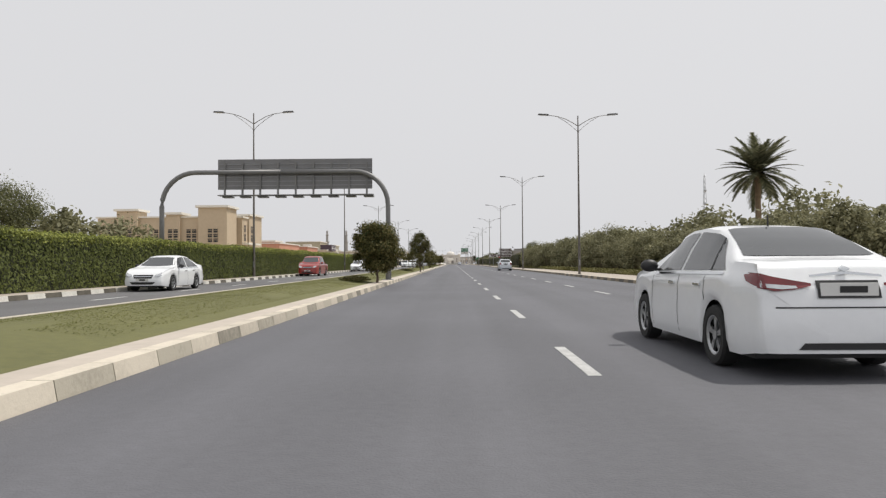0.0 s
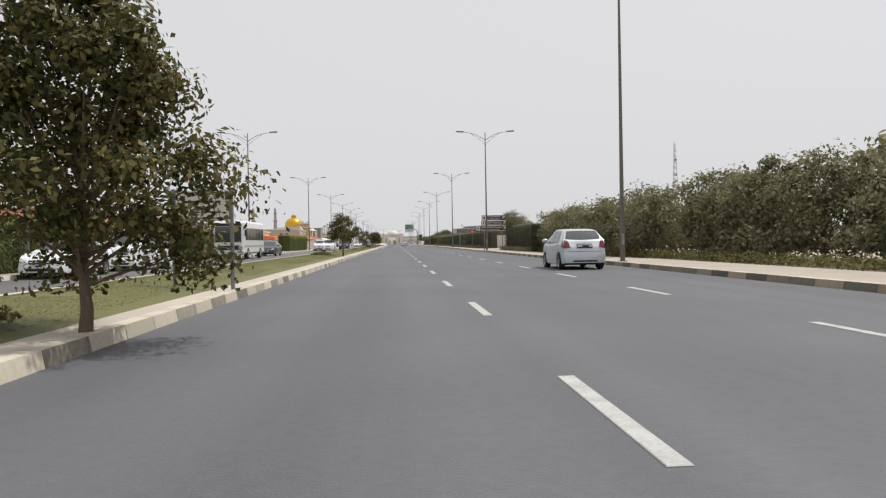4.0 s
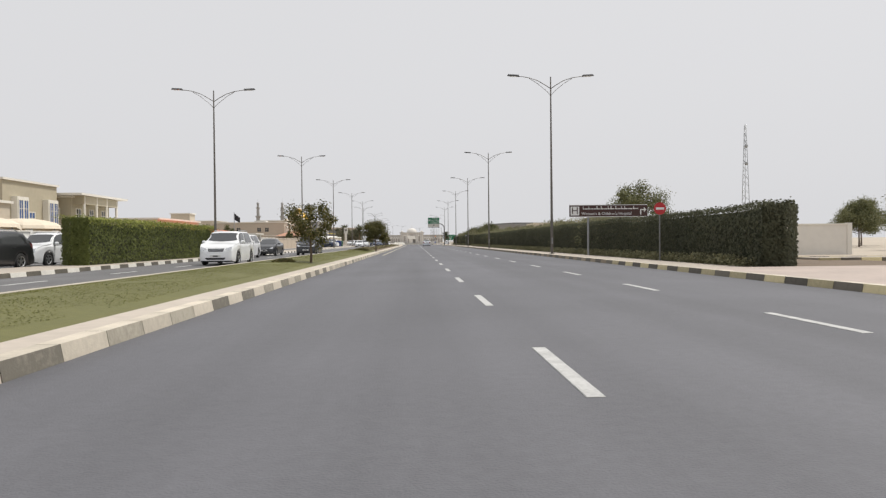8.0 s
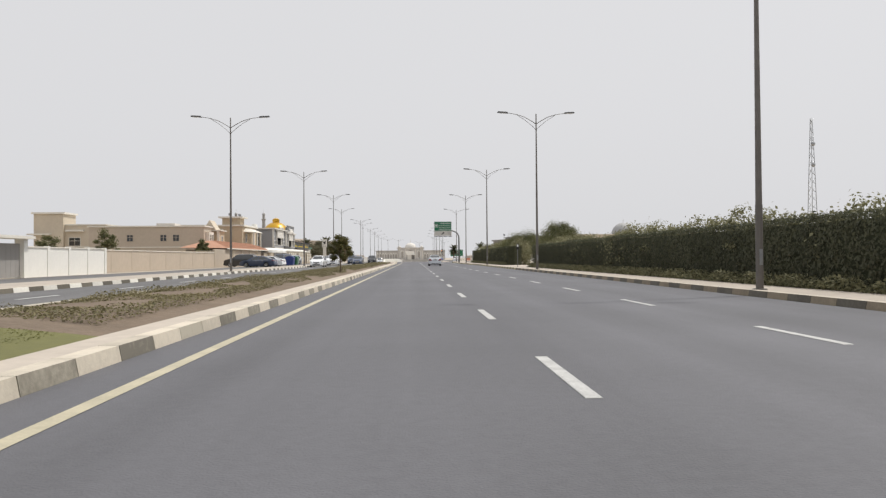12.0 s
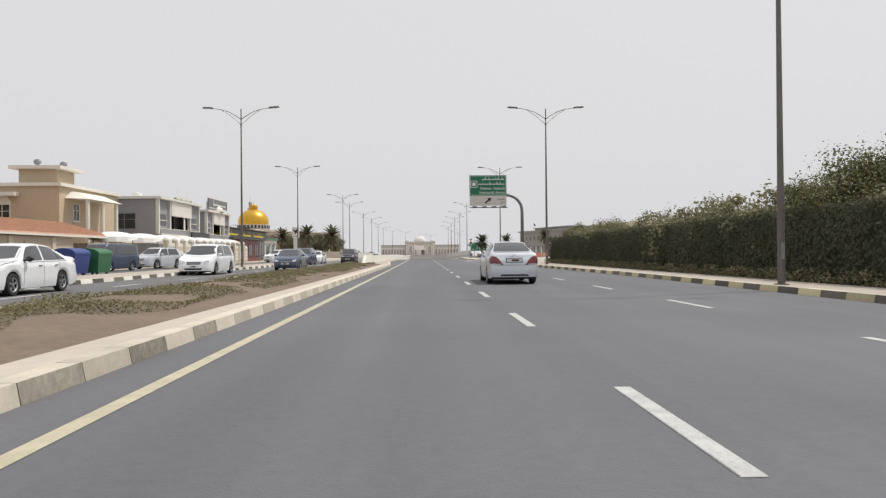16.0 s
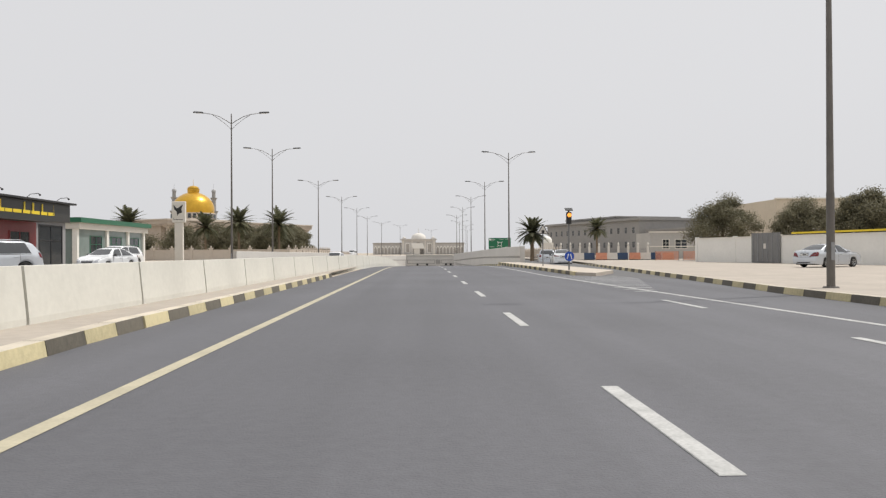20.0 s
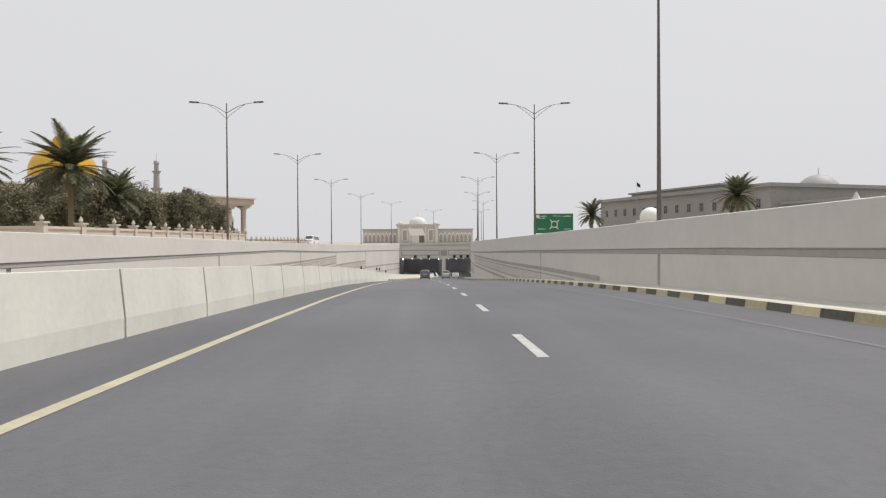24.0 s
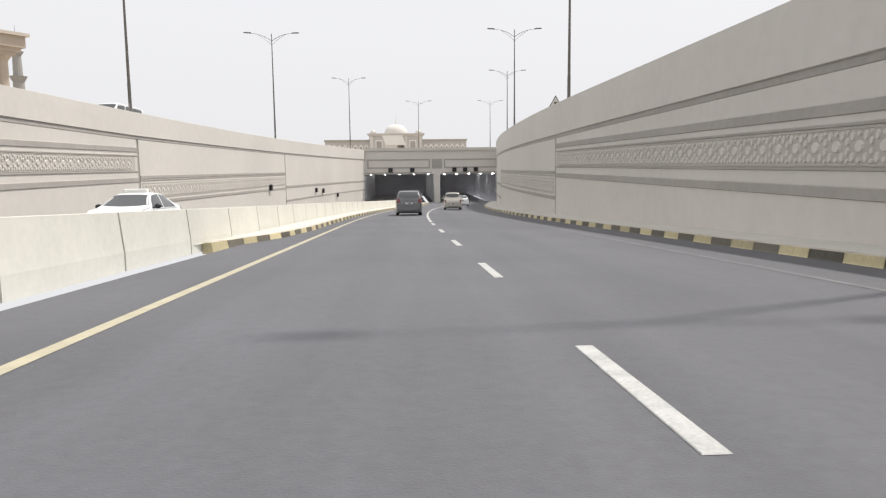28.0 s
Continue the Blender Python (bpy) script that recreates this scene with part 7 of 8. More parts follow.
# ---- palace ----
pal = thing("palace", "pale stone palace with arcaded wings and a central dome", "palace", (-2.6, 835, 0))
for s in (-1, 1):
    a, b = sorted((s * 11.2, s * 30))
    box("wing", a, b, 0, 18, 0, 7.0, M_PALGREY, pal)
    box("wing_cornice", a - 0.3, b + 0.3, -0.6, 18.2, 7.0, 7.7, M_WALLD, pal)
    for k in range(8):
        x = s * (12.6 + k * 2.25)
        bm = bmesh.new()
        fc = bm.faces.new([bm.verts.new((x + px * 1.28, -0.06, 0.2 + pz * 1.14)) for px, pz in ((-0.75, 0.4), (0.75, 0.4), (0.75, 3.4), (0.55, 4.2), (0.0, 4.9), (-0.55, 4.2), (-0.75, 3.4))])
        r = bmesh.ops.extrude_face_region(bm, geom=[fc])
        bmesh.ops.translate(bm, verts=[g for g in r["geom"] if isinstance(g, bmesh.types.BMVert)], vec=(0, 0.05, 0))
        part("arch_surround", bm, M_WHITE, pal)
        bm = bmesh.new()
        vs = [bm.verts.new((x + px, -0.1, pz)) for px, pz in ((-0.75, 0.4), (0.75, 0.4), (0.75, 3.4), (0.55, 4.2), (0.0, 4.9), (-0.55, 4.2), (-0.75, 3.4))]
        fc = bm.faces.new(vs)
        r = bmesh.ops.extrude_face_region(bm, geom=[fc])
        bmesh.ops.translate(bm, verts=[g for g in r["geom"] if isinstance(g, bmesh.types.BMVert)], vec=(0, 0.08, 0))
        part("arch", bm, M_WALLD, pal)
        box("pilaster", x + 0.95, x + 1.3, -0.3, -0.001, 0, 6.998, M_PALGREY, pal)
for s in (-1, 1):
    box("central_pier", *sorted((s * 3.4, s * 11.2)), -2, 18, 0, 9.2, M_PALGREY, pal)
    box("turret_base", *sorted((s * 8.2, s * 11.0)), -2.3, 1.2, 10.2, 10.8, M_PALACE, pal)
    bm = bmesh.new()
    bm_dome(bm, 1.0, 1.0, 10.8, s * 9.6, -0.6, seg=14, rings=5)
    part("turret_dome", bm, M_PALACE, pal, smooth=True)
    box("pilaster", *sorted((s * 3.9, s * 4.7)), -2.4, -2.001, 0, 9.1, M_PALACE, pal)
    box("pilaster", *sorted((s * 9.6, s * 10.8)), -2.4, -2.001, 0, 9.1, M_PALACE, pal)
    box("niche_frame", *sorted((s * 5.6, s * 8.6)), -2.15, -2.001, 1.2, 7.4, M_WHITE, pal)
    box("niche", *sorted((s * 6.0, s * 8.2)), -2.22, -2.151, 1.4, 6.9, M_WALLD, pal)
box("gate_back", -3.4, 3.4, 3, 18, 0, 9.2, M_WALLD, pal)
arch_v = [(3.4, 4.6), (3.1, 5.9), (2.3, 6.9), (1.2, 7.6), (0.0, 8.0), (-1.2, 7.6), (-2.3, 6.9), (-3.1, 5.9), (-3.4, 4.6)]
bm = bmesh.new()
fc = bm.faces.new([bm.verts.new((x, -2.0, z)) for x, z in arch_v + [(-3.4, 9.2), (3.4, 9.2)]])
r = bmesh.ops.extrude_face_region(bm, geom=[fc])
bmesh.ops.translate(bm, verts=[g for g in r["geom"] if isinstance(g, bmesh.types.BMVert)], vec=(0, 4.9, 0))
part("gate_arch", bm, M_PALGREY, pal)
box("central_frieze", -11.5, 11.5, -2.5, 18.2, 9.2, 9.6, M_PALACE, pal)
box("central_cornice", -12.0, 12.0, -3, 18.5, 9.6, 10.2, M_PALGREY, pal)
cyl("drum", 5.0, 5.0, 10.2, 10.9, M_PALACE, pal, y=5, seg=28)
bm = bmesh.new()
bm_dome(bm, 4.8, 3.4, 10.9, 0, 5, seg=28, rings=8)
part("dome", bm, M_PALACE, pal, smooth=True)
cyl("finial", 0.2, 0.08, 14.2, 17.4, M_PALACE, pal, y=5, seg=8)
can2 = thing("monument", "pale monument block on the square before the palace", "monument", (-3.2, 760, 0))
bm = bmesh.new()
bm_box(bm, -3.2, 3.2, -1.6, 1.6, 3.4, 6.4)
for vtx in bm.verts:
    if vtx.co.z < 4:
        vtx.co.x += 1.2
part("open_book", bm, M_WHITE, can2)
box("plinth", -1.6, 1.6, -1.4, 1.4, 0, 3.398, M_PALACE, can2)

# ---- grey university-style building on the right ----
uni = thing("institution_building", "long grey stone building with a flat stepped roof", "building", (47, 633, 0), -72)
box("wall", 0, 58, 0, 30, 0, 10.6, M_UNIV, uni)
box("low_wing", 58, 82, 2, 26, 0, 7.2, M_UNIV, uni)
box("wing_cornice", 58.805, 82.5, 1.4, 26.6, 7.2, 7.7, M_UNIV, uni)
box("cornice", -0.8, 58.8, -0.8, 30.8, 10.6, 11.3, M_UNIV, uni)
box("upper_storey", 8, 40, 4, 28, 11.3, 12.3, M_UNIV, uni)
box("upper_cornice", 7.4, 40.6, 3.4, 28.6, 12.3, 12.7, M_UNIV, uni)
for r in range(2):
    for k in range(14):
        window(uni, 3 + k * 4.0, 0, 3.2 + 4.4 * r, 1.1, 1.7, "-y", sill=False, frame=M_UNIV)
hall = thing("domed_hall", "distant grey hall under a large dome", "building", (146, 705, 0))
box("wall", -30, 30, -22, 22, 0, 14, M_UNIV, hall)
cyl("finial", 0.15, 0.08, 24.4, 27.0, M_UNIV, hall, seg=6)
box("cornice", -30.8, 30.8, -22.8, 22.8, 14, 15, M_UNIV, hall)
cyl("drum", 8.2, 8.2, 15, 17.0, M_UNIV, hall, seg=32)
bm = bmesh.new()
bm_dome(bm, 7.9, 7.6, 17.0, seg=32, rings=10)
part("grey_dome", bm, M_GREYDOME, hall, "grey hemispherical dome", smooth=True)
far = villa("pale low building behind the compound wall", 56, 98, 478, 500, 8.6, M_VILLA2, rows=2, nx=7, ny=2)
gb = villa("small pale grey gatehouse block", 33.9, 40.7, 472, 479, 3.4, M_GATEB, rows=1, nx=0, ny=0, parapet=0.5)
for x, w in ((36.2, 0.9), (38.5, 1.7)):
    window(gb, x, 472, 2.2, w, 1.3, "-y", sill=False)
gate = thing("gatehouse", "small white gatehouse under a pointed dome", "gatehouse", (30.4, 541, 0))
box("wall", -1.5, 1.5, -1.5, 1.5, 0, 3.4, M_OFFW, gate)
bm = bmesh.new()
bm_dome(bm, 1.35, 1.7, 3.4, seg=20, rings=7, onion=0.15)
part("white_dome", bm, M_WHITE, gate, smooth=True)
# distant mast
mast = thing("lattice_mast", "tall thin lattice radio mast", "radio mast", (190, 547, 0))
for k in range(3):
    a = 2.0944 * k
    tube("leg", [(3.0 * math.cos(a), 3.0 * math.sin(a), 0), (1.6 * math.cos(a), 1.6 * math.sin(a), 38), (0.5 * math.cos(a), 0.5 * math.sin(a), 66)], 0.16, M_STEEL, mast, seg=5)
for k in range(16):
    z = 3 + k * 4.0
    r = float(np.interp(z, [0, 38, 66], [3.0, 1.6, 0.5]))
    for q in range(3):
        a, b = 2.0944 * q, 2.0944 * (q + 1)
        tube("brace", [(r * math.cos(a), r * math.sin(a), z), (r * math.cos(b) * 0.95, r * math.sin(b) * 0.95, z + 3.4)], 0.09, M_STEEL, mast, seg=4)
for z in (44, 54):
    bm = bmesh.new()
    bm_dome(bm, 1.1, 0.6, 0, seg=12, rings=3)
    d = part("dish", bm, M_STEEL, mast)
    d.matrix_basis = pose(0, -1.2, z, 90, 0, 0)
# flags
for x, y, h, ma, lab in ((-26.2, 252, 5.7, M_FLAGB, "dark flag hanging on a white pole"), (50.5, 613, 14.6, M_FLAGB, "small dark flag flying on a tall pole")):
    fl = thing("flagpole", lab, "flag", (x, y, 0))
    cyl("pole", 0.06, 0.04, 0, h, M_STEEL, fl, seg=6)
    v = [(0.05 + 0.2 * i, 0.1 * math.sin(i * 1.6), h - 0.2 - 0.16 * i - (0.95 - 0.05 * i) * j) for i in range(5) for j in range(2)]
    mesh_ob("cloth", v, [(2 * i, 2 * i + 1, 2 * i + 3, 2 * i + 2) for i in range(4)], ma, fl)
# barriers and netting at the yard
for k in range(10):
    ob = thing("plastic_barrier", ("orange plastic road barrier in the yard", "white plastic road barrier in the yard", "dark printed hoarding board in the yard")[k % 3], "barrier", (18.6 + k * 1.45, 458 + (k % 3) * 0.3, 0.02), group="yard barriers")
    bm = bmesh.new()
    bm_box(bm, -0.7, 0.7, -0.2, 0.2, 0, 0.95)
    for vtx in bm.verts:
        if vtx.co.z > 0.5:
            vtx.co.y *= 0.4
    part("body", bm, (M_NET, M_OFFW, M_BLUED)[k % 3], ob)
    box("foot", -0.72, 0.72, -0.26, 0.26, 0, 0.08, M_BLACK, ob)
for k in range(4):
    nt_ = thing("safety_net", "faded orange safety netting on thin posts", "safety net", (27.5 + k * 2.6, 446.5 - k * 1.6, 0.02), -32, group="safety nets")
    for j in range(9):
        box("net_strand", -1.3, 1.3, -0.006, 0.006, 0.12 + j * 0.11, 0.19 + j * 0.11, M_NET, nt_)
    for x in (-1.3, 1.3):
        cyl("post", 0.03, 0.03, 0, 1.15, M_POLEG, nt_, x=x, seg=6)
rail = thing("railing_fence", "white stone pillars with urn tops and dark railings", "fence", kind="structure")
pr_ = box("pillar", -0.22, 0.22, -0.22, 0.22, 0, 2.2, M_OFFW, rail)
bm = bmesh.new()
bm_cyl(bm, 0.3, 0.3, 2.2, 2.3, seg=10)
bm_cyl(bm, 0.12, 0.26, 2.3, 2.6, seg=10)
bm_cyl(bm, 0.26, 0.04, 2.6, 2.95, seg=10)
ur_ = part("urn", bm, M_OFFW, rail)
bm = bmesh.new()
for j in range(9):
    bm_box(bm, 0.35 + j * 0.2, 0.38 + j * 0.2, -0.015, 0.015, 0.3, 1.8)
for z in (0.4, 1.7):
    bm_box(bm, 0.22, 2.18, -0.02, 0.02, z, z + 0.05)
bm_box(bm, 0.22, 2.18, -0.12, 0.12, 0.0, 0.28)
rl_ = part("railing", bm, M_POLEG, rail)
for k in range(13):
    m = pose(16.6 + k * 1.35, 474 - k * 0.35, 0) @ Matrix.Diagonal((0.56, 0.8, 0.85, 1))
    for o in (pr_, ur_, rl_):
        if k == 0:
            o.matrix_basis = m
        elif k < 12 or o is not rl_:
            share(o, m, rail)
# small post sign and low kerbed islands in the side entrances
ps = thing("post_sign", "slim post with a small black and white plate", "road sign", (10.2, 286.2, 0.16))
cyl("post", 0.035, 0.035, 0, 2.25, M_POLEG, ps, seg=8)
pp = box("plate", -0.12, 0.12, -0.05, -0.03, 1.7, 2.25, M_BLACK, ps)
box("plate_mark", -0.07, 0.07, -0.055, -0.051, 1.95, 2.2, M_LETTER, pp)
ns = thing("no_entry_sign", "round red sign on a thin post beside the hedge", "road sign", (11.0, 178.2, 0.16))
cyl("post", 0.03, 0.03, 0, 2.5, M_POLEG, ns, seg=8)
bm = bmesh.new()
bm_cyl(bm, 0.27, 0.27, 0, 0.03, seg=20)
bmesh.ops.transform(bm, verts=bm.verts, matrix=Matrix.Translation((0, -0.03, 2.3)) @ Matrix.Rotation(radians(90), 4, "X"))
nd = part("disc", bm, M_RED, ns)
box("bar", -0.18, 0.18, -0.075, -0.061, 2.25, 2.35, M_LETTER, nd)
for x0, x1, y0, y1 in ((14.5, 20.5, 161.5, 163.5), (17.0, 24.0, 176.0, 178.5), (13.4, 19.0, 295.5, 297.0), (15.5, 22.0, 290.6, 291.8), (17.5, 25.0, 300.0, 302.0)):
    isle = thing("kerb_island", "low paved island with a worn yellow and black kerb", "traffic island", kind="structure")
    box("island_top", x0 + 0.18, x1 - 0.18, y0 + 0.18, y1 - 0.18, 0.0, 0.24, M_PAVER, isle)
    n = int((x1 - x0) / 0.8)
    for k in range(n):
        for yy in (y0, y1 - 0.178):
            box("kerbstone", x0 + k * (x1 - x0) / n + 0.01, x0 + (k + 1) * (x1 - x0) / n - 0.01, yy, yy + 0.178, 0.0, 0.26, (M_KERB_Y, M_KERB_B)[k % 2], isle)
# bins
for x, y, ma, lab in ((-19.2, 328.5, M_BINB, "large blue wheeled rubbish container"), (-19.0, 330.8, M_BIN, "large green wheeled rubbish container")):
    b = thing("rubbish_container", lab, "container", (x, y, 0.02))
    bm = bmesh.new()
    bm_box(bm, -0.65, 0.65, -0.9, 0.9, 0.15, 1.25)
    for vtx in bm.verts:
        if vtx.co.z < 0.5:
            vtx.co.x *= 0.8
            vtx.co.y *= 0.85
    part("tub", bm, ma, b)
    bm = bmesh.new()
    bmesh.ops.create_cone(bm, segments=16, radius1=0.66, radius2=0.66, depth=1.8, cap_ends=True, matrix=Matrix.Translation((0, 0, 1.2)) @ Matrix.Rotation(radians(90), 4, "X") @ Matrix.Diagonal((1, 0.5, 1, 1)))
    part("lid", bm, ma, b)
    for sx in (-0.4, 0.4):
        for sy in (-0.6, 0.6):
            bm = bmesh.new()
            bmesh.ops.create_cone(bm, segments=10, radius1=0.1, radius2=0.1, depth=0.06, cap_ends=True, matrix=Matrix.Translation((sx, sy, 0.1)) @ Matrix.Rotation(radians(90), 4, "Y"))
            part("wheel", bm, M_TYRE, b)
# far skyline houses
rng2 = random.Random(4)
for k in range(11):
    x = -58 - rng2.uniform(0, 60)
    y = 190 + k * 34 + rng2.uniform(-5, 5)
    if 575 < y < 700:
        continue
    villa("pale flat-roofed house further off in the haze", x - 14, x, y, y + 12, rng2.uniform(4.5, 7.5), (M_VILLA2, M_VILLA, M_OFFW)[k % 3], rows=2, nx=2, ny=2)

# ---- vehicles ----
from mathutils.bvhtree import BVHTree

KINDS = {
    # top outline from the rear bumper forward, belt heights, wheels, glass limits
    "sedan": dict(L=4.6, W=1.77, r=0.315, wr=0.98, wf=3.68, belt=(0.97, 0.9), roofw=0.7,
                  top=[(0, 0.78), (0.03, 1.0), (0.09, 1.08), (0.3, 1.1), (0.62, 1.12), (1.0, 1.31), (1.4, 1.46), (1.9, 1.51), (2.35, 1.5), (2.7, 1.44), (3.1, 1.22), (3.5, 1.01), (4.1, 0.92), (4.42, 0.82), (4.57, 0.72), (4.6, 0.66)],
                  rear=(0.64, 1.42), front=(2.74, 3.42), side=((0.74, 3.16), (1.24, 2.62)), pillar=(2.08, 2.0), tail=(0.3, 1.45, 2.9), seams=(1.2, 2.1, 3.18)),
    "hatchback": dict(L=3.72, W=1.69, r=0.3, wr=0.62, wf=3.0, belt=(1.0, 0.93), roofw=0.76,
                      top=[(0, 0.8), (0.03, 1.0), (0.1, 1.05), (0.3, 1.25), (0.5, 1.42), (0.85, 1.49), (1.8, 1.51), (2.1, 1.46), (2.5, 1.24), (2.85, 1.02), (3.35, 0.88), (3.6, 0.78), (3.7, 0.7), (3.72, 0.64)],
                      rear=(0.13, 0.52), front=(2.1, 2.78), side=((0.62, 2.62), (0.85, 2.12)), pillar=(1.5, 1.44), tail=(0.22, 1.9, 3.6), seams=(0.95, 1.5, 2.6)),
    "suv": dict(L=4.6, W=1.86, r=0.365, wr=0.9, wf=3.68, belt=(1.12, 1.05), roofw=0.8,
                top=[(0, 0.8), (0.03, 1.08), (0.1, 1.15), (0.28, 1.45), (0.48, 1.66), (0.9, 1.75), (2.6, 1.75), (2.9, 1.68), (3.2, 1.42), (3.5, 1.17), (4.2, 1.06), (4.45, 0.97), (4.57, 0.86), (4.6, 0.76)],
                rear=(0.13, 0.5), front=(2.92, 3.42), side=((0.6, 3.3), (0.85, 2.95)), pillar=(2.15, 2.1), tail=(0.22, 1.7, 3.4), seams=(1.15, 2.15, 3.25)),
    "minivan": dict(L=5.0, W=1.94, r=0.34, wr=1.0, wf=4.02, belt=(1.08, 1.0), roofw=0.8,
                    top=[(0, 0.75), (0.03, 1.08), (0.1, 1.15), (0.3, 1.5), (0.5, 1.66), (0.9, 1.75), (2.8, 1.75), (3.15, 1.66), (3.6, 1.36), (4.0, 1.08), (4.6, 0.95), (4.85, 0.86), (4.97, 0.76), (5.0, 0.66)],
                    rear=(0.13, 0.5), front=(3.18, 3.92), side=((0.6, 3.75), (0.85, 3.2)), pillar=(2.35, 2.3), tail=(0.22, 1.7, 3.4), seams=(1.2, 2.35, 3.5)),
    "van": dict(L=4.85, W=1.8, r=0.32, wr=1.0, wf=3.7, belt=(1.18, 1.15), roofw=0.86,
                top=[(0, 0.8), (0.03, 1.1), (0.06, 1.85), (0.2, 1.96), (3.5, 1.98), (3.85, 1.9), (4.2, 1.55), (4.5, 1.2), (4.72, 1.0), (4.83, 0.75), (4.85, 0.55)],
                rear=None, front=(3.9, 4.45), side=((0.35, 4.2), (0.4, 3.85)), pillar=(2.9, 2.85), tail=(0.2, 1.0, 2.6), seams=(1.4, 2.9, 3.9)),
    "pickup": dict(L=5.2, W=1.82, r=0.37, wr=1.1, wf=4.15, belt=(1.08, 1.05), roofw=0.78,
                   top=[(0, 0.75), (0.02, 1.05), (0.06, 1.08), (1.55, 1.09), (1.62, 1.3), (1.75, 1.68), (2.1, 1.77), (3.0, 1.76), (3.3, 1.68), (3.65, 1.4), (3.95, 1.17), (4.8, 1.06), (5.05, 0.96), (5.17, 0.86), (5.2, 0.78)],
                   rear=(1.6, 1.76), front=(3.32, 3.86), side=((1.85, 3.7), (1.95, 3.35)), pillar=(2.7, 2.68), tail=(0.14, 1.4, 3.2), seams=(1.8, 2.7, 3.7)),
}


def car(kind, body_paint, label, name="car", roof_sign=False, lamps="wide"):
    K = KINDS[kind]
    L, W, r = K["L"], K["W"], K["r"]
    ty, tz = [p[0] for p in K["top"]], [p[1] for p in K["top"]]
    t = thing(name, label, "car" if kind not in ("van", "pickup") else kind)
    fine = np.linspace(0, L, 400)
    raw = np.interp(fine, ty, tz)
    ker = np.hanning(19 if kind != "van" else 9)
    soft = np.convolve(np.pad(raw, 20, mode="edge"), ker / ker.sum(), "same")[20:-20]

    def ztop(y):
        return float(np.interp(y, fine, soft))

    def belt(y):
        return min(float(np.interp(y, [0, L * 0.5, L], [K["belt"][0], K["belt"][0] - 0.02, K["belt"][1]])), ztop(y) - 0.035)

    def width(y):
        a, b = min(1, y / 0.55), min(1, (L - y) / 0.9)
        return W / 2 * (1 - 0.1 * (1 - a) ** 2 - 0.14 * (1 - b) ** 2)

    def low(y):
        z = 0.19 + 0.06 * max(0, 1 - y / 0.35) + 0.05 * max(0, 1 - (L - y) / 0.35)
        for yw in (K["wr"], K["wf"]):
            ra = r + 0.055
            if abs(y - yw) < ra:
                z = max(z, r + math.sqrt(ra * ra - (y - yw) ** 2))
        return z

    def section(y):
        w, zb, zt, zl = width(y), belt(y), ztop(y), low(y)
        rise = max(0.0, zt - zb)
        k = min(1.0, rise / 0.42)
        wr = w * (1 - (1 - K["roofw"]) * k)
        zl = min(zl, zb - 0.06)
        d = zb - zl
        c = [(w * 0.95, zl), (w * 0.985, zl + d * 0.16), (w * 1.0, zl + d * 0.42), (w * 0.985, zb - d * 0.26), (w * 0.99, zb - d * 0.18), (w * 0.955, zb - d * 0.02), (w * 0.93, zb + rise * 0.06), (w * 0.47 + wr * 0.48, zb + rise * 0.5), (wr * 0.99, zb + rise * 0.8), (wr * 0.93, zb + rise * 0.93), (wr * 0.72, zt - 0.012), (wr * 0.38, zt - 0.002), (0.0, zt)]
        return c

    # lofted shell, with rounded ends
    rings = []
    ys = sorted(set([round(q, 3) for q in np.arange(0, L + 0.001, 0.06)] + [L]))

    def ends(y, s, out):
        c = section(y)
        zc = c[0][1]
        return [(a * s, y + out - L / 2, zc + (b - zc) * s) for a, b in c]

    for s, o in ((0.3, 0.055), (0.6, 0.052), (0.82, 0.043), (0.93, 0.028), (0.98, 0.012)):
        rings.append(ends(0.0, s, -o))
    rings += [ends(y, 1.0, 0.0) for y in ys]
    for s, o in ((0.98, 0.015), (0.93, 0.04), (0.82, 0.065), (0.6, 0.085), (0.3, 0.095)):
        rings.append(ends(L, s, o))
    v, f = [], []
    for c in rings:
        full = c + [(-a, y, b) for a, y, b in c[-2::-1]]
        for x, y, z in full:
            if y < -L / 2 + 0.1:  # rear bumper stands out below the boot lid
                y -= 0.055 / (1 + math.exp((z - 0.63) * 40))
            if y > L / 2 - 0.12:
                y += 0.05 / (1 + math.exp((z - 0.5) * 40))
            v.append((x, y, z))
    m = 2 * len(rings[0]) - 1
    for i in range(len(rings) - 1):
        for j in range(m - 1):
            k = i * m + j
            f.append((k, k + m, k + m + 1, k + 1))
    f += [tuple(range(m)), tuple(range((len(rings) - 1) * m + m - 1, (len(rings) - 1) * m - 1, -1))]
    shell = bmesh.new()
    vs = [shell.verts.new(p) for p in v]
    for q in f:
        shell.faces.new([vs[i] for i in q])
    bmesh.ops.recalc_face_normals(shell, faces=shell.faces)
    bvh = BVHTree.FromBMesh(shell)
    body = part("body", shell, body_paint, t, smooth=True)
    body.data.set_sharp_from_angle(angle=radians(50))

    def panel(nm, lower, upper, view, ma, par=None, nu=10, nv=4, off=0.007, flip=False):
        """A skin piece lying on the shell. lower, upper: outlines as points (across, z), seen from behind, ahead or the side."""
        lower, upper = np.array(lower, float), np.array(upper, float)
        v, ok, f = [], [], []
        tl, tu = np.linspace(0, 1, len(lower)), np.linspace(0, 1, len(upper))
        for j in range(nv + 1):
            for i in range(nu + 1):
                u, q = i / nu, j / nv
                a = np.interp(u, tl, lower[:, 0]) * (1 - q) + np.interp(u, tu, upper[:, 0]) * q
                z = np.interp(u, tl, lower[:, 1]) * (1 - q) + np.interp(u, tu, upper[:, 1]) * q
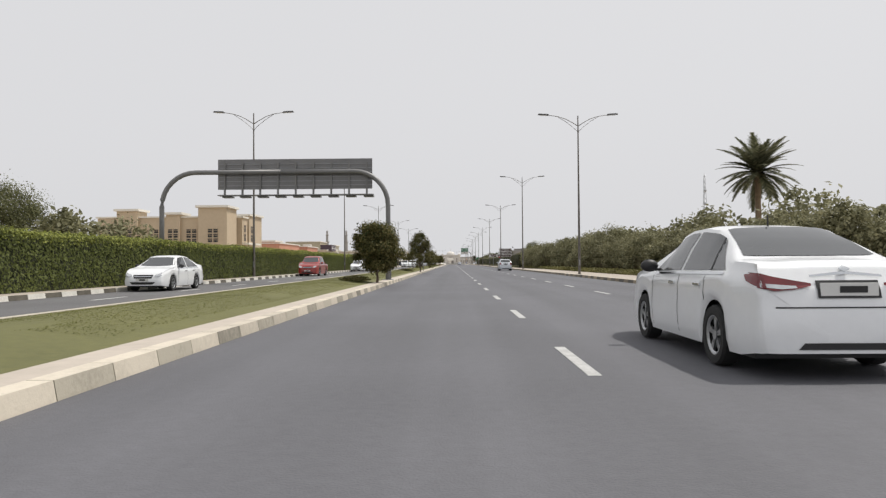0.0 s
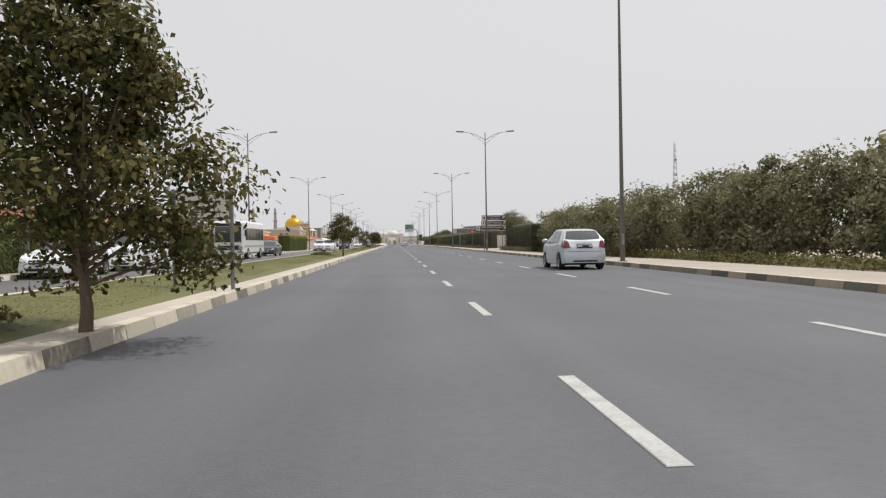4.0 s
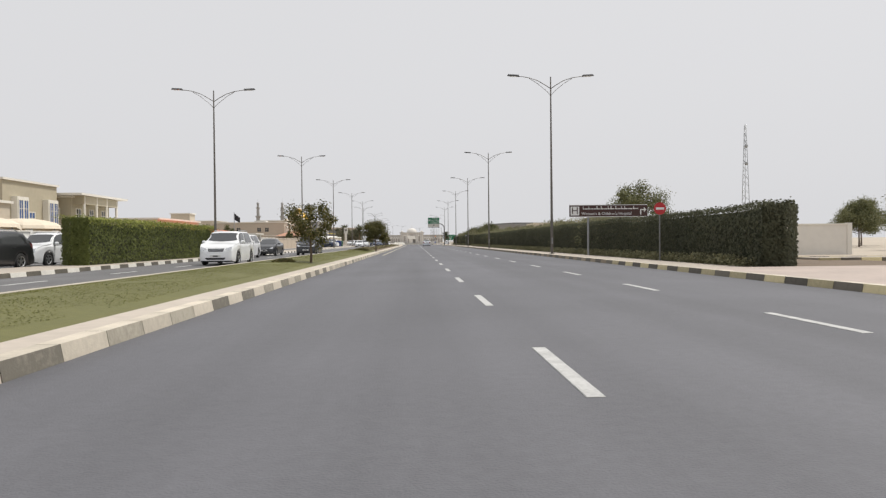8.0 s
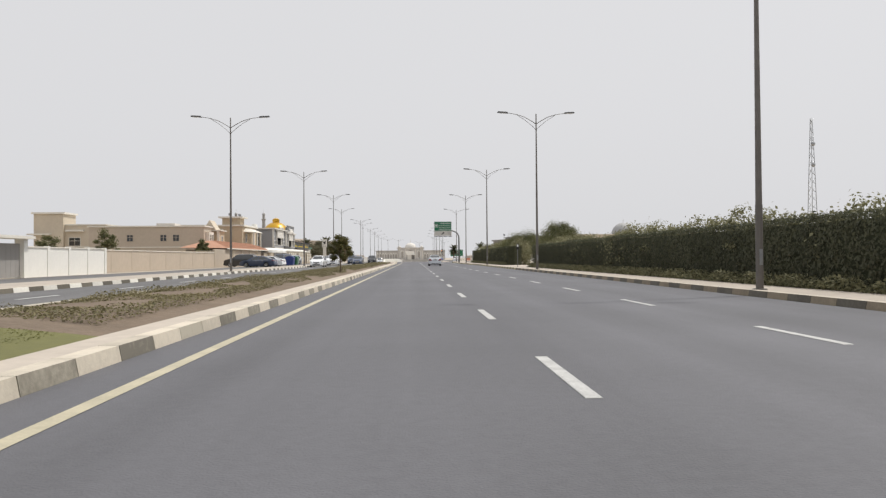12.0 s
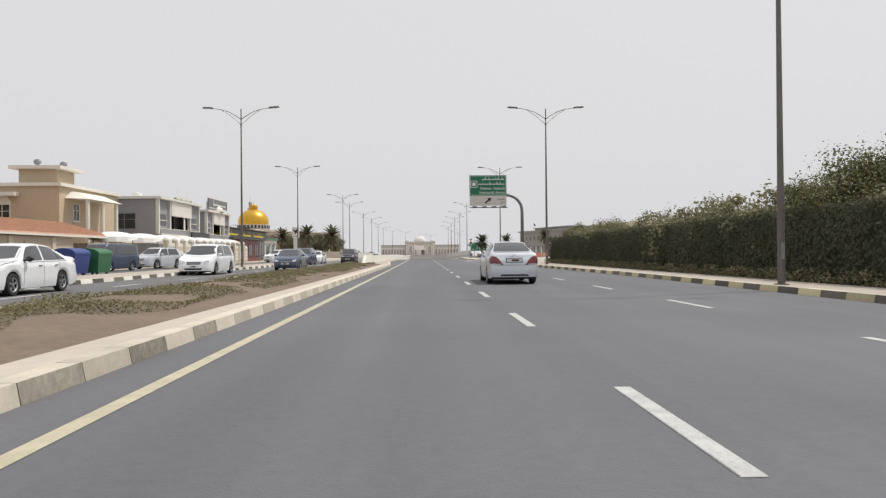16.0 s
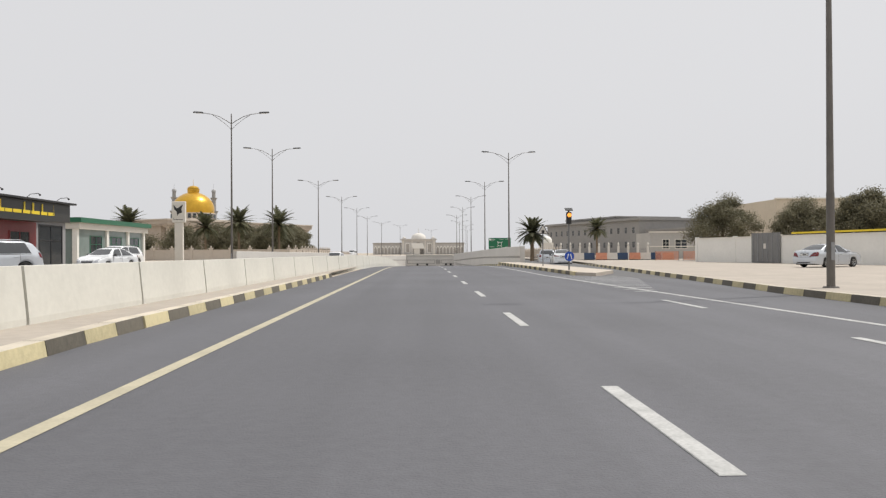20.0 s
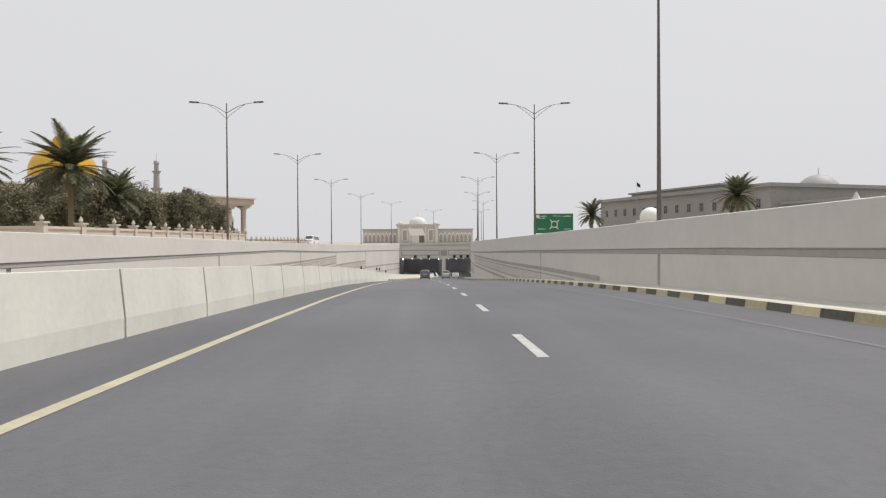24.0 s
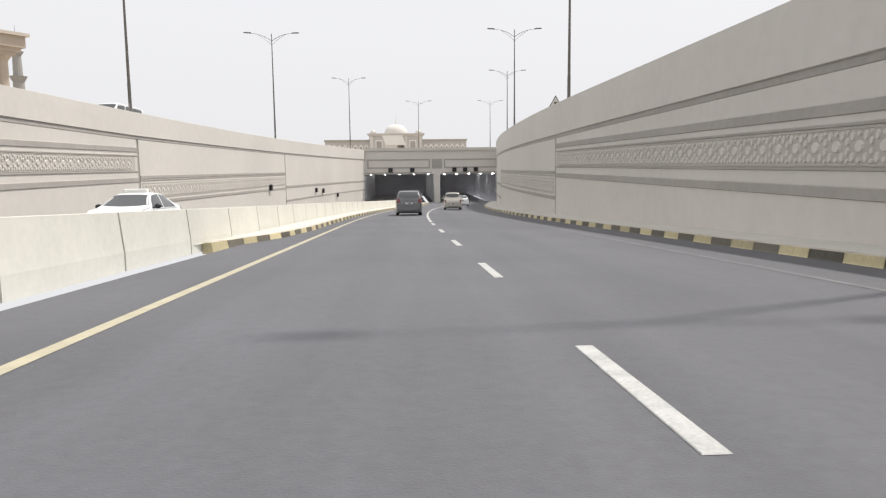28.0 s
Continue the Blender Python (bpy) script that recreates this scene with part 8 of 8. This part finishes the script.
                if view == "rear":
                    o, d = Vector((a, -L, z)), Vector((0, 1, 0))
                elif view == "front":
                    o, d = Vector((a, L, z)), Vector((0, -1, 0))
                elif view == "right":
                    o, d = Vector((3, a - L / 2, z)), Vector((-1, 0, 0))
                else:
                    o, d = Vector((-3, a - L / 2, z)), Vector((1, 0, 0))
                h, nn, _, _ = bvh.ray_cast(o, d)
                ok.append(h is not None)
                if h is None:
                    h, nn = o, -d
                nn = nn if nn.dot(d) < 0 else -nn
                v.append(h + (nn * 0.35 - d * 0.65) * off)
        for j in range(nv):
            for i in range(nu):
                k = j * (nu + 1) + i
                q = (k, k + 1, k + nu + 2, k + nu + 1)
                if all(ok[e] for e in q):
                    f.append(q)
        return mesh_ob(nm, v, f, ma, par or t, smooth=True)

    def slanted(nm, y_low, y_top, w_low, w_top, bow, ma):
        """A screen on the sloping front or rear of the cabin, cast down onto the shell."""
        v, f = [], []
        nu, nv = 14, 7
        for j in range(nv + 1):
            q = j / nv
            for i in range(nu + 1):
                s = 2 * i / nu - 1
                yy = y_low + (y_top - y_low) * q + bow * (1 - s * s) * (1 - q) - bow * (1 - q)
                x = s * (w_low + (w_top - w_low) * q)
                h, nn, _, _ = bvh.ray_cast(Vector((x, yy - L / 2, 3)), Vector((0, 0, -1)))
                v.append(h + nn * 0.007 if nn.z > 0 else h - nn * 0.007)
        for j in range(nv):
            for i in range(nu):
                k = j * (nu + 1) + i
                f.append((k, k + 1, k + nu + 2, k + nu + 1))
        return mesh_ob(nm, v, f, ma, t, smooth=True)

    def glass_z(y, q):
        return belt(y) + (ztop(y) - belt(y)) * q

    (b0, b1), (t0, t1) = K["side"]
    pb, pt = K["pillar"]
    for view, sg in (("right", 1), ("left", -1)):
        for lo, hi, ulo, uhi in ((b0, pb - 0.045, t0, pt - 0.045), (pb + 0.045, b1, pt + 0.045, t1)):
            lw = [(q, belt(q) + 0.035) for q in np.linspace(lo, hi, 9)]
            up = [(q, glass_z(q, 0.86)) for q in np.linspace(ulo, uhi, 9)]
            panel("side_window", lw, up, view, M_CARGLASS, nu=12, nv=5)
        lw = [(q, belt(q) - 0.012) for q in np.linspace(b0 - 0.02, b1 - 0.02, 12)]
        up = [(q, belt(q) + 0.012) for q in np.linspace(b0 - 0.02, b1 - 0.02, 12)]
        panel("window_trim", lw, up, view, M_CHROME if kind == "sedan" else M_BLACK, nu=14, nv=1, off=0.01)
        for y in K["seams"]:
            zs = np.linspace(max(low(y), low(y + 0.02)) + 0.06, belt(y) - 0.02, 6)
            panel("door_seam", [(y, z) for z in zs], [(y + 0.014, z) for z in zs], view, M_BLACK, nu=6, nv=1, off=0.004)
        for y in K["seams"][:2]:
            h, nn, _, _ = bvh.ray_cast(Vector((sg * 3, y + 0.12 - L / 2, belt(y) - 0.12)), Vector((-sg, 0, 0)))
            box("door_handle", h.x - 0.025, h.x + 0.025, h.y, h.y + 0.2, h.z - 0.018, h.z + 0.018, M_CHROME if kind == "sedan" else body_paint, t, bevel=0.008)
        ym = b1 - 0.12
        xm = width(ym) * 0.93
        bm = bmesh.new()
        bmesh.ops.create_uvsphere(bm, u_segments=10, v_segments=6, radius=1.0, matrix=Matrix.Translation((sg * (xm + 0.13), ym - L / 2, belt(ym) + 0.1)) @ Matrix.Diagonal((0.12, 0.075, 0.085, 1)))
        bm_box(bm, *sorted((sg * (xm - 0.03), sg * (xm + 0.06))), ym - L / 2 - 0.03, ym - L / 2 + 0.03, belt(ym) + 0.03, belt(ym) + 0.07)
        part("wing_mirror", bm, M_BLACK if kind == "sedan" and body_paint is P_WHITE else body_paint, t, smooth=True)
        # lamps
        w = W / 2 * 0.9
        zb = K["belt"][0]
        if kind == "sedan" and lamps == "wide":
            lw, up = [(0.33, zb - 0.115), (0.5, zb - 0.15), (0.68, zb - 0.16), (w, zb - 0.13)], [(0.33, zb - 0.09), (0.5, zb - 0.06), (0.68, zb - 0.025), (w, zb + 0.01)]
        elif kind == "sedan":
            lw, up = [(0.37, zb - 0.3), (0.5, zb - 0.31), (0.66, zb - 0.3), (w, zb - 0.27)], [(0.42, zb - 0.25), (0.5, zb - 0.13), (0.62, zb - 0.02), (w, zb + 0.015)]
        elif kind in ("van", "pickup"):
            lw, up = [(w - 0.12, 0.75), (w - 0.02, 0.75)], [(w - 0.12, 1.03), (w - 0.02, 1.03)]
        else:
            lw, up = [(w - 0.24, zb - 0.2), (w, zb - 0.22)], [(w - 0.17, zb + 0.04), (w - 0.04, zb + 0.08)]
        tl = panel("tail_lamp", [(sg * a, z) for a, z in lw], [(sg * a, z) for a, z in up], "rear", M_TAIL, off=0.014, nu=16, nv=8)
        z0, z1 = lw[-1][1], up[-1][1]
        panel("lamp_side", [(0.0, z0), (0.2, z0 + 0.06)], [(0.0, z1), (0.26, z1 - 0.02)], view, M_TAIL, tl, nu=5, off=0.012)
        if kind == "sedan":
            dz = -0.04 if lamps == "wide" else -0.2
            panel("reverse_lens", [(sg * a, zb + dz + z) for a, z in ((0.46, -0.095), (0.6, -0.105), (w - 0.02, -0.085))], [(sg * a, zb + dz + z) for a, z in ((0.47, -0.075), (0.6, -0.065), (w - 0.02, -0.05))], "rear", M_HEAD, tl, nu=8, nv=2, off=0.018)
            yq = b0 + 0.36
            panel("quarter_bar", [(yq, belt(yq) + 0.035), (yq + 0.035, belt(yq) + 0.035)], [(yq + 0.13, glass_z(yq + 0.13, 0.86)), (yq + 0.165, glass_z(yq + 0.165, 0.86))], view, M_BLACK, nu=2, nv=5, off=0.012)
        hz = ztop(L - 0.16)
        wf = W / 2 * 0.83
        panel("head_lamp", [(sg * a, z) for a, z in ((0.46, hz - 0.19), (0.62, hz - 0.22), (wf, hz - 0.17))], [(sg * a, z) for a, z in ((0.47, hz - 0.12), (0.64, hz - 0.07), (wf, hz - 0.015))], "front", M_HEAD, off=0.012)
    roof = W / 2 * K["roofw"]
    slanted("windscreen", K["front"][1] + 0.04, K["front"][0], W / 2 * 0.86, roof * 0.9, 0.12, M_CARGLASS)
    if K["rear"]:
        slanted("rear_window", K["rear"][0], K["rear"][1], W / 2 * (0.74 if kind == "sedan" else 0.78), roof * 0.84, -0.05, M_CARGLASS)
    else:
        panel("rear_window", [(-0.6, 1.25), (0.6, 1.25)], [(-0.56, 1.72), (0.56, 1.72)], "rear", M_CARGLASS)
    # ends
    zp = {"sedan": 0.83, "pickup": 0.62}.get(kind, 0.86)
    panel("plate_frame", [(-0.285, zp - 0.085), (0.285, zp - 0.085)], [(-0.285, zp + 0.075), (0.285, zp + 0.075)], "rear", M_BLACK, off=0.012)
    yr = bvh.ray_cast(Vector((0.24, -L, zp)), Vector((0, 1, 0)))[0].y - 0.03
    pl = box("number_plate", -0.26, 0.26, yr, yr + 0.022, zp - 0.065, zp + 0.055, M_PLATE, t)
    box("plate_bar", -0.09, 0.16, yr - 0.004, yr - 0.0005, zp - 0.035, zp + 0.025, M_BLACK, pl)
    panel("boot_trim", [(-0.33, zp + 0.105), (0, zp + 0.13), (0.33, zp + 0.105)], [(-0.33, zp + 0.125), (0, zp + 0.16), (0.33, zp + 0.125)], "rear", M_CHROME if kind == "sedan" else body_paint, nv=1, off=0.016)
    panel("boot_seam", [(-W * 0.38, 0.655), (W * 0.38, 0.655)], [(-W * 0.38, 0.668), (W * 0.38, 0.668)], "rear", M_BLACK, nv=1, off=0.005, nu=16)
    if kind == "sedan":
        panel("badge", [(-0.05, zp + 0.175), (0, zp + 0.15), (0.05, zp + 0.175)], [(-0.05, zp + 0.185), (0, zp + 0.215), (0.05, zp + 0.185)], "rear", M_CHROME, nu=6, nv=3, off=0.02)
    panel("rear_valance", [(-W * 0.28, 0.285), (W * 0.28, 0.285)], [(-W * 0.25, 0.345), (W * 0.25, 0.345)], "rear", M_BLACK, nv=3, off=0.008)
    hz = ztop(L - 0.16)
    g = panel("front_grille", [(-0.36, hz - 0.27), (0.36, hz - 0.27)], [(-0.42, hz - 0.12), (0.42, hz - 0.12)], "front", M_BLACK, off=0.008)
    panel("grille_bar", [(-0.36, hz - 0.205), (0.36, hz - 0.205)], [(-0.37, hz - 0.18), (0.37, hz - 0.18)], "front", M_CHROME, g, nv=1, off=0.018)
    panel("front_intake", [(-0.42, 0.29), (0.42, 0.29)], [(-0.52, 0.39), (0.52, 0.39)], "front", M_BLACK, off=0.008)
    yf = bvh.ray_cast(Vector((0.24, L, 0.475)), Vector((0, -1, 0)))[0].y + 0.03
    fp = box("number_plate", -0.26, 0.26, yf - 0.022, yf, 0.42, 0.53, M_PLATE, t)
    box("plate_bar", -0.12, 0.12, yf + 0.0005, yf + 0.004, 0.445, 0.505, M_BLACK, fp)
    box("underbody", -W * 0.43, W * 0.43, -L / 2 + 0.2, L / 2 - 0.2, 0.17, 0.62, M_BLACK, t)
    if kind in ("suv", "minivan"):
        for sg in (-1, 1):
            zr = ztop(L * 0.4)
            tube("roof_rail", [(sg * W * 0.34, -L / 2 + 0.8, zr - 0.04), (sg * W * 0.34, -L / 2 + 1.0, zr + 0.04), (sg * W * 0.34, L / 2 - 2.2, zr + 0.04), (sg * W * 0.34, L / 2 - 2.0, zr - 0.04)], 0.02, M_STEEL, t, seg=5)
    else:
        cyl("aerial", 0.012, 0.008, ztop(1.6) - 0.01, ztop(1.6) + 0.13, M_BLACK, t, y=1.6 - L / 2, seg=5)
    if roof_sign:
        box("taxi_sign", -0.4, 0.4, -0.1, 0.12, 1.45, 1.62, M_WHITE, t, bevel=0.03)
        for view in ("right", "left"):
            panel("coloured_panel", [(L - 1.5, 0.42), (L - 0.95 - 0.4, 0.42)], [(L - 1.5, 0.85), (L - 0.95 - 0.4, 0.85)], view, M_TEAL, nu=4, nv=3, off=0.005)
    # wheels
    for yw in (K["wr"], K["wf"]):
        for sg in (1, -1):
            bm = bmesh.new()
            seg = 22
            prof = [(0.0, -0.02), (0.62, -0.02), (0.64, 0.085), (0.72, 0.1), (0.94, 0.1), (1.0, 0.07), (1.0, -0.07), (0.95, -0.1), (0.62, -0.1)]
            rg = [[bm.verts.new((sg * px, math.cos(2 * math.pi * k / seg) * r * max(pr, 0.02), math.sin(2 * math.pi * k / seg) * r * max(pr, 0.02))) for k in range(seg)] for pr, px in prof]
            for a in range(len(prof) - 1):
                for k in range(seg):
                    bm.faces.new((rg[a][k], rg[a][(k + 1) % seg], rg[a + 1][(k + 1) % seg], rg[a + 1][k]))
            wh = part("wheel", bm, M_TYRE, t)
            wh.matrix_basis = pose(sg * (W / 2 - 0.115), yw - L / 2, r)
            bm = bmesh.new()
            bmesh.ops.create_cone(bm, segments=16, radius1=r * 0.17, radius2=r * 0.17, depth=0.16, cap_ends=True, matrix=Matrix.Rotation(radians(90), 4, "Y"))
            for k in range(5):
                for e in (-0.11, 0.11):
                    bmesh.ops.create_cube(bm, size=1.0, matrix=Matrix.Rotation(2 * math.pi * k / 5 + e, 4, "X") @ Matrix.Translation((sg * 0.055, 0, r * 0.36)) @ Matrix.Diagonal((0.03, r * 0.1, r * 0.55, 1)))
            rgs = [[bm.verts.new((sg * px, math.cos(2 * math.pi * k / seg) * r * pr, math.sin(2 * math.pi * k / seg) * r * pr)) for k in range(seg)] for pr, px in ((0.56, 0.07), (0.63, 0.088), (0.66, 0.09))]
            for a in range(2):
                for k in range(seg):
                    bm.faces.new((rgs[a][k], rgs[a][(k + 1) % seg], rgs[a + 1][(k + 1) % seg], rgs[a + 1][k]))
            part("rim", bm, M_RIM, wh)
    return t


def put(x, y, rz_deg):
    z = rz(y) + 0.008 if -15.0 < x < 9.0 or 12 < x < 15 else (0.025 if x < 0 else 0.02)
    if -7.9 < x < -3.2:
        z = 0.0
    slope = math.atan2(rz(y + 1.4) - rz(y - 1.4), 2.8)
    return Matrix.Translation((x, y, z)) @ Matrix.Rotation(slope, 4, "X") @ Matrix.Rotation(radians(rz_deg), 4, "Z")


FLEET = [
    # kind, paint, words, places (x, y, heading)
    ("sedan", P_WHITE, "clean white saloon car with tinted windows", [(3.64, 20.1, 0), (-12.6, 42.4, 180), (-12.7, 107.0, 180), (-12.5, 311.2, 180), (-12.6, 372.6, 180), (-21.0, 415.0, 172), (13.0, 434, -6), (-22.8, 183.4, 180), (-20.5, 318.2, 80), (8.6, 632, -5)]),
    ("sedan", P_SILVER, "silver saloon car with red tail lamps", [(2.95, 316.4, 0), (-18.0, 169.0, 155), (26.5, 413.0, -65), (-22.8, 321.0, 82)]),
    ("sedan", P_BLACK, "glossy black saloon car with tinted windows", [(-12.6, 151.2, 180), (-12.7, 210.6, 180)]),
    ("sedan", P_NAVY, "dark blue saloon car with tinted windows", [(-9.6, 340.6, 180), (-20.6, 312.4, 82)]),
    ("sedan", P_RED, "dark red saloon car parked beside the road", [(-24.6, 333.5, 85)]),
    ("hatchback", P_SILVER, "small silver five-door hatchback on the road", [(6.9, 105.4, 0)]),
    ("suv", P_WHITE, "white sport utility vehicle with roof rails", [(-12.7, 200.6, 180), (-9.8, 185.4, 180), (-19.4, 186.0, 172), (-20.5, 390.2, 150), (-25.0, 426.0, 170)]),
    ("suv", P_BLACK, "black sport utility vehicle with roof rails", [(-9.4, 212.0, 180), (-18.6, 178.5, 172), (-9.4, 378.6, 180), (-24.0, 317.5, 84)]),
    ("suv", P_GREY, "dark grey sport utility vehicle with roof rails", [(0.45, 581.5, 0)]),
    ("suv", P_NAVY, "dark blue sport utility vehicle with roof rails", [(-12.6, 364.5, 180)]),
    ("suv", P_SILVER, "silver sport utility vehicle with roof rails", [(-20.5, 400.8, 150), (-22.5, 350.0, 165), (13.9, 447, -8)]),
    ("minivan", P_WHITE, "white people carrier with tinted rear windows", [(-12.7, 331.2, 180)]),
    ("van", P_WHITE, "white high-roof panel van", [(-12.6, 114.2, 180), (-11.6, 462, 180), (-21.5, 586, 172), (-20.5, 229, 195)]),
    ("van", P_NAVY, "dark van parked before the wall", [(-22.6, 341.0, 170)]),
    ("pickup", P_RED, "dusty red pickup truck", [(-12.6, 75.4, 180)]),
    ("pickup", P_CHAMP, "dusty beige double-cab pickup truck", [(5.2, 604, -3)]),
]
for kind, pnt, words, places in FLEET:
    first = car(kind, pnt, words, lamps="deep" if pnt is P_SILVER else "wide", name={"sedan": "car", "hatchback": "car", "suv": "car", "minivan": "minivan", "van": "van", "pickup": "pickup_truck"}[kind])
    first.matrix_basis = put(*places[0])
    for p in places[1:]:
        copy_thing(first, put(*p))
taxi = car("sedan", P_WHITE, "white and teal taxi with a roof sign", name="taxi", roof_sign=True)
taxi.matrix_basis = put(-9.0, 554.5, 180)

# bus
bus = thing("bus", "white single-deck bus with dark windows", "bus")
bus.matrix_basis = put(-12.6, 137.4, 180)
bm = bmesh.new()
bm_box(bm, -1.15, 1.15, -4.2, 4.2, 0.4, 3.0, 0.16)
part("body", bm, P_WHITE, bus)
box("windscreen", -0.98, 0.98, 4.19, 4.215, 1.35, 2.55, M_CARGLASS, bus)
box("destination_board", -0.9, 0.9, 4.19, 4.216, 2.58, 2.78, M_BLACK, bus)
box("front_grille", -0.8, 0.8, 4.19, 4.22, 0.75, 1.1, M_BLACK, bus)
box("front_bumper", -1.16, 1.16, 4.1, 4.28, 0.38, 0.68, M_OFFW, bus, bevel=0.04)
for sg in (-1, 1):
    for k in range(6):
        y0 = -3.9 + k * 1.25
        box("side_window", sg * 1.14 - 0.02, sg * 1.14 + 0.02, y0, y0 + 1.15, 1.5, 2.45, M_CARGLASS, bus)
    box("head_lamp", sg * 0.9 - 0.16, sg * 0.9 + 0.16, 4.18, 4.23, 0.78, 1.02, M_HEAD, bus)
    box("wing_mirror", sg * 1.3 - 0.08, sg * 1.3 + 0.08, 4.1, 4.2, 1.8, 2.3, M_BLACK, bus)
    for yw in (-2.4, 2.6):
        bm = bmesh.new()
        bmesh.ops.create_cone(bm, segments=20, radius1=0.45, radius2=0.45, depth=0.26, cap_ends=True, matrix=Matrix.Rotation(radians(90), 4, "Y"))
        wh = part("wheel", bm, M_TYRE, bus)
        wh.matrix_basis = pose(sg * 1.04, yw, 0.45)
        bm = bmesh.new()
        bmesh.ops.create_cone(bm, segments=16, radius1=0.26, radius2=0.26, depth=0.28, cap_ends=True, matrix=Matrix.Rotation(radians(90), 4, "Y"))
        part("rim", bm, M_RIM, wh)
    box("body_stripe", sg * 1.152 - 0.006, sg * 1.152 + 0.006, -4.0, 4.0, 0.95, 1.1, M_GREYDOME, bus)
